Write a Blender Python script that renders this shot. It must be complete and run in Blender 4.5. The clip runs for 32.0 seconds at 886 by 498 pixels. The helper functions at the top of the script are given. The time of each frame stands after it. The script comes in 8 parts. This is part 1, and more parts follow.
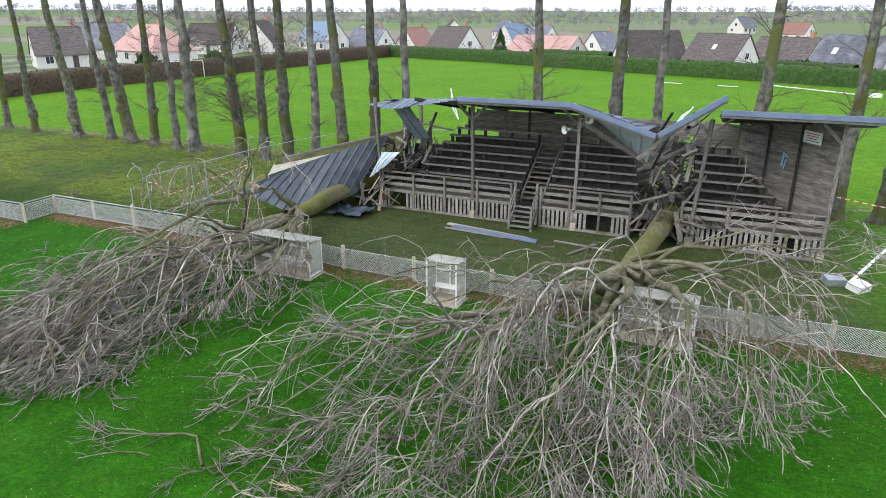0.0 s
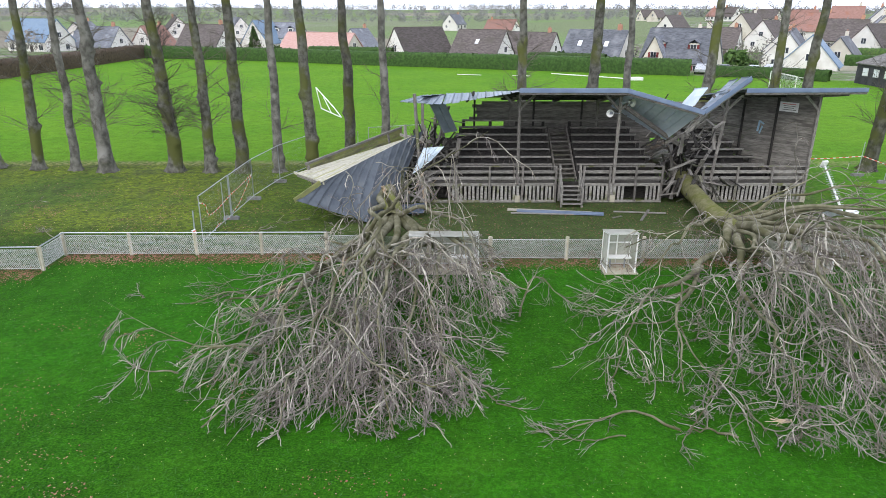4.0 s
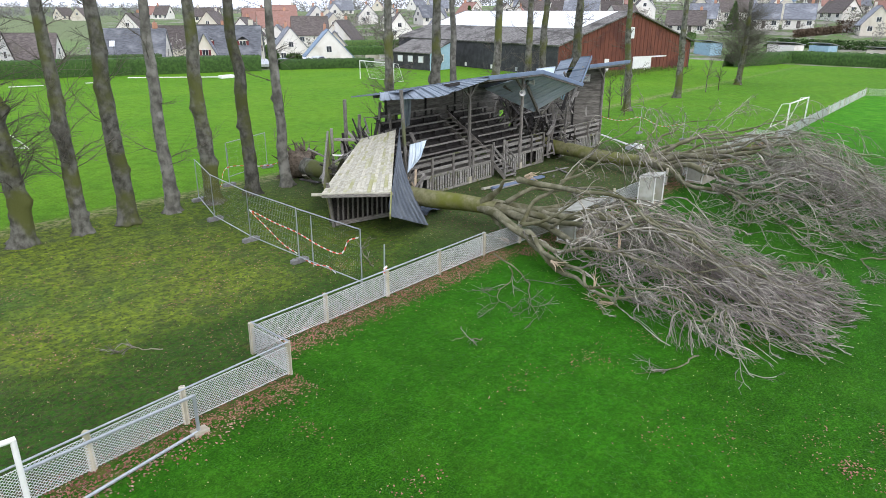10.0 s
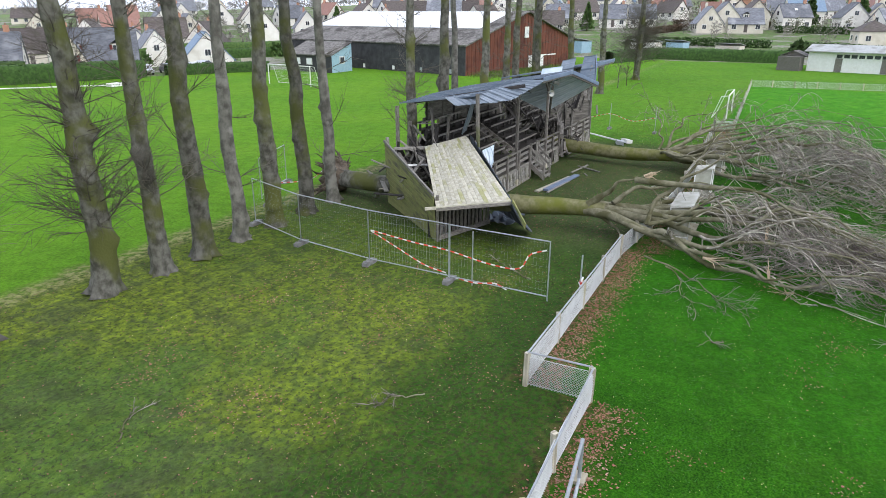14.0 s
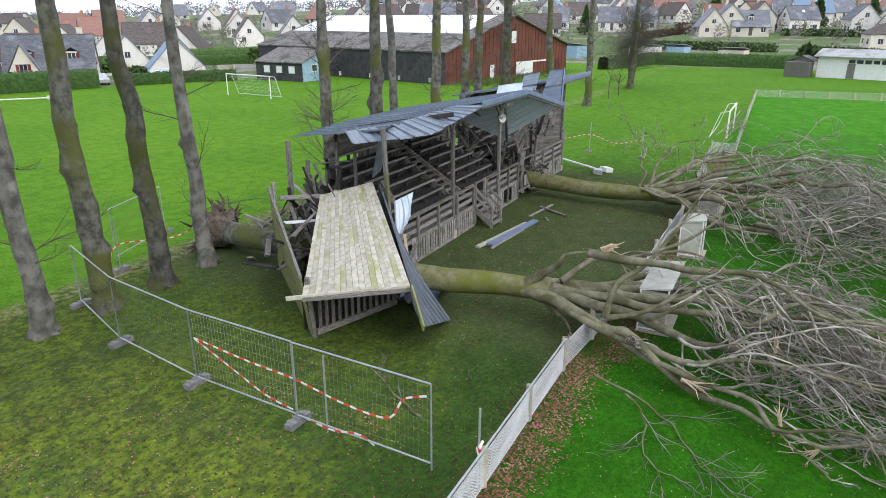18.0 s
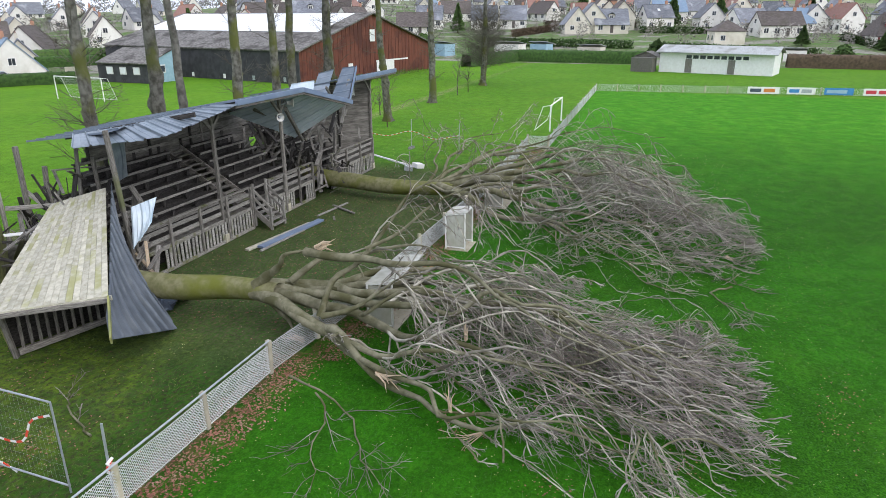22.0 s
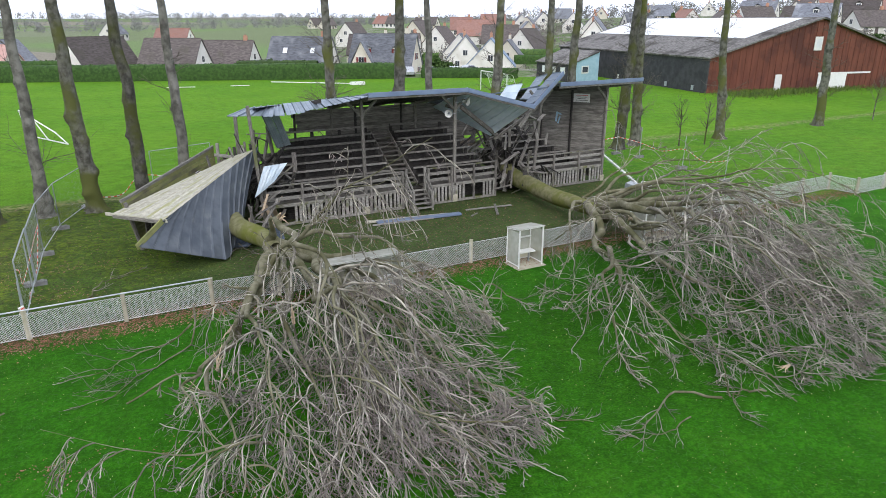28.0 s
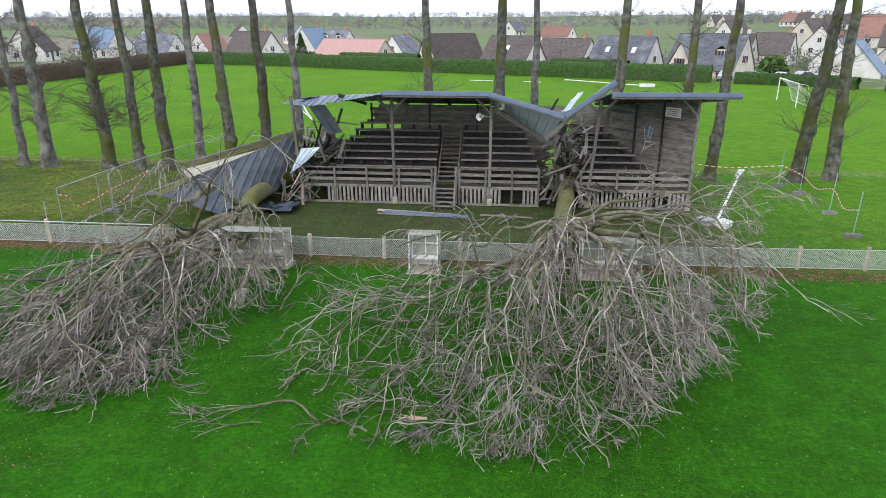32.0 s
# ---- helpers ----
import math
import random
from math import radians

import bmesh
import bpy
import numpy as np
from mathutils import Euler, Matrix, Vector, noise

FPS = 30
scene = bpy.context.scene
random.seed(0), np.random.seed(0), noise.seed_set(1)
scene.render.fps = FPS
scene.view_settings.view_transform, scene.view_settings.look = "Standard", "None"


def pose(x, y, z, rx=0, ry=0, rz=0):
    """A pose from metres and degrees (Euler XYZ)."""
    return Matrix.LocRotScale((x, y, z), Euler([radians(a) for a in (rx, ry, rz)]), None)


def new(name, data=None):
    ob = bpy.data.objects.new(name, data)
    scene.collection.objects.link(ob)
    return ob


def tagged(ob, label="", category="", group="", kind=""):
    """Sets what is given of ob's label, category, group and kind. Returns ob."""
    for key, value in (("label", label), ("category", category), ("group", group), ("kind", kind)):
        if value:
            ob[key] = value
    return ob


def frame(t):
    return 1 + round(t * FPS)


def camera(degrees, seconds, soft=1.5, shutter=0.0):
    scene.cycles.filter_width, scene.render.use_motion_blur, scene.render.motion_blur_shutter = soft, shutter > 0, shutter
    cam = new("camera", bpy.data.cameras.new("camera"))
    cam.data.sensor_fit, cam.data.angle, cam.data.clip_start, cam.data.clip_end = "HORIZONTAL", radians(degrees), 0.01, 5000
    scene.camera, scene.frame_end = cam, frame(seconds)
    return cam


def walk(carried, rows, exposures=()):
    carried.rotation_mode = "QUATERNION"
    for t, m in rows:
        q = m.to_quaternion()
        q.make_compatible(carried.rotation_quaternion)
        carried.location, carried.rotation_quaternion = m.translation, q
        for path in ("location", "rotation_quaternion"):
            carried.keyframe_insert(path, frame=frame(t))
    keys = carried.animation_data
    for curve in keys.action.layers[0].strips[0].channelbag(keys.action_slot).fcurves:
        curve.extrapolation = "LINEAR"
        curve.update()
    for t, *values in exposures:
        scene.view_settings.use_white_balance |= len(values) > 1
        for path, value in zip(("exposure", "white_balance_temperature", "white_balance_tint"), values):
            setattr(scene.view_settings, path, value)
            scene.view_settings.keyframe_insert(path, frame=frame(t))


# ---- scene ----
cam = camera(68.1, 32.0, 0.85)
METRES, EYE, TILT, LEAN, TURN = 101.0, 9.0, 2.0, -1.9, 24.7
ROWS = [
    (0.0, 0.0, 0.0, 0.0, -0.75, -21.78, 1.88),
    (0.5, -0.0148, -0.0006, 0.0006, -1.52, -21.87, 1.83),
    (1.0, -0.0323, -0.0007, 0.0013, -2.26, -21.94, 1.81),
    (1.5, -0.0516, -0.0003, 0.0018, -3.38, -21.99, 1.8),
    (2.0, -0.0718, 0.0012, 0.0025, -7.22, -22.16, 1.59),
    (2.5, -0.0919, 0.0044, 0.003, -12.62, -22.32, 1.25),
    (3.0, -0.1117, 0.0093, 0.0033, -17.67, -22.41, 1.09),
    (3.5, -0.1318, 0.0161, 0.0035, -21.87, -22.48, 0.87),
    (5.5, -0.2069, 0.0562, 0.0035, -36.94, -22.67, 0.1),
    (6.0, -0.2239, 0.0695, 0.0035, -40.13, -22.68, -0.05),
    (6.5, -0.2401, 0.0836, 0.0033, -41.63, -22.66, -0.1),
    (7.0, -0.2555, 0.0987, 0.0031, -47.0, -22.68, -0.34),
    (7.5, -0.2688, 0.1151, 0.0028, -54.29, -22.61, -0.8),
    (8.0, -0.2798, 0.1329, 0.0025, -59.52, -22.56, -1.09),
    (8.5, -0.29, 0.1516, 0.002, -61.93, -22.55, -1.31),
    (9.0, -0.2991, 0.1708, 0.0014, -64.77, -22.52, -1.36),
    (9.5, -0.3076, 0.1904, 0.0001, -69.11, -22.33, -1.62),
    (10.0, -0.3134, 0.2096, -0.0007, -73.88, -22.19, -1.66),
    (10.5, -0.3182, 0.2302, -0.0013, -78.92, -22.05, -1.9),
    (11.0, -0.3212, 0.2515, -0.0023, -82.81, -21.94, -2.02),
    (11.5, -0.3236, 0.2729, -0.0028, -84.96, -21.85, -2.02),
    (12.0, -0.3251, 0.2944, -0.0037, -87.05, -21.75, -2.02),
    (12.5, -0.3258, 0.3119, -0.0036, -87.8, -21.78, -2.1),
    (13.0, -0.3257, 0.3171, -0.004, -87.75, -21.77, -2.09),
    (13.5, -0.3238, 0.3164, -0.0042, -87.72, -21.74, -2.1),
    (15.5, -0.2887, 0.3126, -0.0048, -87.89, -21.62, -1.97),
    (16.0, -0.2747, 0.3122, -0.0051, -88.07, -21.56, -1.95),
    (16.5, -0.2609, 0.3084, -0.0053, -87.97, -21.51, -1.92),
    (17.0, -0.2498, 0.2992, -0.0054, -87.32, -21.48, -1.87),
    (17.5, -0.2415, 0.2878, -0.005, -87.21, -21.49, -1.83),
    (18.0, -0.2386, 0.2822, -0.005, -87.32, -21.47, -1.83),
    (18.5, -0.2384, 0.2803, -0.0049, -87.43, -21.5, -1.85),
    (19.0, -0.2387, 0.2792, -0.0047, -87.45, -21.52, -1.85),
    (19.5, -0.2392, 0.2751, -0.0046, -87.47, -21.49, -1.84),
    (20.0, -0.2392, 0.268, -0.0044, -87.53, -21.47, -1.84),
    (20.5, -0.2386, 0.2561, -0.0041, -87.54, -21.47, -1.84),
    (21.0, -0.2383, 0.2414, -0.0039, -88.32, -21.45, -1.87),
    (21.5, -0.2379, 0.2327, -0.0039, -91.45, -21.35, -1.92),
    (22.0, -0.238, 0.2308, -0.0041, -96.22, -21.26, -2.08),
    (22.5, -0.2378, 0.233, -0.0042, -98.86, -21.2, -2.14),
    (23.0, -0.2379, 0.2325, -0.0042, -99.27, -21.17, -2.16),
    (23.5, -0.239, 0.2255, -0.0042, -99.18, -21.14, -2.12),
    (24.0, -0.2401, 0.2154, -0.0038, -94.1, -21.27, -1.98),
    (24.5, -0.2404, 0.2031, -0.0035, -86.39, -21.4, -1.67),
    (25.0, -0.2391, 0.1891, -0.0033, -80.71, -21.49, -1.51),
    (25.5, -0.2364, 0.1736, -0.003, -76.22, -21.55, -1.41),
    (26.0, -0.2318, 0.157, -0.0026, -71.77, -21.61, -1.24),
    (26.5, -0.2257, 0.1398, -0.0023, -67.23, -21.64, -1.07),
    (28.5, -0.1852, 0.0693, 0.0001, -48.83, -21.98, -0.25),
    (29.0, -0.1715, 0.0533, 0.0006, -44.37, -22.02, -0.03),
    (29.5, -0.1565, 0.0386, 0.001, -39.94, -22.05, 0.13),
    (30.0, -0.1404, 0.0246, 0.0012, -35.51, -22.05, 0.39),
    (30.5, -0.1231, 0.0122, 0.0014, -31.11, -22.06, 0.56),
    (31.0, -0.1045, 0.0012, 0.0014, -26.97, -22.02, 0.75),
    (31.5, -0.0845, -0.0088, 0.0014, -23.0, -21.98, 0.99),
    (32.0, -0.064, -0.0171, 0.0009, -19.17, -21.87, 1.23),
]
walk(cam, [(t, pose(0, 0, EYE, TILT, LEAN, TURN) @ pose(METRES * x, METRES * y, METRES * z, 90 + pitch, roll, yaw)) for t, x, y, z, yaw, pitch, roll in ROWS],
     [(0.0, 0.16), (8.0, 0.13), (12.0, 0.1), (17.0, 0.02), (24.0, -0.01), (32.0, -0.03)])

# ---- light ----
SUN_H, SUN_A = 38.0, 205.0
world = bpy.data.worlds.new("overcast_sky")
scene.world = world
world.use_nodes = True
wn, wl = world.node_tree.nodes, world.node_tree.links
sky = wn.new("ShaderNodeTexSky")
sky.sky_type, sky.sun_disc = "NISHITA", False
sky.sun_elevation, sky.sun_rotation = radians(SUN_H), radians(SUN_A)
sky.dust_density = 4.0
dim = wn.new("ShaderNodeVectorMath")
dim.operation = "SCALE"
dim.inputs["Scale"].default_value = 0.1
wl.new(sky.outputs[0], dim.inputs[0])
veil = wn.new("ShaderNodeMixRGB")
veil.inputs[0].default_value = 0.82
veil.inputs[2].default_value = (0.90, 0.95, 1.11, 1)
wl.new(dim.outputs[0], veil.inputs[1])
bg = wn["Background"]
bg.inputs[1].default_value = 1.57
wl.new(veil.outputs[0], bg.inputs[0])
sun = new("sun", bpy.data.lights.new("sun", "SUN"))
sun.data.energy, sun.data.angle, sun.data.color = 1.0, radians(28), (1, 0.98, 0.95)
sun.rotation_euler = (radians(90 - SUN_H), 0, radians(180 - SUN_A))

# ---- materials ----


def mix(nt, fac, a, b, kind="MIX"):
    n = nt.nodes.new("ShaderNodeMixRGB")
    n.blend_type = kind
    for i, v in enumerate((fac, a, b)):
        if isinstance(v, (int, float)):
            n.inputs[i].default_value = v if i == 0 else (v, v, v, 1)
        elif isinstance(v, tuple):
            n.inputs[i].default_value = (*v, 1)
        else:
            nt.links.new(v, n.inputs[i])
    return n.outputs[0]


def calc(nt, op, a, b=0.0, c=0.0):
    n = nt.nodes.new("ShaderNodeMath")
    n.operation = op
    for i, v in enumerate((a, b, c)):
        if isinstance(v, (int, float)):
            n.inputs[i].default_value = v
        else:
            nt.links.new(v, n.inputs[i])
    return n.outputs[0]


def noise_tex(nt, vec, scale, detail=4.0, rough=0.55):
    n = nt.nodes.new("ShaderNodeTexNoise")
    n.inputs["Scale"].default_value, n.inputs["Detail"].default_value, n.inputs["Roughness"].default_value = scale, detail, rough
    nt.links.new(vec, n.inputs["Vector"])
    return n.outputs[0]


def ramp(nt, fac, lo, hi):
    """0 below lo, 1 above hi, smooth between."""
    n = nt.nodes.new("ShaderNodeMapRange")
    n.interpolation_type = "SMOOTHSTEP"
    n.inputs[1].default_value, n.inputs[2].default_value = lo, hi
    nt.links.new(fac, n.inputs[0])
    return n.outputs[0]


def blank(name):
    m = bpy.data.materials.new(name)
    m.use_nodes = True
    return m, m.node_tree, m.node_tree.nodes["Principled BSDF"]


def surf(name, c1, c2, scale=4.0, rough=0.8, bump=0.3, bscale=30.0, stretch=(1, 1, 1), metal=0.0, c3=None, s3=0.7, k3=(0.5, 0.65), vary=0.25, spec=0.3, island=0.0):
    """A weathered surface: two tones in a stretched grain, a stain in large patches, a fine relief, and each piece a little different."""
    m, nt, b = blank(name)
    tc, oi = nt.nodes.new("ShaderNodeTexCoord"), nt.nodes.new("ShaderNodeObjectInfo")
    mp = nt.nodes.new("ShaderNodeMapping")
    mp.inputs["Scale"].default_value = stretch
    off = nt.nodes.new("ShaderNodeVectorMath")
    off.operation = "ADD"
    shift = calc(nt, "MULTIPLY", oi.outputs["Random"], 37.0)
    nt.links.new(tc.outputs["Object"], off.inputs[0])
    nt.links.new(shift, off.inputs[1])
    nt.links.new(off.outputs[0], mp.inputs[0])
    vec = mp.outputs[0]
    col = mix(nt, ramp(nt, noise_tex(nt, vec, scale), 0.3, 0.7), c1, c2)
    if c3:
        col = mix(nt, ramp(nt, noise_tex(nt, off.outputs[0], s3, 5.0), *k3), col, c3)
    tone = calc(nt, "MULTIPLY_ADD", oi.outputs["Random"], 2 * vary, 1 - vary)
    col = mix(nt, 1.0, col, tone, "MULTIPLY")
    if island:
        gi = nt.nodes.new("ShaderNodeNewGeometry")
        col = mix(nt, 1.0, col, calc(nt, "MULTIPLY_ADD", gi.outputs["Random Per Island"], 2 * island, 1 - island), "MULTIPLY")
    nt.links.new(col, b.inputs["Base Color"])
    rg = calc(nt, "MULTIPLY_ADD", noise_tex(nt, vec, scale * 2.5), 0.3, rough - 0.15)
    nt.links.new(rg, b.inputs["Roughness"])
    b.inputs["Metallic"].default_value = metal
    b.inputs["Specular IOR Level"].default_value = spec
    if bump:
        bp = nt.nodes.new("ShaderNodeBump")
        bp.inputs["Strength"].default_value, bp.inputs["Distance"].default_value = bump, 0.02
        nt.links.new(noise_tex(nt, vec, bscale, 3.0), bp.inputs["Height"])
        nt.links.new(bp.outputs[0], b.inputs["Normal"])
    return m


GREY_WOOD = surf("grey_timber", (0.115, 0.107, 0.096), (0.255, 0.24, 0.218), 5, 0.85, 0.4, 30, (1, 6, 6), c3=(0.13, 0.14, 0.07), k3=(0.55, 0.75))
# dark copy of the grey timber: shade inside the stand put into its colour
SHADE_DARK_WOOD = surf("shade_dark_timber", (0.026, 0.024, 0.023), (0.07, 0.065, 0.061), 5, 0.85, 0.4, 30, (1, 6, 6))
SEAT_WOOD = surf("seat_timber", (0.165, 0.157, 0.142), (0.32, 0.307, 0.28), 5, 0.8, 0.4, 30, (1, 6, 6))
FRONT_WOOD = surf("mossy_front_timber", (0.15, 0.142, 0.125), (0.29, 0.277, 0.25), 5, 0.85, 0.4, 30, (1, 6, 6), c3=(0.12, 0.128, 0.05), s3=1.6, k3=(0.52, 0.68))
WALL_WOOD = surf("wall_boards", (0.12, 0.112, 0.10), (0.25, 0.238, 0.215), 4, 0.85, 0.4, 25, (0.6, 5, 5), c3=(0.09, 0.085, 0.075), k3=(0.5, 0.7))
PALE_WOOD = surf("pale_underside_boards", (0.36, 0.345, 0.27), (0.54, 0.52, 0.43), 2.6, 0.75, 0.2, 30, (2.2, 2.2, 2.2), c3=(0.33, 0.33, 0.16), s3=0.9, k3=(0.50, 0.68), vary=0.11)
MOSS_WOOD = surf("mossy_boards", (0.26, 0.26, 0.10), (0.20, 0.225, 0.085), 3, 0.85, 0.3, 30, (2, 2, 2), c3=(0.12, 0.115, 0.075), k3=(0.48, 0.72), vary=0.14)
FRESH_WOOD = surf("split_wood", (0.48, 0.36, 0.24), (0.62, 0.51, 0.38), 8, 0.8, 0.5, 40, (6, 6, 1))
ROOF_BLUE = surf("blue_roof_steel", (0.115, 0.155, 0.205), (0.17, 0.21, 0.26), 2, 0.42, 0.08, 10, metal=0.25, c3=(0.24, 0.27, 0.30), k3=(0.5, 0.8), vary=0.1)
ROOF_DARK = surf("dark_roof_steel", (0.065, 0.085, 0.115), (0.10, 0.125, 0.16), 2, 0.4, 0.08, 10, metal=0.25, c3=(0.13, 0.15, 0.17), k3=(0.5, 0.8), vary=0.1)
FOLD_STEEL = surf("dull_dark_steel", (0.075, 0.09, 0.11), (0.12, 0.138, 0.16), 1.6, 0.45, 0.1, 10, metal=0.3, c3=(0.17, 0.185, 0.195), s3=1.0, k3=(0.52, 0.75), vary=0.08)
PICKET_WOOD = surf("bleached_pickets", (0.22, 0.21, 0.19), (0.42, 0.41, 0.38), 5, 0.85, 0.4, 30, (6, 6, 1), c3=(0.15, 0.155, 0.09), s3=1.8, k3=(0.5, 0.7), vary=0.2)
ROOF_PALE = surf("pale_roof_steel", (0.22, 0.27, 0.32), (0.32, 0.37, 0.43), 2, 0.36, 0.08, 10, metal=0.45, c3=(0.20, 0.24, 0.28), k3=(0.55, 0.8), vary=0.1)
# lit copy of the pale steel: light on shaded undersides put into the colour
LIT_PALE = surf("lit_pale_sheet", (0.52, 0.62, 0.70), (0.64, 0.72, 0.78), 2, 0.5, 0.05, 10, metal=0.1, c3=(0.30, 0.34, 0.38), k3=(0.58, 0.8), vary=0.08)
FASCIA = surf("fascia_steel", (0.16, 0.21, 0.32), (0.20, 0.26, 0.37), 2, 0.5, 0.05, 10, metal=0.1, vary=0.05)
BARK = surf("beech_bark", (0.050, 0.049, 0.038), (0.165, 0.162, 0.14), 4.0, 0.9, 1.0, 16, (1, 1, 0.8), c3=(0.085, 0.095, 0.026), s3=0.6, k3=(0.45, 0.62), vary=0.3)
BARK_LOW = surf("fallen_bark", (0.14, 0.14, 0.06), (0.23, 0.22, 0.12), 4.5, 0.85, 0.5, 24, c3=(0.13, 0.145, 0.022), s3=0.8, k3=(0.42, 0.66), vary=0.1)
LIMB = surf("limb_bark", (0.125, 0.12, 0.07), (0.24, 0.228, 0.155), 3.5, 0.85, 0.5, 30, c3=(0.09, 0.088, 0.04), s3=1.1, k3=(0.45, 0.65), vary=0.1)
TWIG = surf("twig_bark", (0.135, 0.112, 0.103), (0.33, 0.292, 0.272), 1.6, 0.85, 0.0, c3=(0.13, 0.1, 0.092), s3=0.5, k3=(0.5, 0.68), vary=0.05, island=0.5)
BRANCH = surf("branch_bark", (0.18, 0.166, 0.13), (0.49, 0.462, 0.395), 2.2, 0.85, 0.0, c3=(0.14, 0.128, 0.088), s3=0.9, k3=(0.48, 0.68), vary=0.05, island=0.4)
BARK_PALE = surf("pale_beech_bark", (0.075, 0.073, 0.062), (0.20, 0.195, 0.17), 3.2, 0.9, 0.9, 18, (1, 1, 0.8), c3=(0.25, 0.245, 0.22), s3=1.1, k3=(0.52, 0.66), vary=0.1)
UP_TWIG = surf("upper_twig_bark", (0.09, 0.08, 0.065), (0.15, 0.135, 0.11), 1.6, 0.9, 0.0)
SOIL = surf("root_soil", (0.055, 0.044, 0.034), (0.145, 0.118, 0.092), 5, 0.95, 0.9, 9)
CONCRETE = surf("fence_concrete", (0.42, 0.39, 0.30), (0.55, 0.51, 0.41), 5, 0.9, 0.3, 40, c3=(0.30, 0.29, 0.19), k3=(0.5, 0.7))
WIRE = surf("white_mesh_wire", (0.62, 0.64, 0.64), (0.72, 0.74, 0.74), 3, 0.6, 0.0)
GALV = surf("galvanised_tube", (0.36, 0.39, 0.42), (0.46, 0.49, 0.52), 6, 0.45, 0.0, metal=0.5, vary=0.1)
BLOCK = surf("ballast_block", (0.17, 0.17, 0.17), (0.26, 0.26, 0.26), 8, 0.9, 0.4, 40)
WHITE = surf("white_paint", (0.77, 0.77, 0.75), (0.84, 0.84, 0.83), 3, 0.55, 0.05, 20, c3=(0.58, 0.57, 0.50), k3=(0.58, 0.8), vary=0.04)
CREAM = surf("cream_shelter_panel", (0.62, 0.60, 0.48), (0.72, 0.70, 0.60), 2, 0.5, 0.05, 20, c3=(0.45, 0.43, 0.30), k3=(0.5, 0.75), vary=0.06)
RED = surf("red_tape", (0.62, 0.05, 0.03), (0.70, 0.08, 0.05), 3, 0.5, 0.0, vary=0.05)
TAPE_WHITE = surf("white_tape", (0.75, 0.75, 0.74), (0.8, 0.8, 0.8), 3, 0.5, 0.0, vary=0.03)
RENDER_W = surf("white_render", (0.74, 0.72, 0.67), (0.82, 0.80, 0.76), 0.7, 0.9, 0.1, 20, c3=(0.56, 0.53, 0.46), s3=0.25, k3=(0.5, 0.8), vary=0.1)
RENDER_C = surf("cream_render", (0.63, 0.59, 0.50), (0.72, 0.68, 0.59), 0.7, 0.9, 0.1, 20, c3=(0.47, 0.42, 0.32), s3=0.25, k3=(0.5, 0.8), vary=0.1)
RENDER_P = surf("pink_brick", (0.45, 0.24, 0.16), (0.52, 0.29, 0.20), 2, 0.9, 0.1, 20, vary=0.1)
# slate base raised: the sky's reflection is put into the colour
SLATE = surf("slate_roof", (0.11, 0.118, 0.138), (0.20, 0.212, 0.24), 1.5, 0.6, 0.4, 9, (1, 1, 4), c3=(0.30, 0.315, 0.34), s3=0.4, k3=(0.5, 0.75), vary=0.3)
TILE_B = surf("brown_tile_roof", (0.078, 0.066, 0.062), (0.145, 0.125, 0.118), 1.5, 0.8, 0.5, 9, (1, 1, 4), c3=(0.09, 0.082, 0.065), s3=0.4, k3=(0.5, 0.75), vary=0.25)
TILE_R = surf("red_tile_roof", (0.24, 0.135, 0.11), (0.31, 0.18, 0.15), 1.5, 0.8, 0.5, 9, (1, 1, 4), c3=(0.28, 0.13, 0.09), s3=0.4, k3=(0.5, 0.75), vary=0.15)
TILE_P = surf("pink_tile_roof", (0.50, 0.30, 0.26), (0.57, 0.37, 0.33), 1.5, 0.8, 0.4, 9, (1, 1, 4), vary=0.05)
ROOF_SKY = surf("light_blue_roof", (0.16, 0.24, 0.34), (0.22, 0.30, 0.40), 1.5, 0.6, 0.3, 9, (1, 1, 4), vary=0.1)
GLASS_DK = surf("dark_window_glass", (0.03, 0.035, 0.045), (0.06, 0.07, 0.085), 0.6, 0.2, 0.0, spec=0.6)
SHUTTER = surf("painted_shutter", (0.16, 0.03, 0.03), (0.2, 0.05, 0.05), 2, 0.6, 0.0)
FRAME_W = surf("window_paint", (0.72, 0.72, 0.70), (0.8, 0.8, 0.78), 2, 0.5, 0.0)
HEDGE = surf("hedge_leaf", (0.026, 0.062, 0.014), (0.058, 0.118, 0.024), 2.5, 0.8, 0.6, 8, vary=0.2)
HEDGE_BROWN = surf("brown_hedge_leaf", (0.07, 0.05, 0.035), (0.12, 0.085, 0.055), 2.5, 0.85, 0.6, 8, vary=0.2)
SHRUB = surf("shrub_leaf", (0.035, 0.075, 0.022), (0.085, 0.145, 0.035), 2.5, 0.8, 0.5, 8, vary=0.4)
# bare woods and garden twigs lightened: distance haze put into their colour
HAZED_WOODS = surf("hazed_bare_woods", (0.20, 0.20, 0.20), (0.30, 0.30, 0.30), 0.3, 0.95, 0.0, c3=(0.24, 0.25, 0.23), s3=0.05, vary=0.1)
HAZED_TWIG = surf("hazed_garden_twigs", (0.18, 0.165, 0.15), (0.29, 0.27, 0.245), 0.3, 0.95, 0.0, c3=(0.14, 0.155, 0.10), s3=0.05, vary=0.2)
HALL_RED = surf("rust_red_sheet", (0.125, 0.042, 0.029), (0.18, 0.063, 0.042), 0.8, 0.7, 0.15, 6, (3, 3, 0.4), c3=(0.085, 0.031, 0.024), s3=0.3, vary=0.05)
HALL_DARK = surf("dark_sheet_wall", (0.035, 0.035, 0.04), (0.065, 0.065, 0.07), 1, 0.7, 0.2, 6, vary=0.05)
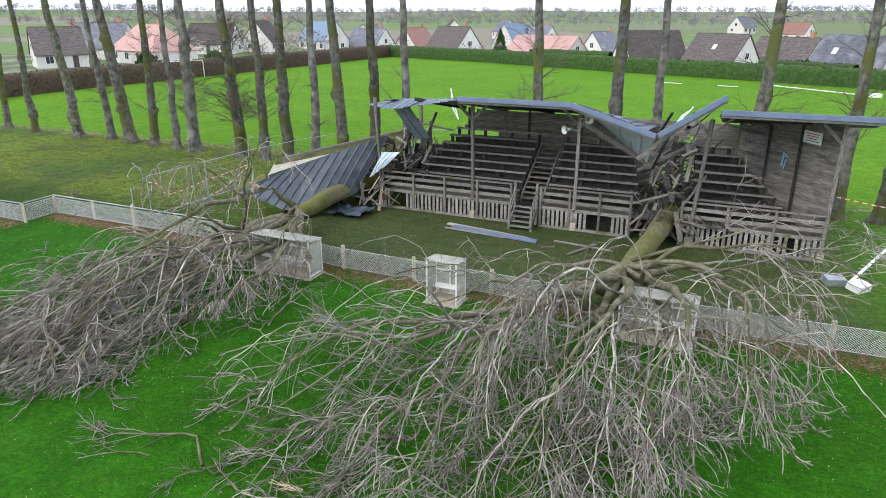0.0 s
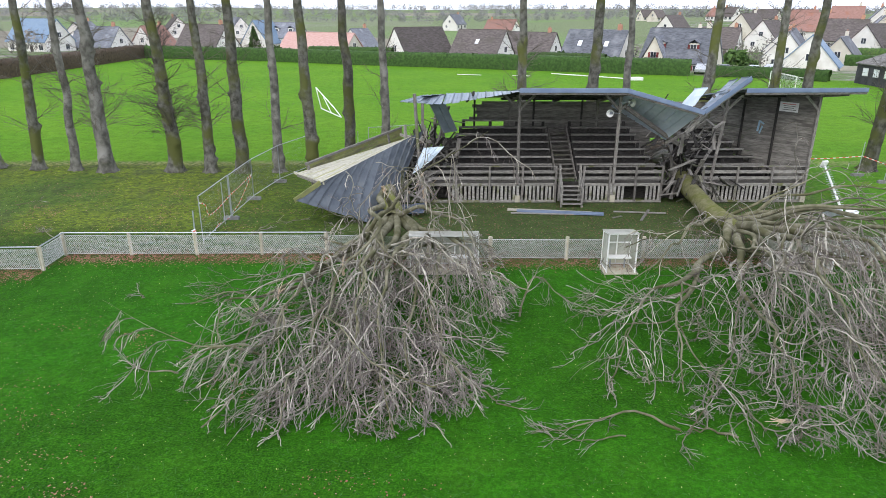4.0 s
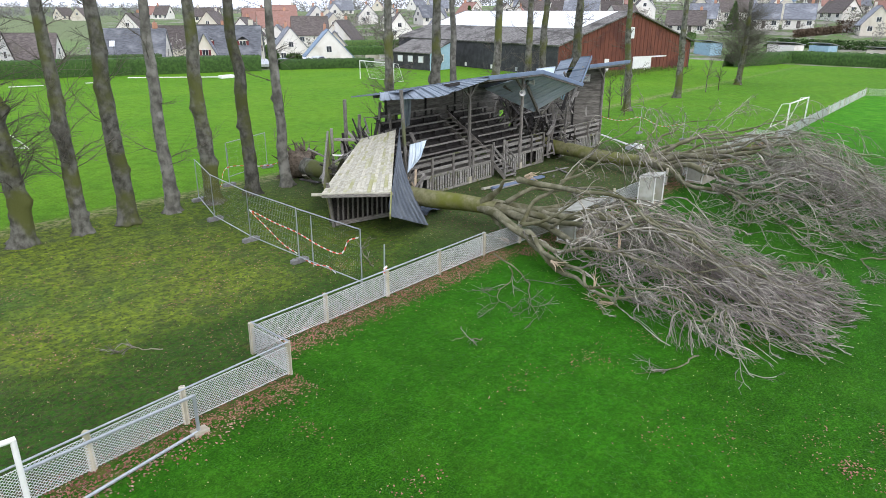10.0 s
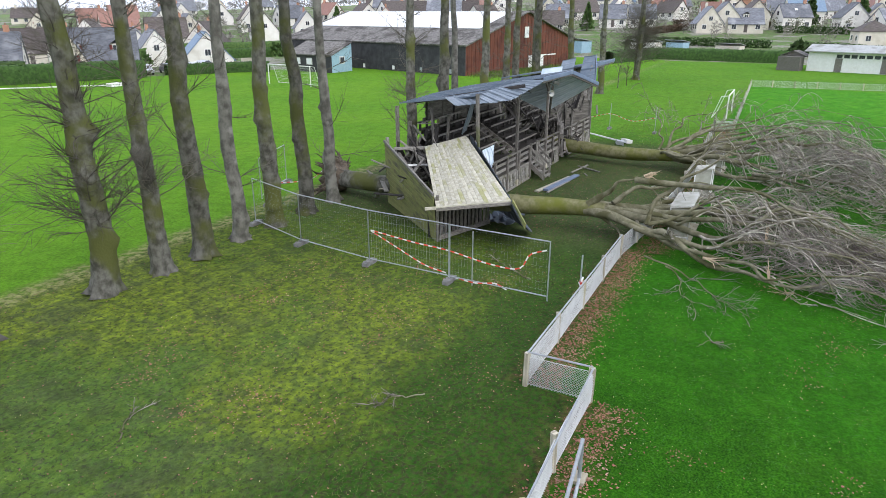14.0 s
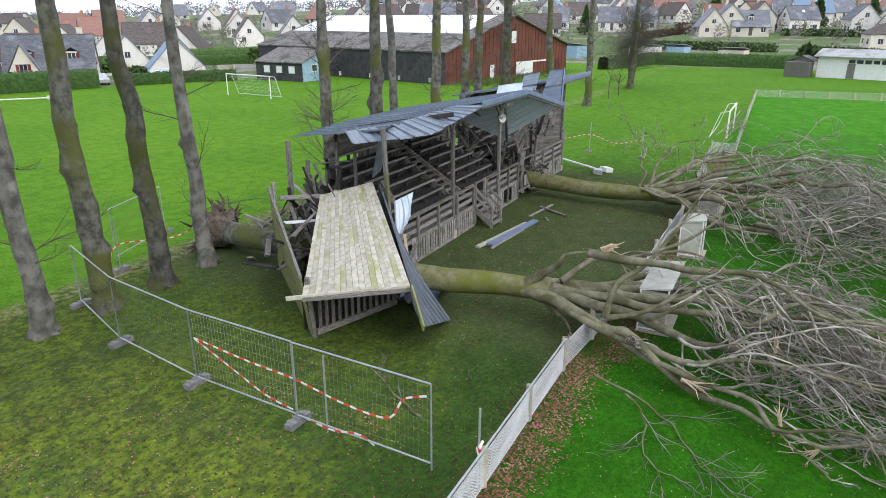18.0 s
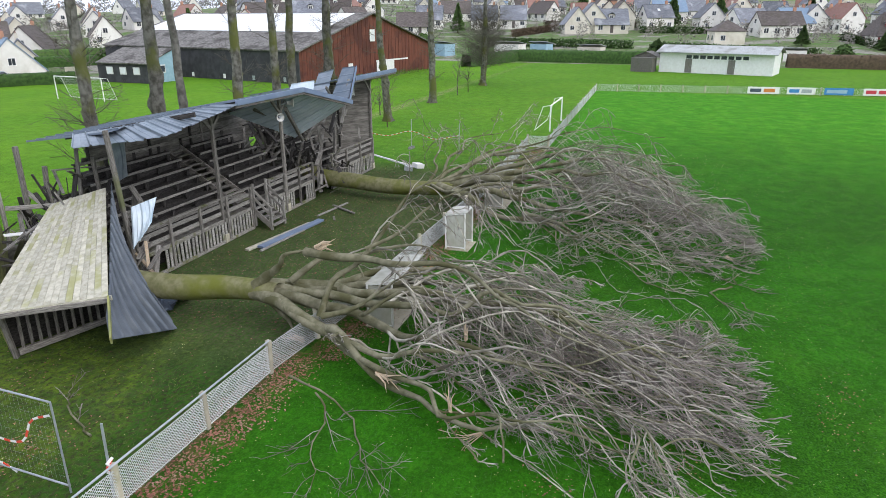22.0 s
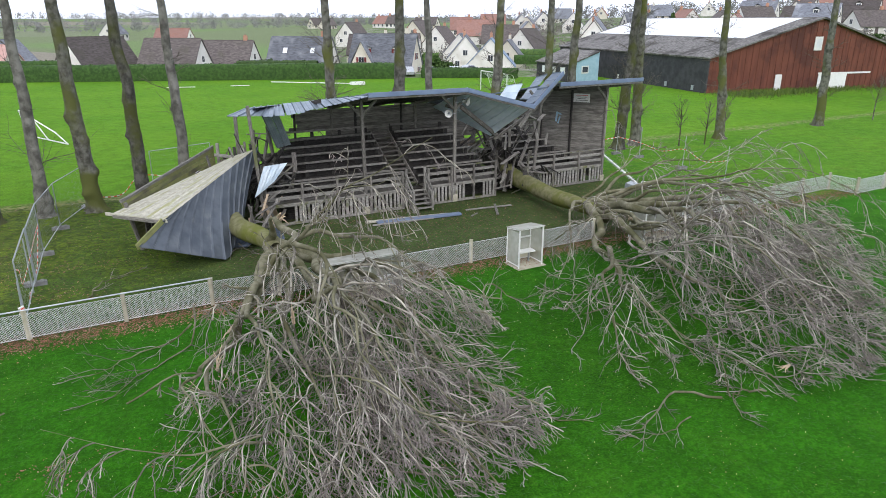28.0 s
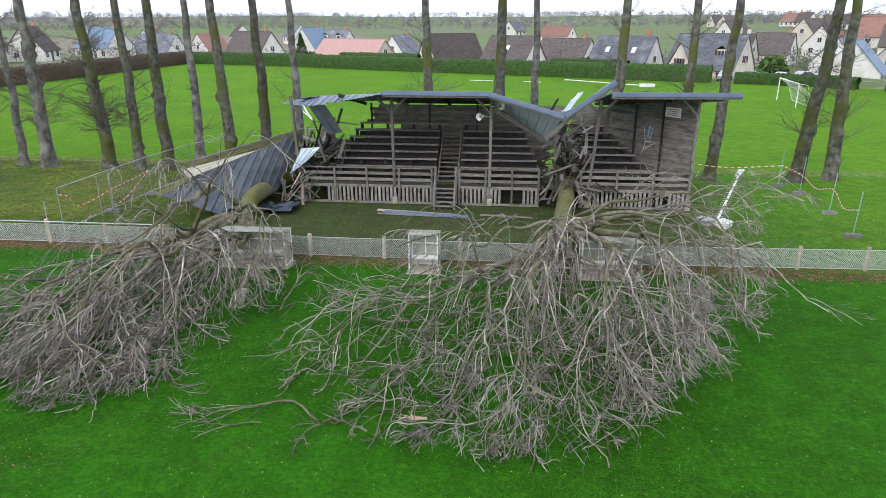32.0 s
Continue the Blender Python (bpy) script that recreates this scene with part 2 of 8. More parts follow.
HALL_ROOF = surf("fibre_cement_roof", (0.10, 0.094, 0.09), (0.24, 0.23, 0.215), 2.6, 0.9, 0.3, 6, c3=(0.06, 0.055, 0.05), s3=0.3, vary=0.05)
SKYLIGHT = surf("translucent_sheet", (0.74, 0.76, 0.78), (0.8, 0.82, 0.84), 1, 0.4, 0.0, vary=0.04)
CLUB_ROOF = surf("weathered_club_roof", (0.34, 0.36, 0.36), (0.48, 0.50, 0.50), 1.5, 0.7, 0.2, 8, (1, 6, 1), c3=(0.26, 0.27, 0.25), s3=0.5, vary=0.04)
PALE_BLUE = surf("pale_blue_boards", (0.28, 0.44, 0.54), (0.34, 0.50, 0.60), 2, 0.7, 0.1, 20, vary=0.05)
LEAF = surf("dead_leaf", (0.22, 0.088, 0.062), (0.37, 0.18, 0.13), 0.8, 0.85, 0.0, c3=(0.36, 0.23, 0.17), s3=3.0, island=0.35)
CAR_A = surf("silver_car_paint", (0.5, 0.52, 0.55), (0.55, 0.57, 0.6), 1, 0.3, 0.0, metal=0.3, vary=0.05)
CAR_B = surf("dark_car_paint", (0.04, 0.05, 0.08), (0.05, 0.06, 0.09), 1, 0.3, 0.0, vary=0.05)
RUBBER = surf("tyre_rubber", (0.02, 0.02, 0.02), (0.035, 0.035, 0.035), 5, 0.8, 0.0)
AD_BLUE = surf("blue_banner", (0.05, 0.22, 0.5), (0.07, 0.27, 0.56), 2, 0.5, 0.0, vary=0.03)
AD_RED = surf("red_banner", (0.55, 0.05, 0.07), (0.6, 0.07, 0.09), 2, 0.5, 0.0, vary=0.03)
AD_ORANGE = surf("orange_banner", (0.6, 0.2, 0.05), (0.65, 0.24, 0.07), 2, 0.5, 0.0, vary=0.03)

DRY_BIT = surf("dry_leaf_bit", (0.42, 0.34, 0.16), (0.58, 0.50, 0.30), 0.8, 0.85, 0.0, island=0.4)


def clear_panel():
    """Scratched, yellowed translucent sheet."""
    m, nt, b = blank("clear_shelter_sheet")
    n = noise_tex(nt, nt.nodes.new("ShaderNodeTexCoord").outputs["Object"], 3.0, 4.0)
    nt.links.new(mix(nt, n, (0.52, 0.52, 0.42), (0.66, 0.67, 0.62)), b.inputs["Base Color"])
    nt.links.new(calc(nt, "MULTIPLY_ADD", n, 0.3, 0.32), b.inputs["Alpha"])
    b.inputs["Roughness"].default_value = 0.35
    return m


CLEAR = clear_panel()


def ground_material():
    """Dark mown pitch, mossy strip under the trees, bright practice field, gardens and pasture beyond."""
    m, nt, b = blank("grass_ground")
    geo = nt.nodes.new("ShaderNodeNewGeometry")
    pos = geo.outputs["Position"]
    sep = nt.nodes.new("ShaderNodeSeparateXYZ")
    nt.links.new(pos, sep.inputs[0])
    x, y = sep.outputs[0], sep.outputs[1]
    n_big, n_mid, n_fine, n_grit = (noise_tex(nt, pos, s, 5.0) for s in (0.12, 0.6, 3.5, 22.0))
    wob = calc(nt, "MULTIPLY_ADD", n_mid, 1.2, -0.6)
    n_spot = noise_tex(nt, pos, 9.0, 3.0, 0.65)
    pitch = mix(nt, ramp(nt, n_grit, 0.38, 0.62), (0.011, 0.066, 0.002), (0.034, 0.132, 0.005))
    pitch = mix(nt, calc(nt, "MULTIPLY", ramp(nt, n_big, 0.40, 0.62), 0.6), pitch, (0.026, 0.140, 0.004))
    pitch = mix(nt, calc(nt, "MULTIPLY", ramp(nt, n_fine, 0.52, 0.75), 0.4), pitch, (0.054, 0.182, 0.009))
    pitch = mix(nt, calc(nt, "MULTIPLY", ramp(nt, n_spot, 0.60, 0.74), 0.22), pitch, (0.015, 0.080, 0.003))
    pitch = mix(nt, calc(nt, "MULTIPLY", ramp(nt, n_mid, 0.50, 0.70), 0.35), pitch, (0.044, 0.158, 0.007))
    pitch = mix(nt, calc(nt, "MULTIPLY", ramp(nt, noise_tex(nt, pos, 2.3, 6.0, 0.7), 0.58, 0.70), 0.3), pitch, (0.060, 0.110, 0.024))
    moss = mix(nt, ramp(nt, n_fine, 0.36, 0.64), (0.082, 0.118, 0.024), (0.195, 0.260, 0.024))
    moss = mix(nt, calc(nt, "MULTIPLY", ramp(nt, n_big, 0.46, 0.62), 0.75), moss, (0.060, 0.128, 0.026))
    moss = mix(nt, calc(nt, "MULTIPLY", ramp(nt, n_spot, 0.54, 0.62), 0.85), moss, (0.042, 0.048, 0.028))
    moss = mix(nt, calc(nt, "MULTIPLY", ramp(nt, n_grit, 0.5, 0.75), 0.4), moss, (0.165, 0.22, 0.040))
    moss = mix(nt, calc(nt, "MULTIPLY", ramp(nt, noise_tex(nt, pos, 1.6, 6.0, 0.7), 0.56, 0.68), 0.55), moss, (0.088, 0.078, 0.055))
    near = calc(nt, "SUBTRACT", 1.0, ramp(nt, calc(nt, "ADD", y, calc(nt, "MULTIPLY", wob, 3.0)), 21.5, 25.0))
    near = calc(nt, "MAXIMUM", near, calc(nt, "MULTIPLY", ramp(nt, calc(nt, "ADD", x, calc(nt, "MULTIPLY", wob, 5.0)), -29.5, -20.5), 0.62))
    turf = mix(nt, ramp(nt, n_spot, 0.42, 0.62), (0.022, 0.080, 0.008), (0.040, 0.050, 0.018))
    moss = mix(nt, calc(nt, "MULTIPLY", ramp(nt, noise_tex(nt, pos, 0.33, 7.0, 0.72), 0.50, 0.62), 0.6), moss, (0.062, 0.078, 0.036))
    moss = mix(nt, calc(nt, "MULTIPLY", near, 0.9), moss, turf)
    lawn = mix(nt, ramp(nt, n_fine, 0.35, 0.7), (0.050, 0.165, 0.012), (0.098, 0.225, 0.018))
    lawn = mix(nt, ramp(nt, n_mid, 0.55, 0.72), lawn, (0.135, 0.215, 0.024))
    lawn = mix(nt, calc(nt, "MULTIPLY", ramp(nt, n_grit, 0.45, 0.7), 0.4), lawn, (0.03, 0.085, 0.012))
    field = mix(nt, ramp(nt, n_big, 0.35, 0.65), (0.094, 0.228, 0.013), (0.124, 0.262, 0.016))
    field = mix(nt, calc(nt, "MULTIPLY", ramp(nt, n_fine, 0.3, 0.8), 0.5), field, (0.08, 0.225, 0.008))
    lawn = mix(nt, calc(nt, "MULTIPLY", ramp(nt, calc(nt, "ADD", x, calc(nt, "MULTIPLY", n_big, 20.0)), 12.0, 30.0), 0.6), lawn, field)
    east = ramp(nt, calc(nt, "ADD", x, calc(nt, "MULTIPLY", wob, 4.0)), -2.0, 9.0)
    strip = mix(nt, east, moss, lawn)
    shade = calc(nt, "MULTIPLY", ramp(nt, x, -20, -17), calc(nt, "SUBTRACT", 1.0, ramp(nt, x, 3.0, 6.0)))
    worn = mix(nt, ramp(nt, n_spot, 0.38, 0.62), (0.092, 0.078, 0.05), (0.044, 0.105, 0.02))
    strip = mix(nt, calc(nt, "MULTIPLY", shade, 0.85), strip, worn)
    yw = calc(nt, "ADD", y, wob)
    path = calc(nt, "MULTIPLY", ramp(nt, yw, 35.4, 36.2), calc(nt, "SUBTRACT", 1.0, ramp(nt, yw, 36.6, 37.4)))
    col = mix(nt, ramp(nt, yw, 36.0, 37.6), strip, field)
    col = mix(nt, calc(nt, "MULTIPLY", path, calc(nt, "MULTIPLY", ramp(nt, n_fine, 0.4, 0.6), 0.7)), col, (0.27, 0.25, 0.13))
    edge = calc(nt, "SUBTRACT", y, calc(nt, "MULTIPLY", ramp(nt, x, -29.15, -29.05), 1.6))
    edge = calc(nt, "ADD", edge, calc(nt, "MULTIPLY", ramp(nt, x, -18.0, -13.0), 0.5))
    south = calc(nt, "SUBTRACT", 1.0, ramp(nt, calc(nt, "ADD", edge, calc(nt, "MULTIPLY", wob, 0.2)), 18.15, 18.45))
    # pitch brightens eastward: light at a low viewing angle, put into the colour
    grazing_bright = mix(nt, ramp(nt, n_mid, 0.4, 0.65), (0.052, 0.232, 0.008), (0.080, 0.275, 0.012))
    pitch = mix(nt, calc(nt, "MULTIPLY", ramp(nt, x, -1.0, 34.0), 0.85), pitch, grazing_bright)
    col = mix(nt, south, col, pitch)
    far_e = ramp(nt, x, 50.5, 52.5)
    col = mix(nt, calc(nt, "MULTIPLY", far_e, calc(nt, "SUBTRACT", 1.0, ramp(nt, y, 35, 38))), col, lawn)
    litter = calc(nt, "MULTIPLY", ramp(nt, edge, 17.2, 18.1), calc(nt, "SUBTRACT", 1.0, ramp(nt, edge, 18.4, 19.4)))
    litter = calc(nt, "MULTIPLY", litter, calc(nt, "SUBTRACT", 1.0, ramp(nt, x, 14.0, 20.0)))
    litter = calc(nt, "MULTIPLY", litter, ramp(nt, n_fine, 0.42, 0.62))
    col = mix(nt, calc(nt, "MULTIPLY", litter, 0.42), col, (0.20, 0.092, 0.060))
    # past the hedges: gardens and roads, then open pasture and plough
    slope = calc(nt, "ADD", y, calc(nt, "MULTIPLY", x, 0.40))
    past = calc(nt, "MAXIMUM", ramp(nt, slope, 106.0, 108.0), calc(nt, "MAXIMUM", ramp(nt, x, 97.0, 99.0), calc(nt, "SUBTRACT", 1.0, ramp(nt, x, -78.0, -76.0))))
    garden = mix(nt, ramp(nt, n_mid, 0.45, 0.6), (0.15, 0.175, 0.095), (0.10, 0.20, 0.045))
    garden = mix(nt, ramp(nt, n_big, 0.5, 0.6), garden, (0.27, 0.26, 0.225))
    wide = noise_tex(nt, pos, 0.006, 2.0)
    cell = nt.nodes.new("ShaderNodeTexVoronoi")
    cell.inputs["Scale"].default_value = 0.0042
    nt.links.new(pos, cell.inputs["Vector"])
    shade_c = nt.nodes.new("ShaderNodeSeparateColor")
    nt.links.new(cell.outputs["Color"], shade_c.inputs[0])
    pasture = mix(nt, shade_c.outputs[0], (0.15, 0.20, 0.085), (0.20, 0.225, 0.14))
    pasture = mix(nt, ramp(nt, shade_c.outputs[1], 0.55, 0.6), pasture, (0.25, 0.23, 0.18))
    pasture = mix(nt, ramp(nt, wide, 0.5, 0.6), pasture, (0.16, 0.24, 0.09))
    ln = nt.nodes.new("ShaderNodeVectorMath")
    ln.operation = "LENGTH"
    nt.links.new(pos, ln.inputs[0])
    reach = calc(nt, "ADD", ln.outputs["Value"], calc(nt, "MULTIPLY", calc(nt, "SUBTRACT", 1.0, ramp(nt, x, 30.0, 120.0)), 165.0))
    garden = mix(nt, ramp(nt, reach, 335.0, 380.0), garden, pasture)
    col = mix(nt, past, col, garden)
    # tufts and hollows of the turf, fine and coarse
    tuft = calc(nt, "MULTIPLY_ADD", ramp(nt, noise_tex(nt, pos, 7.5, 5.0, 0.75), 0.36, 0.64), 0.44, 0.76)
    tuft = calc(nt, "MULTIPLY", tuft, calc(nt, "MULTIPLY_ADD", ramp(nt, noise_tex(nt, pos, 1.3, 4.0, 0.6), 0.35, 0.65), 0.26, 0.86))
    col = mix(nt, 1.0, col, tuft, "MULTIPLY")
    nt.links.new(col, b.inputs["Base Color"])
    b.inputs["Roughness"].default_value = 0.95
    b.inputs["Specular IOR Level"].default_value = 0.1
    bp = nt.nodes.new("ShaderNodeBump")
    bp.inputs["Strength"].default_value, bp.inputs["Distance"].default_value = 0.7, 0.06
    nt.links.new(calc(nt, "ADD", n_grit, n_fine), bp.inputs["Height"])
    nt.links.new(bp.outputs[0], b.inputs["Normal"])
    return m


GRASS = ground_material()

# ---- builders ----
UP = Vector((0, 0, 1))


class Geo:
    """Vertices and faces of one mesh, in world metres."""

    def __init__(self):
        self.v, self.f = [], []

    def add(self, verts, faces):
        n = len(self.v)
        self.v += [tuple(p) for p in verts]
        self.f += [tuple(n + i for i in q) for q in faces]
        return self

    def box(self, m, size):
        sx, sy, sz = (s / 2 for s in size)
        c = [m @ Vector((x * sx, y * sy, z * sz)) for x in (-1, 1) for y in (-1, 1) for z in (-1, 1)]
        return self.add(c, [(0, 1, 3, 2), (4, 6, 7, 5), (0, 4, 5, 1), (2, 3, 7, 6), (0, 2, 6, 4), (1, 5, 7, 3)])

    def block(self, lo, hi):
        c = [(a + b) / 2 for a, b in zip(lo, hi)]
        return self.box(Matrix.Translation(c), [b - a for a, b in zip(lo, hi)])

    def beam(self, a, b, w, h):
        """A timber from a to b, w wide and h deep."""
        a, b = Vector(a), Vector(b)
        return self.box(along(a, b), ((b - a).length, w, h))

    def tube(self, pts, radii, sides=8, cap=True):
        pts = [Vector(p) for p in pts]
        ring = []
        for i, p in enumerate(pts):
            t = (pts[min(i + 1, len(pts) - 1)] - pts[max(i - 1, 0)]).normalized()
            u = t.cross(Vector((0.31, 0.17, 0.94)) if abs(t.z) < 0.9 else Vector((1, 0.1, 0))).normalized()
            w = t.cross(u)
            r = radii[i] if isinstance(radii, (list, tuple)) else radii
            ring.append([p + r * (math.cos(k) * u + math.sin(k) * w) for k in (2 * math.pi * j / sides for j in range(sides))])
        f = [(i * sides + j, i * sides + (j + 1) % sides, (i + 1) * sides + (j + 1) % sides, (i + 1) * sides + j) for i in range(len(pts) - 1) for j in range(sides)]
        if cap:
            f += [tuple(range(sides - 1, -1, -1)), tuple((len(pts) - 1) * sides + j for j in range(sides))]
        return self.add([q for r in ring for q in r], f)

    def slab(self, quad, thick):
        """A plate on four corners, thick along its normal."""
        q = [Vector(p) for p in quad]
        n = (q[1] - q[0]).cross(q[3] - q[0]).normalized() * thick
        return self.add([*q, *(p + n for p in q)], [(3, 2, 1, 0), (4, 5, 6, 7), (0, 1, 5, 4), (1, 2, 6, 5), (2, 3, 7, 6), (3, 0, 4, 7)])


def along(a, b):
    a, b = Vector(a), Vector(b)
    d = (b - a).normalized()
    side = UP.cross(d)
    side = side.normalized() if side.length > 1e-4 else Vector((0, 1, 0))
    top = d.cross(side)
    m = Matrix((d, side, top)).transposed().to_4x4()
    m.translation = (a + b) / 2
    return m


def place_of(ob):
    m = ob.matrix_basis.copy()
    while ob.parent:
        ob = ob.parent
        m = ob.matrix_basis @ m
    return m


def mesh_of(name, verts, faces, material, smooth=False):
    me = bpy.data.meshes.new(name)
    me.from_pydata(verts, [], faces)
    me.materials.append(material)
    if smooth:
        me.polygons.foreach_set("use_smooth", [True] * len(me.polygons))
    me.update()
    return me


def part(name, geo, material, parent=None, label="", smooth=False, kind=""):
    inv = place_of(parent).inverted() if parent else Matrix()
    me = mesh_of(name, [inv @ Vector(p) for p in geo.v], geo.f, material, smooth)
    ob = new(name, me)
    ob.parent = parent
    return tagged(ob, label, "", "", kind)


def thing(name, base, label, category, group="", kind="", turn=0.0):
    ob = new(name)
    ob.matrix_basis = pose(*base, 0, 0, turn)
    ob.empty_display_size = 0.1
    return tagged(ob, label, category, group, kind)


BOXES = {}


def piece(name, m, size, material, parent, label=""):
    """A box-shaped piece, its long edges eased, that shares its mesh with others of the same size."""
    key = (material.name, *(round(s, 2) for s in size))
    if key not in BOXES:
        sx, sy, sz = (max(s, 0.012) / 2 for s in size)
        e = min(sx, sy, sz) * 0.25
        rim = [(-sy + e, -sz), (sy - e, -sz), (sy, -sz + e), (sy, sz - e), (sy - e, sz), (-sy + e, sz), (-sy, sz - e), (-sy, -sz + e)]
        v = [(x, y, z) for x in (-sx, sx) for y, z in rim]
        f = [(i, (i + 1) % 8, 8 + (i + 1) % 8, 8 + i) for i in range(8)] + [tuple(range(7, -1, -1)), tuple(range(8, 16))]
        BOXES[key] = mesh_of(name, v, f, material)
    ob = new(name, BOXES[key])
    ob.parent = parent
    ob.matrix_basis = (place_of(parent).inverted() @ m) if parent else m
    return tagged(ob, label)


def stick(name, a, b, w, h, material, parent, label=""):
    return piece(name, along(a, b), ((Vector(b) - Vector(a)).length, w, h), material, parent, label)


def np_mesh(name, verts, quads, material, parent=None, label="", kind="", smooth=True):
    """One mesh straight from arrays (world metres)."""
    me = bpy.data.meshes.new(name)
    if parent:
        inv = np.array(place_of(parent).inverted())
        verts = verts @ inv[:3, :3].T + inv[:3, 3]
    k = quads.shape[1]
    me.vertices.add(len(verts))
    me.vertices.foreach_set("co", verts.astype(np.float32).ravel())
    me.loops.add(quads.size)
    me.loops.foreach_set("vertex_index", quads.astype(np.int32).ravel())
    me.polygons.add(len(quads))
    me.polygons.foreach_set("loop_start", np.arange(0, quads.size, k, dtype=np.int32))
    me.polygons.foreach_set("loop_total", np.full(len(quads), k, dtype=np.int32))
    if smooth:
        me.polygons.foreach_set("use_smooth", np.ones(len(quads), dtype=bool))
    me.materials.append(material)
    me.update(calc_edges=True)
    ob = new(name, me)
    ob.parent = parent
    return tagged(ob, label, "", "", kind)


def tubes(P, R, sides):
    """Tapered tubes round many polylines at once. P: (n, k, 3); R: (n, k)."""
    n, k, _ = P.shape
    T = np.gradient(P, axis=1)
    T /= np.linalg.norm(T, axis=2, keepdims=True) + 1e-9
    ref = np.where(np.abs(T[..., 2:3]) < 0.9, np.array([0.0, 0.0, 1.0]), np.array([1.0, 0.0, 0.0]))
    U = np.cross(T, ref)
    U /= np.linalg.norm(U, axis=2, keepdims=True) + 1e-9
    W = np.cross(T, U)
    a = 2 * np.pi * np.arange(sides) / sides
    V = P[:, :, None] + R[:, :, None, None] * (np.cos(a)[:, None] * U[:, :, None] + np.sin(a)[:, None] * W[:, :, None])
    idx = np.arange(n * k * sides).reshape(n, k, sides)
    nxt = np.roll(idx, -1, axis=2)
    Q = np.stack([idx[:, :-1], nxt[:, :-1], nxt[:, 1:], idx[:, 1:]], axis=-1).reshape(-1, 4)
    return V.reshape(-1, 3), Q


def joined(sets):
    off, vs, qs = 0, [], []
    for v, q in sets:
        vs.append(v)
        qs.append(q + off)
        off += len(v)
    return np.concatenate(vs), np.concatenate(qs)


def unit(a):
    return a / (np.linalg.norm(a, axis=-1, keepdims=True) + 1e-9)


def shoots(P, R, per, rng, lo=0.25, hi=1.0, angle=40.0, ratio=0.5, steps=5, wander=0.12, pull=(0, 0, 0), floor=None, thin=0.55, length=None):
    """Side shoots on many polylines: per shoots on each, at an angle, wandering, drawn towards pull."""
    n, k, _ = P.shape
    par = np.repeat(np.arange(n), per)
    u = rng.uniform(lo, hi, n * per) * (k - 1)
    i = np.minimum(u.astype(int), k - 2)
    f = (u - i)[:, None]
    S = P[par, i] * (1 - f) + P[par, i + 1] * f
    T = unit(P[par, i + 1] - P[par, i])
    D = unit(T + np.tan(np.radians(angle)) * rng.uniform(0.5, 1.3, (n * per, 1)) * unit(np.cross(T, rng.normal(size=T.shape))))
    span = np.linalg.norm(np.diff(P, axis=1), axis=2).sum(1)[par] if length is None else np.full(n * per, length)
    L = span * ratio * rng.uniform(0.55, 1.25, n * per) * (1.15 - 0.5 * u / (k - 1))
    r0 = (R[par, i] * (1 - f[:, 0]) + R[par, i + 1] * f[:, 0]) * thin
    out = [S]
    for s in range(steps):
        D = unit(D + rng.normal(0, wander, D.shape) + np.array(pull))
        nxt = out[-1] + D * (L / steps)[:, None]
        if floor is not None:
            low = nxt[:, 2] < floor
            nxt[low, 2] = floor + rng.uniform(0, 0.06, low.sum())
            D[low, 2] = np.abs(D[low, 2]) * 0.3
        out.append(nxt)
    taper = np.linspace(1, 0.28, steps + 1)
    return np.stack(out, 1), np.maximum(r0[:, None] * taper, 0.0035)


def bend(points, n, rng=None, jitter=0.0):
    """A smooth line of n points through the given ones."""
    p = np.array(points, float)
    d = np.r_[0, np.cumsum(np.linalg.norm(np.diff(p, axis=0), axis=1))]
    q = np.pad(p, ((1, 1), (0, 0)), mode="edge")
    q[0], q[-1] = 2 * p[0] - p[1], 2 * p[-1] - p[-2]
    out = []
    for t in np.linspace(0, d[-1], n):
        i = min(np.searchsorted(d, t, side="right") - 1, len(p) - 2)
        s = (t - d[i]) / (d[i + 1] - d[i])
        a, b, c, e = q[i], q[i + 1], q[i + 2], q[i + 3]
        out.append(0.5 * (2 * b + (c - a) * s + (2 * a - 5 * b + 4 * c - e) * s * s + (3 * b - a - 3 * c + e) * s ** 3))
    out = np.array(out)
    if rng is not None:
        out[1:-1] += rng.normal(0, jitter, (n - 2, 3))
    return out


# ---- ground ----
def far_rise(x, y):
    """Flat round the ground; the village climbs to the east, the houses to the north lie in a dip, low hills all round."""
    d = math.hypot(x, y)
    s = min(max((d - 380) / 1000, 0), 1)
    hill = s * s * (3 - 2 * s) * (12 + 8 * noise.noise(Vector((x * 0.0016, y * 0.0016, 3))))
    e = min(max((x + 0.35 * y - 116) / 430, 0), 1)
    a, b = (min(max(k, 0), 1) for k in ((y + 0.4 * x - 108) / 24, (d - 190) / 170))
    dip = -1.9 * a * a * (3 - 2 * a) * (1 - 1.6 * b * b * (3 - 2 * b)) * max(0.0, 1 - e * 6)
    return hill + dip + 21 * e * (1.35 - 0.35 * e) * min(1.0, max(0.0, 1.3 - 0.002 * max(y, 0)))


def build_ground():
    k = np.linspace(-1, 1, 121)
    c = 10 * np.sinh(k * 6.0)
    v = [(x - 5, y + 20, far_rise(x, y)) for y in c for x in c]
    n = len(c)
    f = [(j * n + i, j * n + i + 1, (j + 1) * n + i + 1, (j + 1) * n + i) for j in range(n - 1) for i in range(n - 1)]
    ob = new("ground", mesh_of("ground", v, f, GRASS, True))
    tagged(ob, "mown football pitch, mossy strip and bright green practice field", "grass", "", "structure")


build_ground()

# ---- the grandstand ----
FY, BY = 27.35, 31.7          # front posts, back wall
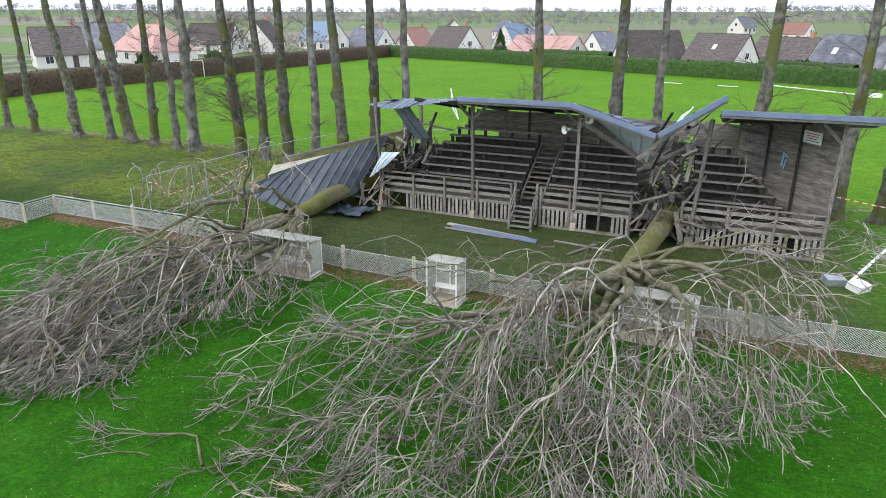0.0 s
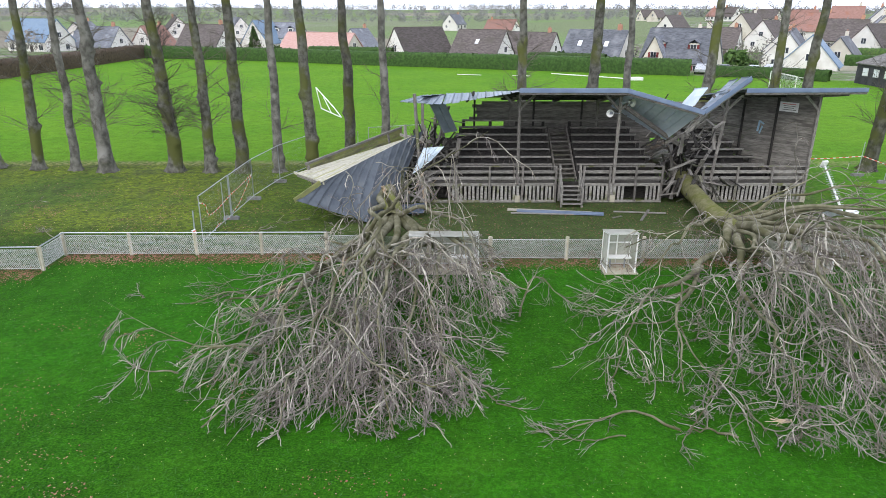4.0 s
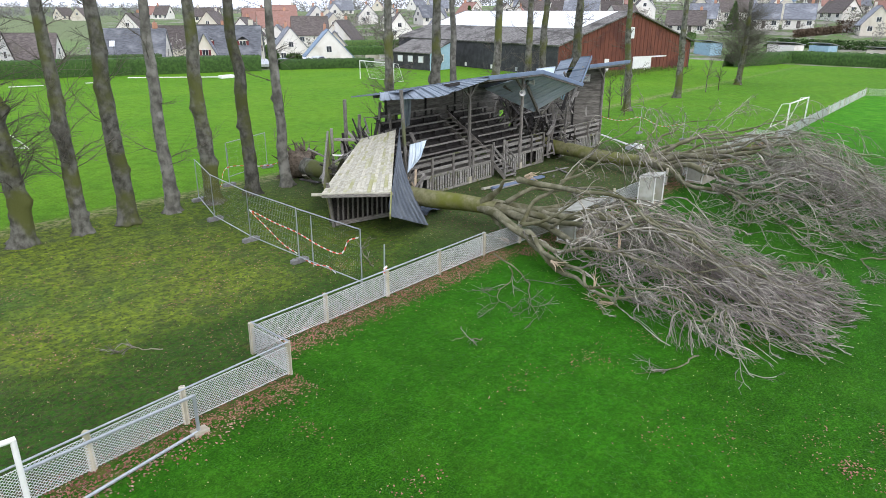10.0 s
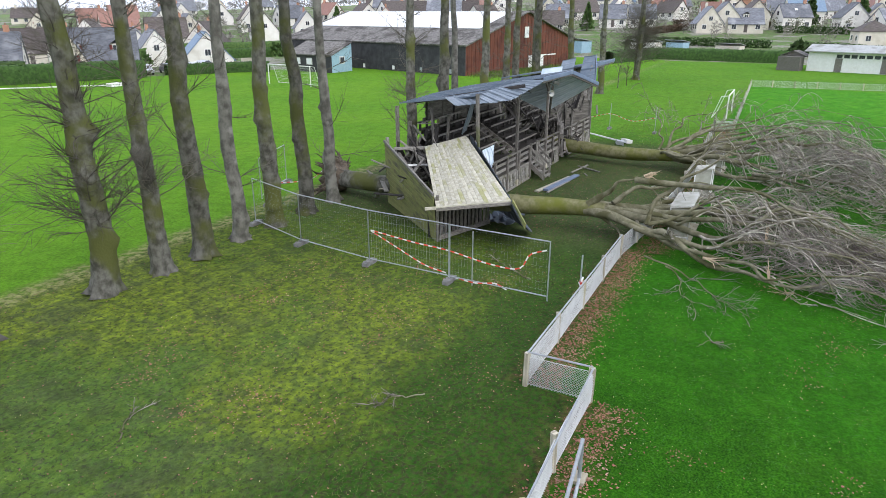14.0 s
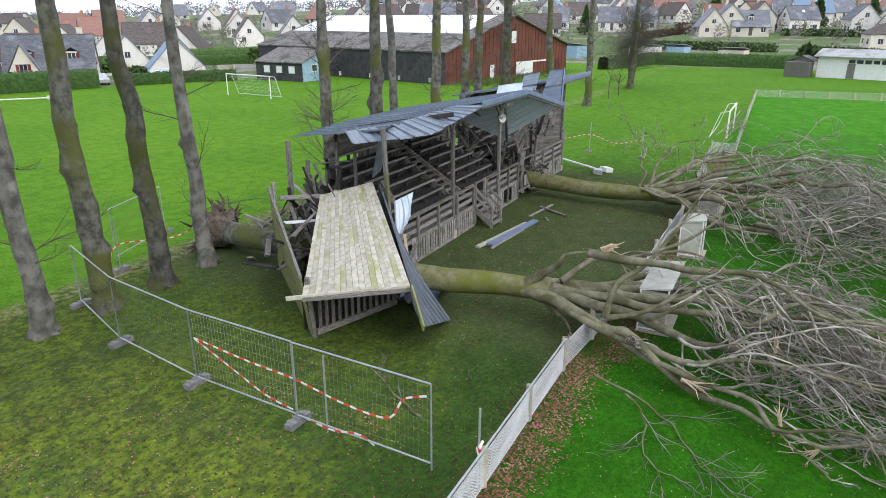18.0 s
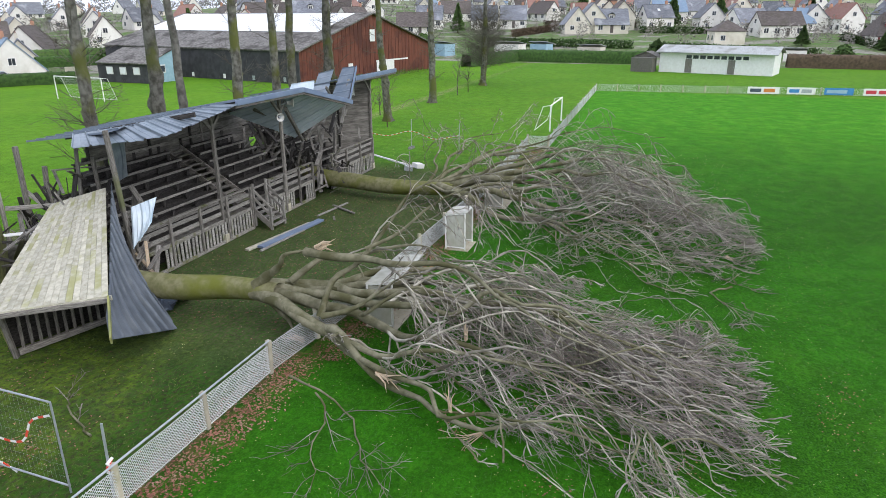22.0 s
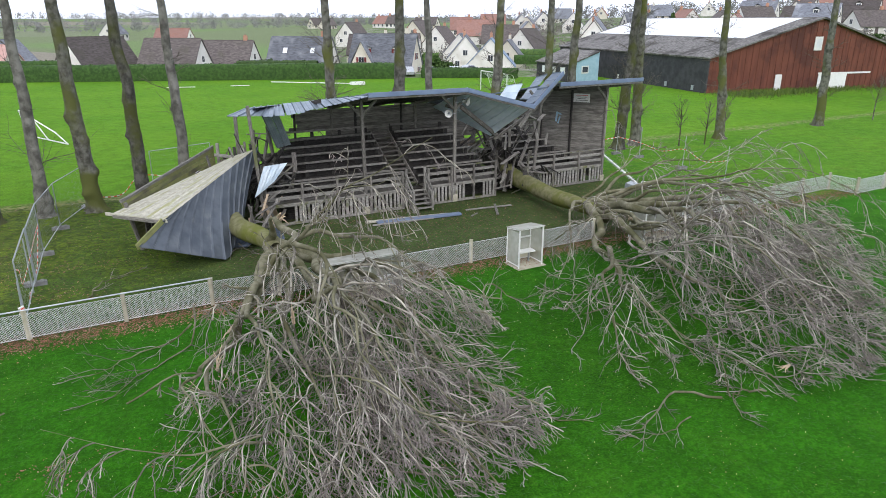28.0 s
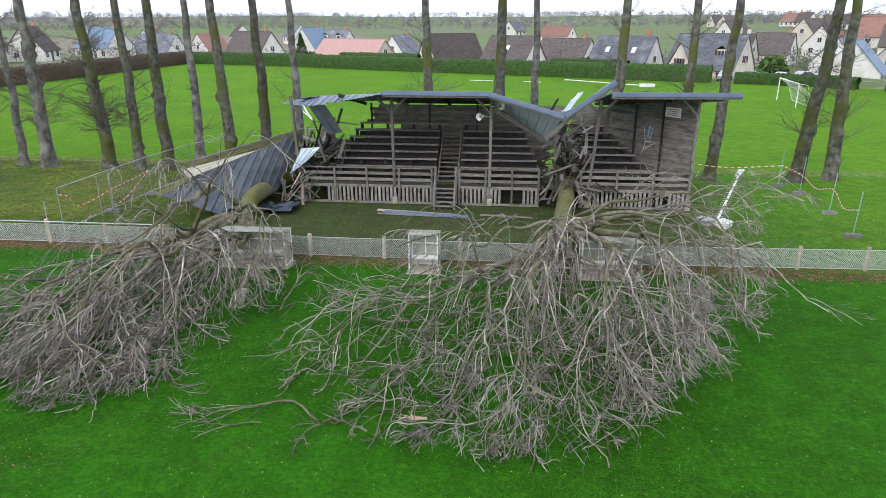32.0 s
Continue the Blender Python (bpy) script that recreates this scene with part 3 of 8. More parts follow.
POSTS = (-15.4, -10.67, -5.95, -1.2, 3.6)
ROOF_F, ROOF_B = (26.05, 5.62), (32.2, 4.5)
stand = thing("grandstand", (-6, 29.5, 0), "weathered grey timber grandstand crushed by trees, broken blue roof", "grandstand")


def roof_z(y):
    s = (y - ROOF_F[0]) / (ROOF_B[0] - ROOF_F[0])
    return ROOF_F[1] + s * (ROOF_B[1] - ROOF_F[1])


def sheets(name, a, b, c, d, n, material, parent, label="", sag=0.0, ragged=0.0, seed=1):
    """Ribbed roof sheets between the edges a-b (front) and d-c (back), each one a part."""
    rng = np.random.default_rng(seed)
    a, b, c, d = (Vector(p) for p in (a, b, c, d))
    nor = (b - a).cross(d - a).normalized()
    if nor.z < 0:
        nor = -nor
    rows = 7
    for i in range(n):
        u0, u1 = i / n, (i + 1) / n
        prof = ((0, 0.0), (0.04, 0.05), (0.09, 0.05), (0.13, 0.0), (0.5, 0.006), (0.55, 0.022), (0.6, 0.006), (0.97, 0.0), (1.0, 0.045))
        cut = rng.uniform(0, ragged)
        lift = rng.uniform(-0.4, 1.0) * ragged * 0.35
        top, bot = [], []
        for r in range(rows + 1):
            w = cut * 0.25 + (1 - cut * 0.25) * r / rows
            for q, h in prof:
                u = u0 + (u1 - u0) * q
                p = (a * (1 - u) + b * u) * (1 - w) + (d * (1 - u) + c * u) * w
                p = p + nor * (h - sag * math.sin(math.pi * w) * math.sin(math.pi * u) + lift * (1 - w) ** 3)
                top.append(p)
                bot.append(p - nor * 0.012)
        g, k = Geo(), len(prof)
        f = [(r * k + j, r * k + j + 1, (r + 1) * k + j + 1, (r + 1) * k + j) for r in range(rows) for j in range(k - 1)]
        m = len(top)
        g.add(top + bot, f + [tuple(m + q for q in reversed(t)) for t in f])
        part(name, g, material, parent, label if i == 0 else "")


def timber(name, a, b, w, h, mat=GREY_WOOD, parent=None, label=""):
    return stick(name, a, b, w, h, mat, parent or stand, label)


# posts, braces and roof frame
for i, x in enumerate(POSTS):
    lean = (-0.32, 0.05) if i == 0 else (-0.08, 0) if i == 1 else (0.35, -0.1) if i == 3 else (0, 0)
    h = 5.0 if i != 3 else 4.9
    timber("front_post", (x, FY, 0.02), (x + lean[0], FY + lean[1], h + 0.3), 0.14, 0.14)
    piece("post_foot", Matrix.Translation((x, FY, 0.2)), (0.24, 0.24, 0.36), CONCRETE, stand)
    if i in (1, 2, 3, 4):
        for s in (-1, 1):
            if i == 4 and s > 0:
                continue
            timber("brace", (x + lean[0], FY, 4.55), (x + lean[0] + s * 0.72, FY, 5.25), 0.09, 0.12)
    xb = x if i < 4 else 0.2
    timber("back_post", (xb, BY, 0.02), (xb, BY, roof_z(BY) - 0.1), 0.15, 0.15)
    if i not in (0, 3, 4):
        timber("rafter", (x, ROOF_F[0] + 0.15, roof_z(ROOF_F[0] + 0.15) - 0.12), (x, ROOF_B[0] - 0.1, roof_z(ROOF_B[0]) - 0.12), 0.1, 0.18)
timber("rafter", (4.4, 26.5, roof_z(26.5) - 0.12), (0.6, 32.1, roof_z(32.1) - 0.12), 0.1, 0.18)
for x in (-13.0, -8.3):
    timber("rafter", (x, ROOF_F[0] + 0.15, roof_z(ROOF_F[0] + 0.15) - 0.12), (x, ROOF_B[0] - 0.1, roof_z(ROOF_B[0]) - 0.12), 0.09, 0.16, SHADE_DARK_WOOD)
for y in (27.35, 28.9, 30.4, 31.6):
    timber("purlin", (-11.2, y, roof_z(y) - 0.06), (-6.0, y, roof_z(y) - 0.06), 0.08, 0.12, SHADE_DARK_WOOD)
    timber("purlin", (-0.6, y, roof_z(y) - 0.06), (4.8 - (y - 26.3) * 0.68, y, roof_z(y) - 0.06), 0.08, 0.12, SHADE_DARK_WOOD)

# roof: torn pale sheets, sound part, snapped panel, upturned panel, sound end
ZF, ZB = ROOF_F[1] + 0.06, ROOF_B[1] + 0.06
sheets("roof_sheet", (-15.4, 27.7, 5.15), (-10.9, 27.1, roof_z(27.1) + 0.05), (-10.9, 32.2, ZB), (-14.7, 32.0, ZB - 0.05), 9, ROOF_BLUE, stand, "torn roof sheet", 0.1, 0.15, 3)
sheets("drooping_sheet", (-14.4, 26.35, 4.92), (-10.95, 25.9, 5.55), (-10.9, 27.15, roof_z(27.1) + 0.05), (-14.2, 27.6, 5.28), 9, ROOF_PALE, stand, "pale roof sheet bent down over the eave", 0.0, 0.1, 23)
sheets("drooping_sheet", (-16.45, 28.1, 4.82), (-14.45, 26.4, 4.9), (-14.25, 27.6, 5.26), (-15.3, 29.2, 5.0), 5, ROOF_PALE, stand, "", 0.0, 0.12, 24)
sheets("roof_sheet", (-10.9, 26.0, ZF), (-6.05, 26.0, ZF), (-6.05, 32.2, ZB), (-10.9, 32.2, ZB), 10, ROOF_BLUE, stand, "dark blue ribbed roof sheet")
sheets("snapped_sheet", (-6.05, 26.0, ZF), (-2.7, 25.4, 4.76), (-3.25, 28.3, 2.95), (-5.6, 30.3, 4.35), 7, LIT_PALE, stand, "snapped roof panel, pale blue underside with light in its colour", 0.1, 0.1, 5)
sheets("back_sheet", (-6.05, 28.6, roof_z(28.6) + 0.06), (-3.4, 29.2, 4.3), (-3.2, 32.1, 4.1), (-6.05, 32.2, ZB), 5, ROOF_BLUE, stand, "", 0.15, 0.2, 6)
sheets("upturned_sheet", (-2.55, 25.6, 4.8), (-0.5, 26.2, 6.17), (-0.55, 26.9, 6.1), (-2.5, 26.7, 4.6), 2, ROOF_BLUE, stand, "upturned blue roof sheet", 0.0, 0.15, 8)
sheets("upturned_sheet", (-1.6, 27.3, 4.8), (-0.4, 27.4, 6.0), (-0.5, 28.3, 5.8), (-1.5, 28.3, 4.7), 2, ROOF_PALE, stand, "", 0.0, 0.25, 9)
sheets("loose_sheet", (-2.3, 27.7, 4.6), (-1.6, 27.9, 5.55), (-1.75, 29.2, 5.35), (-2.5, 29.2, 4.4), 1, LIT_PALE, stand, "bent pale sheet standing up", -0.12, 0.2, 27)
sheets("roof_sheet", (-0.55, 26.2, ZF - 0.02), (5.1, 26.3, ZF), (1.0, 32.4, ZB), (-0.75, 32.4, ZB), 11, ROOF_BLUE, stand)
for a, b in (((-10.95, 26.0, ZF - 0.07), (-6.05, 26.0, ZF - 0.07)), ((-6.05, 26.0, ZF - 0.07), (-2.68, 25.36, 4.72)), ((-2.6, 25.55, 4.72), (-0.42, 26.17, 6.16)), ((-0.55, 26.2, ZF - 0.08), (5.12, 26.3, ZF - 0.06))):
    timber("fascia", a, b, 0.05, 0.2, FASCIA, stand, "blue steel fascia")
    timber("edge_beam", Vector(a) + Vector((0, 0.07, -0.12)), Vector(b) + Vector((0, 0.07, -0.12)), 0.08, 0.16, GREY_WOOD)
timber("hanging_beam", (-5.7, 27.2, 4.7), (-2.6, 28.3, 2.75), 0.12, 0.2, GREY_WOOD)
timber("hanging_beam", (-5.6, 28.9, 4.6), (-1.9, 28.2, 3.0), 0.1, 0.16, GREY_WOOD)
timber("hanging_beam", (-3.3, 25.7, 3.75), (-1.3, 26.2, 5.6), 0.12, 0.16, SEAT_WOOD)
timber("hanging_beam", (-3.5, 27.6, 2.9), (-1.0, 27.4, 4.4), 0.1, 0.14, GREY_WOOD)

# skirt, floor edge and front rails
GAPS = ((-8.75, -7.5), (-3.5, -1.6))


def spans(lo, hi, gaps):
    out, x = [], lo
    for a, b in gaps:
        out.append((x, a))
        x = b
    return out + [(x, hi)]


for a, b in spans(-15.4, 3.65, GAPS):
    timber("sill_beam", (a, FY - 0.03, 0.08), (b, FY - 0.03, 0.08), 0.14, 0.12, FRONT_WOOD)
    timber("floor_beam", (a, FY - 0.02, 0.92), (b, FY - 0.02, 0.92), 0.1, 0.14, FRONT_WOOD)
    for z in (1.24, 1.55):
        timber("rail_plank", (a, FY + 0.02, z), (b, FY + 0.02, z), 0.045, 0.15, SEAT_WOOD)
    timber("handrail", (a, FY, 1.83), (b, FY, 1.83), 0.16, 0.05, FRONT_WOOD)
    n = max(2, round((b - a) / 1.55))
    for i in range(n + 1):
        x = a + 0.06 + (b - a - 0.12) * i / n
        timber("rail_post", (x, FY - 0.07, 0.1), (x, FY - 0.07, 1.86), 0.1, 0.1, GREY_WOOD)
rng = np.random.default_rng(4)
x = -15.25
while x < 3.6:
    hole = any(a - 0.05 < x < b + 0.05 for a, b in GAPS) or -15.0 < x < -14.1 or -5.3 < x < -4.3
    if not hole and rng.random() > 0.04:
        t = rng.normal(0, 0.012)
        timber("picket", (x, FY - 0.06, 0.15), (x + t, FY - 0.06, 0.86 + rng.normal(0, 0.012)), 0.03, 0.12, PICKET_WOOD)
    x += 0.2
# terraces with benches
TIERS, RISE, GO = 8, 0.3, 0.46
# added dark sheet standing in for the shade under the floor
back = part("underfloor_screen", Geo().block((-14.6, 28.15, 0.02), (2.85, 28.2, 0.86)), SHADE_DARK_WOOD, stand)
for a, b in spans(-15.2, 3.5, (GAPS[0],)):
    for k in range(4):
        timber("floor_plank", (a, FY + 0.14 + 0.21 * k, 0.9), (b, FY + 0.14 + 0.21 * k, 0.9), 0.2, 0.035, GREY_WOOD)
blocks = ((-14.6, -8.75), (-7.5, -3.3), (-1.2, 3.45))
for i in range(TIERS):
    y, z = 28.2 + GO * i, 0.9 + RISE * i
    for j, (a, b) in enumerate(blocks):
        a2 = a + (0.19 * i if j == 0 else 0)
        b2 = b - (0.15 * i if j == 1 else 0)
        a3 = a + (0.14 * i if j == 2 else 0)
        lo, hi = (a2, b) if j == 0 else (a, b2) if j == 1 else (a3 - 0.19 * i, b - (y + 0.3 - FY) * 0.8)
        if hi - lo < 0.5:
            continue
        # treads, risers and seats carry the roof's shade in their near-black tone
        timber("tread", (lo, y + GO / 2, z + 0.02), (hi, y + GO / 2, z + 0.02), GO - 0.03, 0.04, SHADE_DARK_WOOD)
        timber("riser", (lo, y + 0.01, z - RISE / 2), (hi, y + 0.01, z - RISE / 2), 0.025, RISE - 0.05, SHADE_DARK_WOOD)
        timber("bench_seat", (lo, y + 0.26, z + 0.42), (hi, y + 0.26, z + 0.42), 0.25, 0.045, SHADE_DARK_WOOD)
        timber("seat_edge", (lo, y + 0.12, z + 0.41), (hi, y + 0.12, z + 0.41), 0.03, 0.095, SEAT_WOOD, stand, "light grey front board of a bench")
        n = max(2, round((hi - lo) / 1.3))
        for q in range(n + 1):
            px = lo + 0.1 + (hi - lo - 0.2) * q / n
            timber("bench_leg", (px, y + 0.27, z + 0.03), (px, y + 0.27, z + 0.40), 0.06, 0.16, SHADE_DARK_WOOD)
# middle stair
for s in (-1, 1):
    x = -8.12 + s * 0.5
    timber("stair_string", (x, 26.45, 0.1), (x, 27.5, 0.92), 0.06, 0.24, GREY_WOOD)
    timber("stair_string", (x, 28.15, 0.95), (x, 31.6, 3.1), 0.06, 0.22, GREY_WOOD)
    timber("newel", (x, 26.5, 0.0), (x, 26.5, 1.0), 0.1, 0.1, SEAT_WOOD)
    timber("newel", (x, 27.3, 0.1), (x, 27.3, 1.95), 0.11, 0.11, SEAT_WOOD)
    for dz in (0.55, 0.9):
        timber("stair_rail", (x, 26.45, 0.05 + dz), (x, 27.35, 0.85 + dz), 0.04, 0.11, SEAT_WOOD)
for k in range(5):
    timber("step", (-8.6, 26.5 + 0.2 * k, 0.17 * (k + 1)), (-7.64, 26.5 + 0.2 * k, 0.17 * (k + 1)), 0.22, 0.04, SEAT_WOOD)
for k in range(12):
    timber("step", (-8.6, 28.25 + 0.285 * k, 1.02 + 0.18 * k), (-7.64, 28.25 + 0.285 * k, 1.02 + 0.18 * k), 0.24, 0.04, GREY_WOOD)
# back wall and end wall of boards
k = 0
z = 0.25
while z < 4.42:
    left = -13.2 + 1.0 * rng.random() if z > 2.5 else -15.1 + rng.uniform(0, 0.8)
    if 3.1 < z < 3.35:
        left = -11.0
    timber("wall_board", (left, BY, z), ((-3.0 if z < 2.4 else -2.1) + rng.uniform(-0.4, 0.3), BY, z), 0.03, 0.1625, WALL_WOOD)
    if rng.random() > 0.03:
        timber("wall_board", ((-1.0 if z < 2.4 else -1.9) + rng.uniform(-0.3, 0.4), BY, z), (0.2, BY, z), 0.03, 0.1625, WALL_WOOD)
    z += 0.163
z = 0.3
while z < 5.4:
    top = min(1.0, (roof_z(FY) - 0.12 - z) / (roof_z(FY) - roof_z(BY)))
    if top > 0.08:
        t = rng.normal(0, 0.006)
        e0, e1 = Vector((3.62, FY + 0.06, z)), Vector((0.2, BY, z + t))
        timber("end_board", e0, e0.lerp(e1, top), 0.03, 0.1575, WALL_WOOD)
    z += 0.158
for u in (0.33, 0.64):
    p = Vector((3.5, FY, 0.1)).lerp(Vector((0.1, BY, 0.1)), u)
    timber("wall_stud", p, (p.x, p.y, roof_z(p.y) - 0.15), 0.1, 0.1, SHADE_DARK_WOOD)
for x in (-12.6, -9.4, -6.8):
    timber("wall_stud", (x, BY - 0.08, 2.5), (x, BY - 0.08, roof_z(BY) - 0.1), 0.1, 0.1, SHADE_DARK_WOOD)


def heap(name, centre, spread, count, lo, hi, parent, seed, mats=(GREY_WOOD, SEAT_WOOD, SHADE_DARK_WOOD), aim=None):
    """Broken boards thrown together, each one a part, the lowest on the ground."""
    r = np.random.default_rng(seed)
    for i in range(count):
        p = Vector(centre) + Vector([r.normal(0, s) for s in spread])
        d = Vector(r.normal(size=3)) if aim is None else Vector(aim) + 0.6 * Vector(r.normal(size=3))
        d.z = abs(d.z)
        d.normalize()
        ln = r.uniform(lo, hi)
        a = p - d * ln / 2
        if a.z < 0.04:
            a.z = 0.04
        b = a + d * ln
        stick(name, a, b, r.choice((0.1, 0.14, 0.2)), r.choice((0.03, 0.05)), mats[r.integers(len(mats))], parent)


heap("broken_board", (-2.3, 28.4, 1.7), (0.6, 0.9, 0.5), 50, 0.5, 1.9, stand, 11, (SHADE_DARK_WOOD, GREY_WOOD, WALL_WOOD, SHADE_DARK_WOOD), aim=(0.2, -0.2, 0.7))
heap("broken_board", (-1.0, 27.3, 0.8), (0.55, 0.3, 0.35), 22, 0.6, 1.5, stand, 12, (GREY_WOOD, WALL_WOOD, SHADE_DARK_WOOD), aim=(-0.7, 0, 0.6))
heap("broken_board", (-3.1, 27.2, 0.7), (0.35, 0.3, 0.35), 12, 0.5, 1.3, stand, 13, (GREY_WOOD, WALL_WOOD, SHADE_DARK_WOOD), aim=(0.6, 0, 0.6))
heap("broken_board", (-15.0, 30.4, 1.6), (0.7, 0.9, 0.8), 40, 0.7, 2.2, stand, 14, aim=(0, 0.1, 0.9))
heap("broken_board", (-15.2, 31.0, 1.2), (0.6, 0.5, 0.8), 44, 0.6, 1.9, stand, 16, (SHADE_DARK_WOOD, GREY_WOOD, SHADE_DARK_WOOD), aim=(0.1, 0.1, 0.7))
heap("broken_board", (-14.4, 29.2, 1.9), (0.5, 0.6, 0.5), 22, 0.6, 1.7, stand, 17, (SHADE_DARK_WOOD, GREY_WOOD), aim=(0.5, 0.1, 0.4))
heap("broken_board", (-15.6, 27.0, 0.6), (0.4, 0.4, 0.35), 16, 0.7, 1.5, stand, 15, (SEAT_WOOD, GREY_WOOD, FRESH_WOOD), aim=(0.5, 0, 0.7))
heap("broken_board", (-2.2, 31.0, 2.6), (0.5, 0.4, 0.8), 34, 1.0, 2.4, stand, 18, (WALL_WOOD, GREY_WOOD, SHADE_DARK_WOOD), aim=(0.7, 0, 0.6))
heap("broken_board", (-1.9, 26.9, 3.0), (0.4, 0.5, 0.7), 22, 0.4, 1.2, stand, 19, (WALL_WOOD, SHADE_DARK_WOOD, GREY_WOOD), aim=(0.2, 0, 0.9))
# the torn end of the stand: leaning corner posts and a hanging sheet
timber("leaning_post", (-14.9, 31.5, 0.3), (-14.7, 31.4, 3.7), 0.15, 0.15, GREY_WOOD)
timber("leaning_post", (-14.0, 29.8, 1.0), (-14.5, 29.4, 4.1), 0.13, 0.13, GREY_WOOD)
timber("leaning_post", (-15.3, 29.6, 0.2), (-14.0, 30.6, 4.3), 0.12, 0.12, GREY_WOOD)
sheets("hanging_sheet", (-15.1, 27.9, 4.9), (-14.3, 28.1, 4.9), (-13.6, 28.9, 3.3), (-14.3, 28.8, 3.2), 2, ROOF_PALE, stand, "torn pale blue sheet hanging under the roof", 0.1, 0.1, 21)
sheets("crumpled_sheet", (-15.9, 26.9, 1.5), (-15.0, 26.95, 2.1), (-14.3, 27.15, 2.85), (-15.3, 27.3, 2.75), 3, LIT_PALE, stand, "crumpled pale sheet bent beside the fold", -0.2, 0.3, 22)

# loudspeaker horns on the middle post


def horn(x, y, z, turn):
    t = thing("loudspeaker", (x, y, z), "white horn loudspeaker on the stand's front post", "loudspeaker", "stand loudspeakers")
    m = pose(x, y, z, 90, 0, turn)
    n, prof = 18, ((0.0, 0.07), (0.12, 0.08), (0.18, 0.11), (0.25, 0.17), (0.27, 0.185))
    g = Geo()
    g.add([m @ Vector((r * math.cos(a), r * math.sin(a), d)) for d, r in prof for a in (2 * math.pi * j / n for j in range(n))],
          [(i * n + j, i * n + (j + 1) % n, (i + 1) * n + (j + 1) % n, (i + 1) * n + j) for i in range(4) for j in range(n)] + [tuple(range(n))])
    part("horn", g, WHITE, t, smooth=True)
    part("driver", Geo().tube([m @ Vector((0, 0, -0.14)), m @ Vector((0, 0, 0.2))], [0.07, 0.05], 10), GALV, t)
    part("bracket", Geo().beam(m @ Vector((0, 0, -0.05)), (-5.95, FY - 0.08, z - 0.05), 0.04, 0.04), GALV, t)


horn(-6.35, 27.2, 4.45, -35)
horn(-5.6, 27.15, 4.95, 25)
sign = thing("notice_board", (2.75, 28.4, 4.35), "small white notice with printed lines on the end wall", "sign", turn=-52)
SM = place_of(sign)
part("panel", Geo().box(SM @ Matrix.Translation((0, -0.05, 0.22)), (0.9, 0.03, 0.46)), WHITE, sign)
for i in range(4):
    part("printed_line", Geo().box(SM @ Matrix.Translation((0.02 * (i % 2), -0.072, 0.36 - 0.09 * i)), (0.66 - 0.09 * (i % 3), 0.008, 0.026)), AD_RED if i == 0 else HALL_ROOF, sign)
spray = thing("painted_tag", (1.9, 29.5, 3.0), "faded turquoise paint mark on the end wall boards", "paint mark", turn=-52)
SM = place_of(spray)
for a_, b_, w_ in (((0, 0.2), (0.05, 0.75), 0.1), ((0.05, 0.72), (0.3, 0.6), 0.08), ((0.12, 0.1), (0.22, 0.5), 0.08)):
    pa, pb = SM @ Vector((a_[0], -0.03, a_[1])), SM @ Vector((b_[0], -0.03, b_[1]))
    part("stroke", Geo().beam(pa, pb, 0.012, w_), PALE_BLUE, spray)

# ---- the collapsed wing: roof panel lying face down, mossy wall, folded sheet ----
wing = thing("collapsed_wing", (-18.5, 27.5, 0), "collapsed stand end, pale boarded roof panel on a mossy wall", "wreckage")
PFL, PFR, PBR, PBL = (Vector(p) for p in ((-21.27, 26.56, 1.68), (-19.71, 24.13, 1.85), (-15.45, 28.05, 3.35), (-16.0, 29.9, 2.78)))
NPL = 17
for i in range(NPL):
    u0, u1 = i / NPL + 0.0012, (i + 1) / NPL - 0.0012
    q = [PFL.lerp(PFR, u0), PFL.lerp(PFR, u1), PBL.lerp(PBR, u1), PBL.lerp(PBR, u0)]
    ext = (q[0] - q[3]).normalized() * rng.uniform(-0.02, 0.03)
    q[0] += ext
    q[1] += ext
    j = rng.uniform(0.25, 0.75)
    for w0, w1 in ((0.0, j - 0.001), (j + 0.001, 1.0)):
        lift = Vector((0, 0, rng.uniform(0, 0.006)))
        part("roof_board", Geo().slab([q[0].lerp(q[3], w0) + lift, q[1].lerp(q[2], w0) + lift, q[1].lerp(q[2], w1) + lift, q[0].lerp(q[3], w1) + lift], 0.03), PALE_WOOD, wing)
for u in (0.0, 0.33, 0.66, 0.98):
    a, b = PFL.lerp(PBL, u), PFR.lerp(PBR, u)
    stick("panel_rafter", a - Vector((0, 0, 0.09)), b - Vector((0, 0, 0.09)), 0.1, 0.14, GREY_WOOD, wing)
stick("edge_board", PFL + Vector((-0.25, 0.35, -0.05)), PFR + Vector((0.05, -0.05, -0.04)), 0.06, 0.12, PALE_WOOD, wing)
# mossy wall
W0, W1 = Vector((-20.5, 26.95, 0.02)), Vector((-16.45, 31.7, 0.02))
T0, T1 = Vector((-20.95, 26.85, 2.0)), Vector((-16.55, 31.75, 2.95))
for i in range(14):
    u0, u1 = i / 14 + 0.003, (i + 1) / 14 - 0.003
    part("wall_board", Geo().slab([W0.lerp(T0, u0), W1.lerp(T1, u0), W1.lerp(T1, u1), W0.lerp(T0, u1)], 0.03), MOSS_WOOD, wing)
stick("wall_cap", T0 + Vector((0, 0, 0.05)), T1 + Vector((0, 0, 0.05)), 0.09, 0.12, SEAT_WOOD, wing)
stick("wall_post", (-20.45, 26.9, 0.0), (-20.8, 26.75, 2.0), 0.12, 0.12, GREY_WOOD, wing)
stick("wall_post", (-16.4, 31.6, 0.0), (-16.35, 31.7, 3.15), 0.13, 0.13, SEAT_WOOD, wing)
stick("cross_beam", (-16.6, 31.2, 2.7), (-14.9, 29.6, 2.6), 0.1, 0.14, SEAT_WOOD, wing)
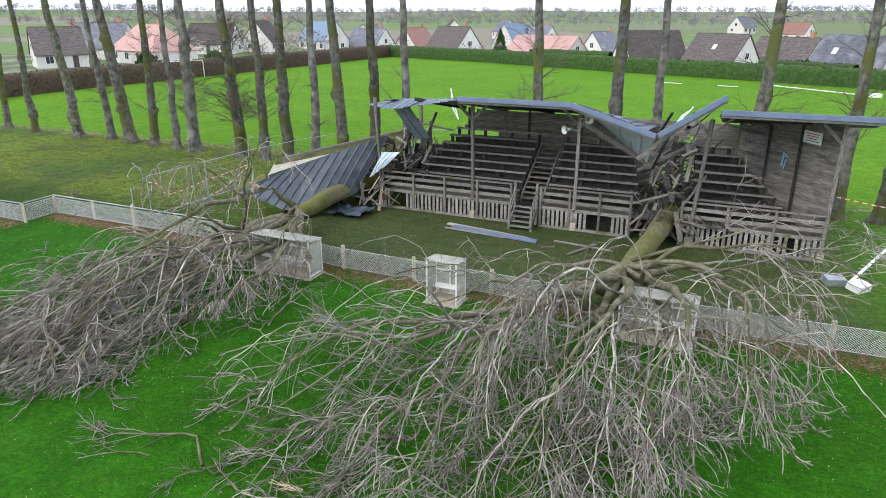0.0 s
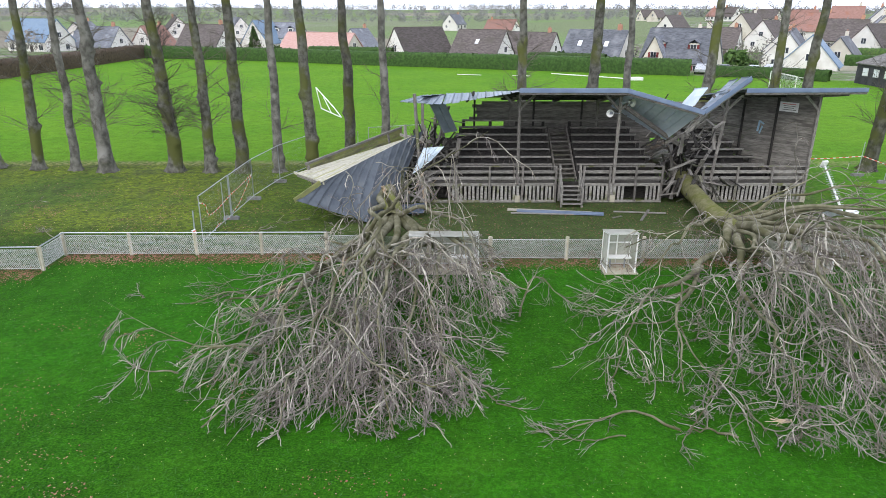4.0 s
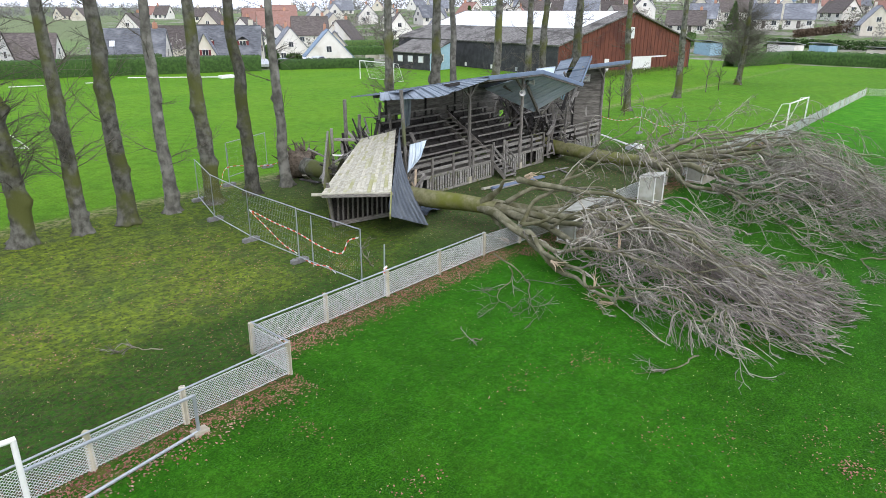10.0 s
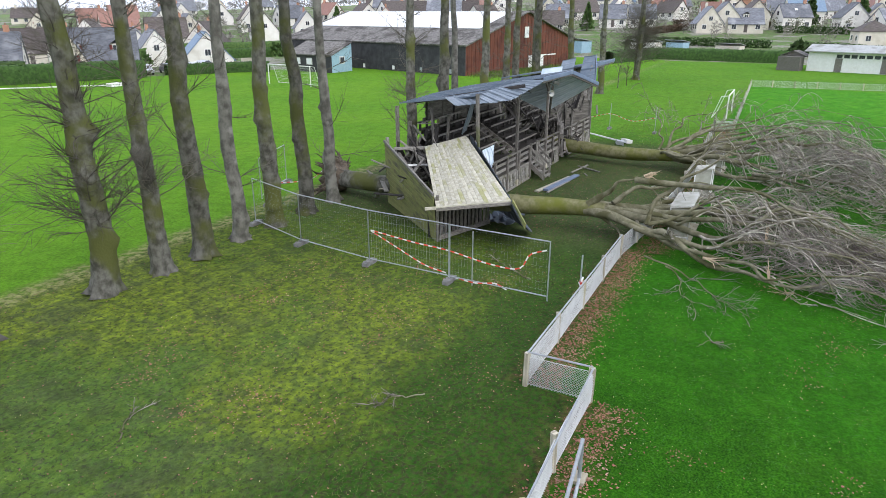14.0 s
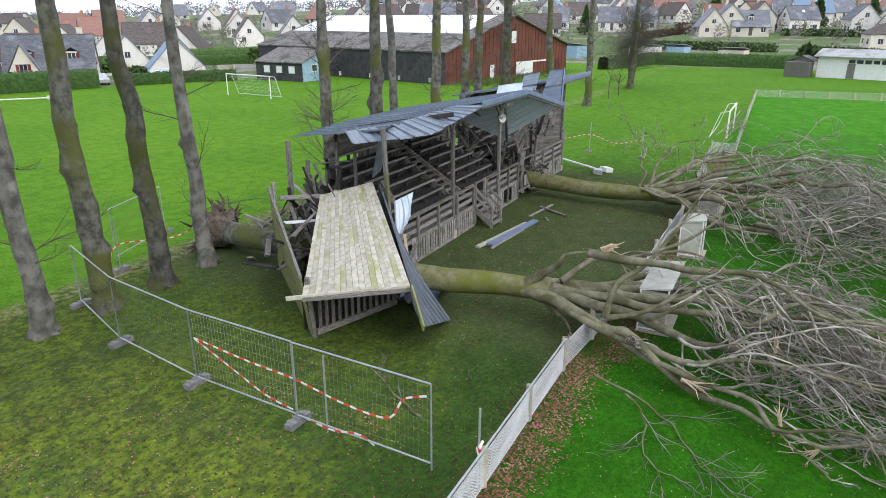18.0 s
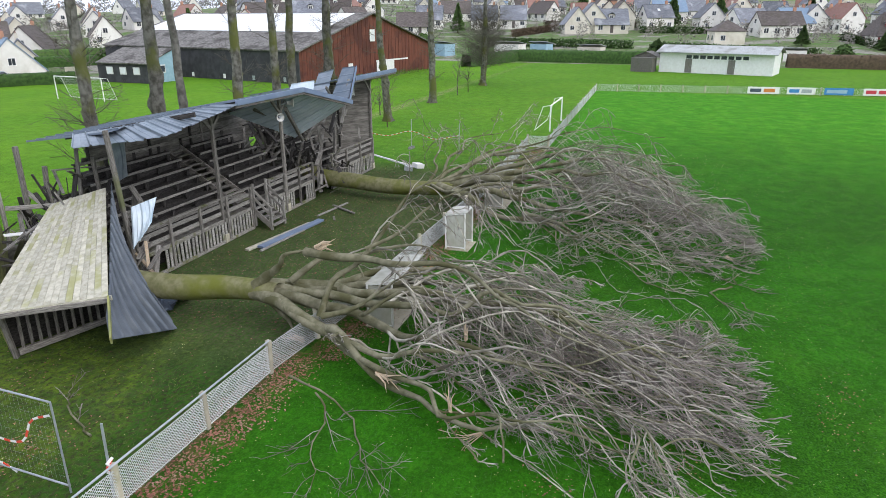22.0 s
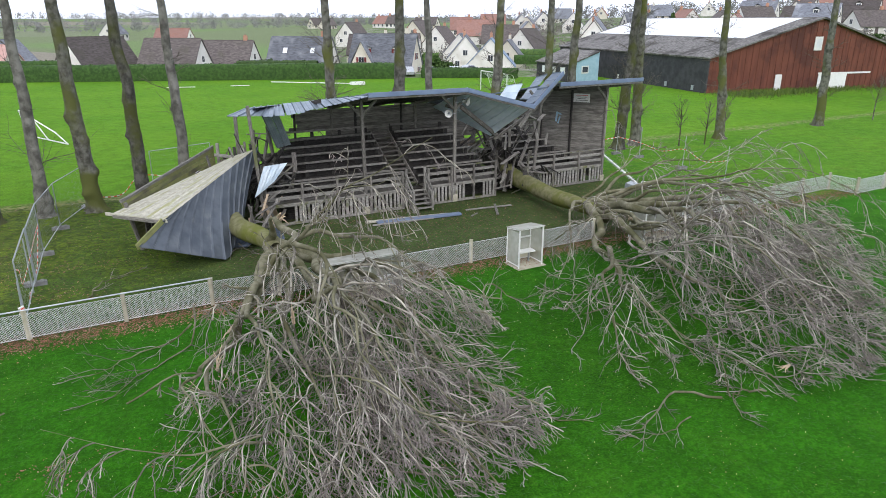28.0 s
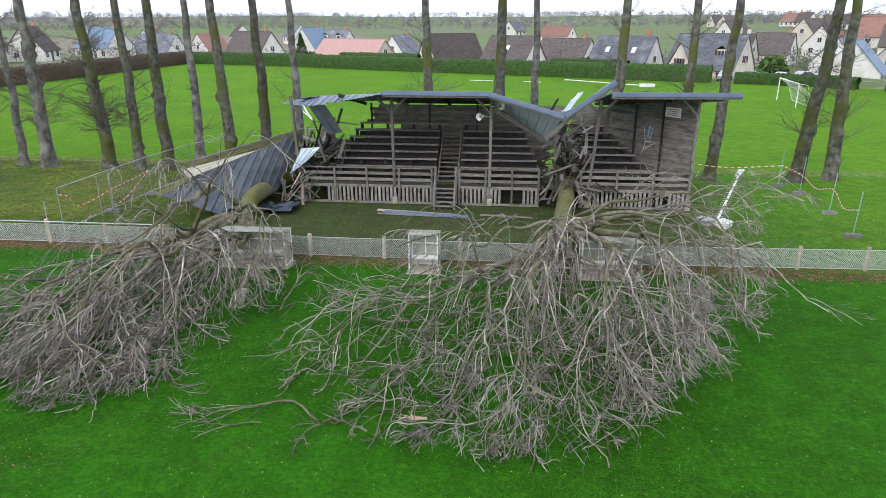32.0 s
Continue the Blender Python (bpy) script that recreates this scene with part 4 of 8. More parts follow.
stick("cross_beam", (-18.4, 29.2, 2.1), (-16.2, 29.6, 2.6), 0.12, 0.04, SEAT_WOOD, wing)
stick("cross_beam", (-17.6, 30.2, 2.2), (-15.6, 29.0, 2.0), 0.3, 0.03, WHITE, wing)
# skirt pickets under the panel
K0, K1 = Vector((-20.35, 26.9, 0)), Vector((-17.6, 25.9, 0))
stick("skirt_sill", K0 + Vector((0, 0, 0.12)), K1 + Vector((0, 0, 0.2)), 0.12, 0.18, GREY_WOOD, wing)
stick("skirt_top", K0 + Vector((0, 0, 1.35)), K1 + Vector((0, 0, 1.3)), 0.08, 0.14, SHADE_DARK_WOOD, wing)
for i in range(13):
    p = K0.lerp(K1, (i + 0.6) / 13)
    stick("picket", p + Vector((0, 0, 0.2)), p + Vector((0.02, 0, 1.3)), 0.11, 0.03, GREY_WOOD, wing)
# dark sheet added behind the pickets as the shade under the panel
part("dark_backing", Geo().slab([(-20.2, 27.5, 0.02), (-17.2, 26.5, 0.02), (-17.2, 26.5, 1.4), (-20.2, 27.5, 1.4)], 0.04), SHADE_DARK_WOOD, wing)
heap("broken_board", (-17.0, 29.8, 1.6), (0.8, 0.8, 0.5), 26, 0.8, 2.2, wing, 31)
# the folded steel sheet along the panel's edge
fold = thing("folded_roof_sheet", (-18.2, 25.2, 0), "dark blue ribbed steel sheet folded down to the grass", "roof sheet")
top0, top1 = Vector((-19.78, 24.05, 1.86)), Vector((-15.3, 27.95, 3.5))
bot0, bot1 = Vector((-20.75, 23.15, 1.3)), Vector((-16.5, 26.6, 0.75))
low = Vector((-17.7, 23.92, 0.03))
for i in range(12):
    g = Geo()
    vs = []
    for r in range(9):
        w = r / 8
        for q, h in ((0, 0.0), (0.08, 0.05), (0.16, 0.0), (0.92, 0.0), (1.0, 0.02)):
            u = (i + q) / 12
            t = top0.lerp(top1, u)
            bt = bot0.lerp(low, min(u / 0.62, 1)) if u < 0.62 else low.lerp(bot1, (u - 0.62) / 0.38)
            p = t.lerp(bt, w) + Vector((0.5, -0.65, 0.0)) * (0.55 * math.sin(math.pi * w) * (1 - abs(u - 0.5))) * -0.35
            vs.append(p + Vector((0.6, -0.7, 0.3)) * h)
    f = [(r * 5 + j, r * 5 + j + 1, (r + 1) * 5 + j + 1, (r + 1) * 5 + j) for r in range(8) for j in range(4)]
    off = [p - Vector((0.006, -0.008, 0.004)) for p in vs]
    g.add(vs + off, f + [tuple(45 + q for q in reversed(t)) for t in f])
    part("sheet", g, FOLD_STEEL, fold, smooth=False)
stick("edge_board", top0 + Vector((-0.03, -0.02, 0)), bot0 + Vector((-0.05, -0.03, 0)), 0.05, 0.22, MOSS_WOOD, fold, "yellowed edge board")
crumple = thing("crumpled_sheet", (-16.3, 25.6, 0), "crumpled dark steel sheet lying by the fallen trunk", "roof sheet")
g, n = Geo(), 9
vs = [(-17.3 + 0.26 * i + rng.normal(0, 0.05), 24.9 + 0.17 * j + rng.normal(0, 0.04), 0.04 + abs(rng.normal(0, 0.1)) + 0.02 * i) for j in range(n) for i in range(n)]
g.add(vs, [(j * n + i, j * n + i + 1, (j + 1) * n + i + 1, (j + 1) * n + i) for j in range(n - 1) for i in range(n - 1)])
part("sheet", g, ROOF_DARK, crumple)

# planks lying before the stand


def loose_plank(a, b, w, h, mat, label):
    ob = stick("plank", a, b, w, h, mat, None)
    tagged(ob, label, "plank", "planks lying before the stand")


loose_plank((-11.3, 25.95, 0.06), (-7.4, 25.35, 0.06), 0.22, 0.08, PALE_WOOD, "pale timber lying on the grass before the stand")
loose_plank((-10.9, 25.6, 0.08), (-6.9, 25.1, 0.08), 0.3, 0.1, FASCIA, "blue painted fascia board lying before the stand")
loose_plank((-11.2, 25.4, 0.05), (-8.3, 25.15, 0.05), 0.12, 0.05, SEAT_WOOD, "grey plank lying on the grass before the stand")
loose_plank((-6.3, 25.6, 0.05), (-3.9, 25.3, 0.05), 0.12, 0.05, SEAT_WOOD, "grey plank lying on the grass before the stand")
loose_plank((-5.4, 24.2, 0.05), (-4.6, 25.7, 0.09), 0.12, 0.05, SEAT_WOOD, "grey plank lying on the grass before the stand")
loose_plank((-6.6, 24.6, 0.04), (-6.1, 24.9, 0.04), 0.1, 0.04, GREY_WOOD, "short grey plank lying on the grass")

# ---- trees ----


def inside(p, ring):
    """Which of the points p lie inside the closed ring of plan points."""
    c = np.zeros(len(p), bool)
    q = np.array(ring, float)
    for (x0, y0), (x1, y1) in zip(q, np.roll(q, -1, axis=0)):
        if y0 != y1:
            c ^= ((y0 > p[:, 1]) != (y1 > p[:, 1])) & (p[:, 0] < (x1 - x0) * (p[:, 1] - y0) / (y1 - y0) + x0)
    return c


def forked(P, R, per, rng, ring, fork, reach, lo, angle, ratio, steps, kink, thin, lift=1.0, sweep=0.11, low=0.03):
    """Side branches of a crown lying on the grass: alternate, kinked at the nodes, swept away from the fork, ending inside the ring."""
    n, k, _ = P.shape
    m = n * per
    par = np.repeat(np.arange(n), per)
    u = (lo + (1 - lo) * (np.tile(np.arange(per), n) + rng.random(m)) / per) * (k - 1)
    i = np.minimum(u.astype(int), k - 2)
    f = (u - i)[:, None]
    p = P[par, i] * (1 - f) + P[par, i + 1] * f
    T = unit(P[par, i + 1] - P[par, i])
    axis = np.array([0, 0, 1.0]) + rng.normal(0, 0.45, (m, 3))
    side = unit(np.cross(T, axis)) * np.where((np.tile(np.arange(per), n) + par) % 2, 1, -1)[:, None]
    ang = np.radians(rng.normal(angle, 9, m))[:, None]
    D = unit(T * np.cos(ang) + side * np.sin(ang))
    span = np.linalg.norm(np.diff(P, axis=1), axis=2).sum(1)[par]
    L = span * ratio * rng.uniform(0.5, 1.3, m) * (1.2 - 0.6 * u / (k - 1))
    r0 = (R[par, i] * (1 - f[:, 0]) + R[par, i + 1] * f[:, 0]) * thin
    node = unit(rng.normal(size=(m, 3)))
    curl = rng.normal(0, 0.05, (m, 3))
    level = rng.random(m) ** 0.8
    jolt = rng.normal(0, kink * 0.45, (steps, m, 3))
    pace = rng.uniform(0.6, 1.4, (steps, m))
    slack = np.abs(rng.normal(0, 0.55, m)) - 0.25

    def grow(p, D, L):
        out, live, count = [p], np.ones(m, bool), np.zeros(m)
        for j in range(steps):
            away = p - fork
            dist = np.linalg.norm(away[:, :2], axis=1)
            away[:, 2] = 0
            top = lift * (0.35 + 1.9 * np.clip(1 - (dist / reach) ** 2, 0, 1))
            rise = np.clip(level * top - p[:, 2], -0.9, 0.5) * 0.28
            D = unit(D + node * kink * (1 if j % 2 else -1) + curl + jolt[j] + sweep * unit(away))
            D[:, 2] += rise
            D = unit(D)
            p = p + D * (L / steps * pace[j])[:, None]
            p[:, 2] = np.maximum(p[:, 2], low + 0.05 * pace[j])
            live &= inside(p - unit(away) * slack[:, None], ring)
            count += live
            out.append(p)
        return np.stack(out, 1), count / steps

    _, share = grow(p, D, L)
    Q, _ = grow(p, D, L * np.where(share < 1, share * rng.uniform(0.8, 1.05, m), 1.0))
    W = r0[:, None] * np.linspace(1, 0.3, steps + 1)
    keep = share > 0.3
    return Q[keep], W[keep]


def fallen_tree(name, label, line, radii, limbs, seed, ring, reach, torn=(), counts=(7, 7, 4, 2), height=1.0):
    """A toppled beech: trunk, heavy limbs, a crown of kinked branches and twigs, and the root plate."""
    r = np.random.default_rng(seed)
    t = thing(name, (line[0][0], line[0][1], 0), label, "fallen tree", "fallen beeches")
    P = bend(bend(line, 9, r, 0.04), 30)
    R = np.interp(np.linspace(0, 1, 30), np.linspace(0, 1, len(radii)), radii)
    v, q = tubes(P[None], R[None], 20)
    a = np.tile(np.arange(20) * 2 * np.pi / 20, 30)
    v += (v - np.repeat(P, 20, axis=0)) * (0.05 * np.sin(a * 3 + np.repeat(np.arange(30), 20) * 0.35) + r.normal(0, 0.018, len(v)))[:, None]
    cut = 12
    np_mesh("butt", v[:(cut + 1) * 20], q[:cut * 20], BARK, t, "dark bare lower trunk")
    np_mesh("trunk", v[cut * 20:], q[cut * 20:] - cut * 20, BARK_LOW, t, "moss-green beech trunk")
    fork = np.array(line[-2])
    groups = {}
    for pts, r0, dense in limbs:
        ln = np.linalg.norm(np.diff(np.array(pts, float), axis=0), axis=1).sum()
        L = bend(bend(pts, max(6, int(ln / 0.85)), r, 0.10 if r0 > 0.15 else 0.13), 30)
        L[:, 2] = np.maximum(L[:, 2], 0.1)
        rr = (0.09 + 0.91 * np.linspace(1, 0, 30) ** 1.7) * r0 * 0.85 * (1 + 0.07 * np.sin(np.arange(30) * 1.3 + r.uniform(0, 6)))
        v, q = tubes(L[None], rr[None], 10)
        v += (v - np.repeat(L, 10, axis=0)) * r.normal(0, 0.03, (len(v), 1))
        np_mesh("limb", v, q, LIMB, t)
        if dense:
            groups.setdefault(dense, []).append((L, rr))
    stout, heavy, work, brush = [], [], [], []
    lo, hi = np.min(ring, axis=0) - 2.5, np.max(ring, axis=0) + 2.5
    wide = [(lo[0], lo[1]), (hi[0], lo[1]), (hi[0], hi[1]), (lo[0], hi[1])]

    def bare(Q, W, d):
        """Drops what springs too near the fork, where the limbs are bare."""
        keep = np.linalg.norm(Q[:, 0] - fork, axis=1) > d
        return Q[keep], W[keep]

    for dense, rows in groups.items():
        A, AR = np.stack([m[0] for m in rows]), np.stack([m[1] for m in rows])
        if dense > 0.3:
            A2, AR2 = bare(*forked(A, AR, 3, r, ring, fork, reach, 0.24, 34, 0.5, 29, 0.18, 0.46), 2.0)
            stout.append(tubes(A2, np.maximum(AR2, 0.02), 8))
            A, AR = np.concatenate([A, A2]), np.concatenate([AR, AR2])
        n = [max(2, round(c * (0.3 + 0.7 * dense))) for c in counts] if dense > 0.2 else [5, 5, 3, 2]
        lift, ring_ = (2.6, wide) if dense < 0.2 else (height, ring)
        near = 0.4 + 0.6 * dense
        B, BR = bare(*forked(A, AR, n[0], r, ring_, fork, reach, 0.22, 38, 0.44, 14, 0.25, 0.48, lift), 3.4 * near)
        C, CR = bare(*forked(B, np.maximum(BR, 0.016), n[1], r, ring_, fork, reach, 0.12, 41, 0.52, 9, 0.29, 0.6, lift, 0.12), 5.0 * near)
        D, DR = bare(*forked(C, np.maximum(CR, 0.01), n[2], r, ring_, fork, reach, 0.1, 40, 0.52, 6, 0.24, 0.62, lift, 0.15), 6.0 * near)
        E, ER = bare(*forked(D, np.maximum(DR, 0.007), n[3], r, ring_, fork, reach, 0.1, 36, 0.6, 3, 0.18, 0.7, lift, 0.18), 6.8 * near)
        heavy.append(tubes(B, np.maximum(BR, 0.014), 6))
        work.append(tubes(C, np.maximum(CR, 0.0098), 4))
        brush += [tubes(D, np.maximum(DR, 0.0062), 3), tubes(E, np.maximum(ER, 0.0042), 3)]
    np_mesh("limbwork", *joined(stout), LIMB, t, "sinuous olive-grey side limbs", "stuff")
    np_mesh("boughwork", *joined(heavy), BRANCH, t, "pale kinked boughs", "stuff")
    np_mesh("branchwork", *joined(work), BRANCH, t, "bare kinked branches", "stuff")
    np_mesh("brushwood", *joined(brush), TWIG, t, "dense brown-grey bare twigs", "stuff")
    for tip, d, rad, length in torn:
        p, d = Vector(tip), Vector(d).normalized()
        for j in range(7):
            o = Vector(r.normal(0, rad * 0.45, 3))
            e = Vector(r.normal(0, 0.16, 3))
            g = Geo().tube([p - d * 0.12 + o, p + (d + e) * length * 0.35 + o * 0.9, p + (d + e * 2) * length * r.uniform(0.4, 0.9) + o * 0.7], [rad * 0.5, rad * 0.3, 0.005], 5)
            part("splinter", g, FRESH_WOOD, t, "pale splintered wood at the break" if j == 0 else "")
    c = Vector(line[0])
    g = Geo()
    n = 22
    back = (Vector(line[0]) - Vector(line[1])).normalized()
    side, up = back.cross(UP).normalized(), UP
    prof = ((-0.1, 0.5), (0.2, 0.66), (0.4, 0.95), (0.6, 1.15), (0.85, 1.0), (0.98, 0.5))
    vs = []
    for d, rad in prof:
        for j in range(n):
            a = 2 * math.pi * j / n
            k = rad * (0.6 + 0.42 * r.random())
            p = c + back * (d + r.normal(0, 0.06)) + side * k * math.cos(a) + up * k * math.sin(a)
            p.z = max(p.z, 0.0)
            vs.append(p)
    g.add(vs, [(i * n + j, i * n + (j + 1) % n, (i + 1) * n + (j + 1) % n, (i + 1) * n + j) for i in range(5) for j in range(n)] + [tuple(range(5 * n, 6 * n))])
    part("root_plate", g, SOIL, t, "torn root plate with soil", True)
    for j in range(40):
        a = r.uniform(0, 2 * math.pi)
        d0 = side * math.cos(a) + up * math.sin(a)
        p0 = c + back * 0.5 + d0 * 0.8
        p1 = p0 + d0 * r.uniform(0.2, 0.9) + back * r.uniform(0, 0.9)
        p1.z = max(p1.z, 0.05)
        part("root", Geo().tube([p0, (p0 + p1) / 2 + Vector(r.normal(0, 0.06, 3)), p1], [0.07, 0.05, 0.015], 5), SOIL, t)
    return t


F1 = (-16.45, 22.6, 1.0)
fallen_tree("fallen_beech", "uprooted mossy beech across the stand's end, crown on the pitch",
            [(-15.9, 34.6, 0.75), (-16.5, 30.5, 0.85), (-17.0, 26.5, 0.95), (-17.0, 24.3, 0.98), F1, (-16.5, 21.2, 1.05)], (0.44, 0.42, 0.41, 0.39, 0.38, 0.3),
            [([(-16.6, 21.9, 1.2), (-16.75, 21.0, 2.0), (-16.7, 19.6, 2.75)], 0.22, 0),
             ([(-16.72, 20.1, 2.5), (-16.85, 18.6, 2.4), (-16.88, 17.3, 2.5), (-16.58, 16.0, 2.4), (-17.0, 14.8, 2.2), (-17.4, 13.8, 1.95), (-17.8, 12.2, 1.3), (-18.2, 10.4, 0.7)], 0.16, 0.6),
             ([(-16.6, 22.0, 1.0), (-17.46, 19.4, 0.8), (-18.9, 17.0, 0.4), (-19.95, 15.1, 0.35), (-20.1, 14.2, 0.5), (-19.9, 12.0, 0.35), (-20.1, 10.2, 0.25)], 0.25, 0.6),
             ([(-17.6, 19.1, 0.7), (-19.2, 16.4, 0.5), (-20.4, 14.5, 0.65), (-20.9, 13.1, 0.9), (-20.76, 12.0, 1.0), (-20.3, 11.0, 0.6), (-19.6, 9.8, 0.3)], 0.13, 0.4),
             ([(-16.7, 21.6, 1.0), (-17.1, 20.7, 0.6), (-17.5, 20.0, 0.05)], 0.19, 0),
             ([(-16.7, 21.6, 0.9), (-17.4, 20.0, 0.8), (-18.2, 18.0, 0.75), (-18.7, 15.8, 1.1), (-18.8, 13.4, 1.3), (-19.3, 10.8, 0.3)], 0.2, 1.0),
             ([(-16.5, 21.6, 1.0), (-16.9, 18.6, 0.8), (-17.8, 15.8, 0.9), (-18.2, 12.4, 0.8), (-17.6, 9.2, 0.4)], 0.24, 1.0),
             ([(-16.4, 21.6, 1.2), (-15.7, 20.0, 1.0), (-15.9, 17.6, 1.3), (-16.4, 14.0, 1.4), (-16.2, 9.8, 0.5)], 0.25, 1.0),
             ([(-16.2, 21.6, 1.1), (-15.2, 19.9, 0.9), (-14.7, 17.0, 1.2), (-14.8, 14.0, 1.2), (-14.6, 10.4, 0.4)], 0.22, 1.0),
             ([(-16.3, 21.4, 1.1), (-16.3, 18.8, 1.1), (-16.9, 15.6, 1.5), (-16.8, 14.0, 2.0), (-17.0, 9.4, 0.5)], 0.2, 1.0),
             ([(-16.2, 21.2, 1.1), (-15.1, 18.2, 1.1), (-15.4, 15.0, 1.1), (-15.5, 11.8, 0.8), (-15.4, 9.0, 0.3)], 0.2, 1.0),
             ([(-15.8, 20.6, 1.0), (-14.3, 18.4, 1.2), (-13.5, 16.2, 1.2), (-13.2, 12.8, 0.5)], 0.17, 1.0),
             ([(-17.4, 19.4, 0.95), (-16.7, 18.9, 2.0), (-15.5, 18.0, 3.3), (-14.5, 17.0, 4.5), (-13.2, 15.9, 5.5)], 0.12, 0.15),
             ([(-16.2, 18.5, 2.6), (-15.9, 16.8, 3.8), (-15.5, 15.2, 4.6), (-15.3, 14.0, 5.0)], 0.07, 0.15),
             ([(-17.45, 19.3, 1.0), (-17.6, 17.6, 1.9), (-17.7, 16.0, 2.75), (-17.6, 15.0, 3.4)], 0.1, 0.15),
             ([(-19.4, 11.3, 0.4), (-20.8, 11.1, 0.7), (-22.0, 11.1, 1.2), (-23.2, 11.1, 2.1)], 0.045, 0.15),
             ([(-16.2, 21.0, 1.3), (-14.8, 19.6, 1.8), (-13.8, 17.8, 1.8), (-13.0, 15.6, 1.0)], 0.13, 0.6)], 41,
            [(-14.6, 21.0), (-13.0, 19.0), (-12.1, 14.4), (-12.6, 12.6), (-13.2, 9.8), (-14.4, 8.6), (-16.0, 7.9), (-17.4, 8.6), (-18.7, 8.2), (-20.6, 8.9), (-21.6, 11.0), (-21.5, 13.2), (-20.2, 15.8), (-18.9, 18.5), (-18.2, 21.0)], 13.5,
            [((-16.7, 19.65, 2.72), (0.0, -0.7, 0.5), 0.1, 0.5), ((-17.7, 15.2, 1.2), (0, 0.1, 1), 0.04, 0.5), ((-19.76, 14.95, 0.5), (0.3, 0.2, 1), 0.04, 0.5), ((-20.0, 14.2, 0.12), (-0.9, 0.5, 0.05), 0.03, 1.0), ((-18.95, 16.95, 0.5), (-0.5, -0.8, 0.1), 0.06, 0.8), ((-17.4, 20.1, 0.15), (-0.4, 0.5, 0.3), 0.07, 0.4)], height=0.95)
F2 = (-2.75, 21.6, 0.8)
fallen_tree("fallen_beech", "uprooted mossy beech fallen through the stand, wide bare crown",
            [(-1.2, 34.4, 0.8), (-1.75, 30.5, 1.2), (-2.15, 27.5, 0.8), (-2.5, 24.4, 0.72), F2, (-2.8, 20.2, 0.9)], (0.5, 0.44, 0.41, 0.39, 0.37, 0.3),
            [([(-2.85, 21.0, 1.0), (-3.9, 19.1, 0.9), (-5.1, 17.75, 0.6), (-6.4, 15.6, 0.7), (-7.7, 13.4, 0.8), (-8.2, 11.8, 0.9), (-8.9, 9.4, 0.4)], 0.24, 0.6),
             ([(-5.9, 16.2, 0.9), (-7.8, 14.2, 1.1), (-9.4, 12.4, 0.9), (-10.6, 10.6, 0.4)], 0.13, 0.4),
             ([(-2.8, 20.8, 0.8), (-4.0, 17.6, 1.1), (-5.1, 15.2, 1.0), (-5.8, 11.2, 0.8), (-6.4, 8.4, 0.3)], 0.26, 1.0),
             ([(-2.8, 20.7, 0.9), (-3.1, 17.4, 1.7), (-4.2, 12.9, 2.4), (-4.6, 8.6, 0.9)], 0.25, 1.0),
             ([(-2.7, 20.7, 0.9), (-2.1, 17.6, 1.7), (-2.2, 13.6, 2.6), (-2.8, 9.0, 1.5)], 0.24, 1.0),
             ([(-2.7, 20.6, 0.9), (-2.8, 17.2, 1.2), (-3.2, 13.8, 1.3), (-3.8, 9.0, 0.4)], 0.2, 1.0),
             ([(-2.6, 20.8, 0.9), (-1.1, 18.4, 1.6), (-0.6, 14.8, 2.6), (-1.0, 10.0, 2.3)], 0.21, 1.0),
             ([(-2.6, 20.8, 0.9), (-1.2, 18.0, 1.0), (-0.9, 14.4, 1.2), (-1.6, 9.6, 0.4)], 0.18, 0.6),
             ([(-2.5, 21.0, 1.0), (-0.6, 19.4, 1.7), (0.7, 16.6, 2.4), (0.9, 12.0, 2.0)], 0.17, 0.6),
             ([(-2.6, 21.2, 1.0), (-0.4, 20.0, 1.8), (1.4, 18.2, 2.2), (2.6, 15.0, 1.9)], 0.12, 0.4),
             ([(-2.6, 21.0, 1.1), (-0.8, 19.0, 2.1), (0.4, 16.5, 3.0), (0.6, 13.5, 3.5), (0.2, 11.0, 3.3)], 0.12, 0.15),
             ([(-2.7, 20.9, 1.1), (-1.7, 18.0, 2.1), (-1.3, 14.6, 3.1), (-1.7, 11.4, 3.3)], 0.12, 0.15),
             ([(-2.7, 21.3, 1.1), (-1.4, 20.7, 1.8), (0.8, 20.6, 2.4), (2.6, 19.6, 2.9), (4.4, 18.2, 3.0)], 0.11, 0.15),
             ([(-2.7, 21.5, 1.1), (-0.8, 21.8, 1.9), (1.4, 22.2, 2.7), (3.8, 22.2, 3.2)], 0.09, 0.15),
             ([(-2.8, 20.6, 1.0), (-3.57, 17.7, 1.4), (-4.5, 14.6, 1.9), (-5.6, 11.2, 1.1)], 0.15, 0.6),
             ([(-2.8, 20.4, 0.8), (-3.2, 19.2, 0.9), (-3.5, 17.7, 1.2)], 0.2, 0),
             ([(-2.9, 21.3, 1.0), (-4.6, 20.0, 1.2), (-6.8, 17.2, 0.9), (-8.6, 15.6, 0.6), (-10.2, 14.4, 0.3)], 0.1, 0.2)], 42,
            [(-1.0, 22.6), (-4.6, 20.6), (-7.4, 17.0), (-10.6, 14.2), (-11.7, 10.6), (-10.3, 8.9), (-9.2, 9.2), (-8.2, 7.6), (-6.9, 7.0), (-4.4, 7.1), (-3.0, 7.4), (-0.8, 9.0), (0.9, 10.9), (2.4, 13.0), (3.4, 16.1), (4.6, 20.0), (5.0, 24.0)], 14.0,
            [((-6.9, 8.4, 0.25), (-0.9, -0.2, 0.1), 0.035, 0.6), ((-3.5, 17.7, 1.25), (-0.2, -0.8, 0.4), 0.08, 0.35)], height=1.7)


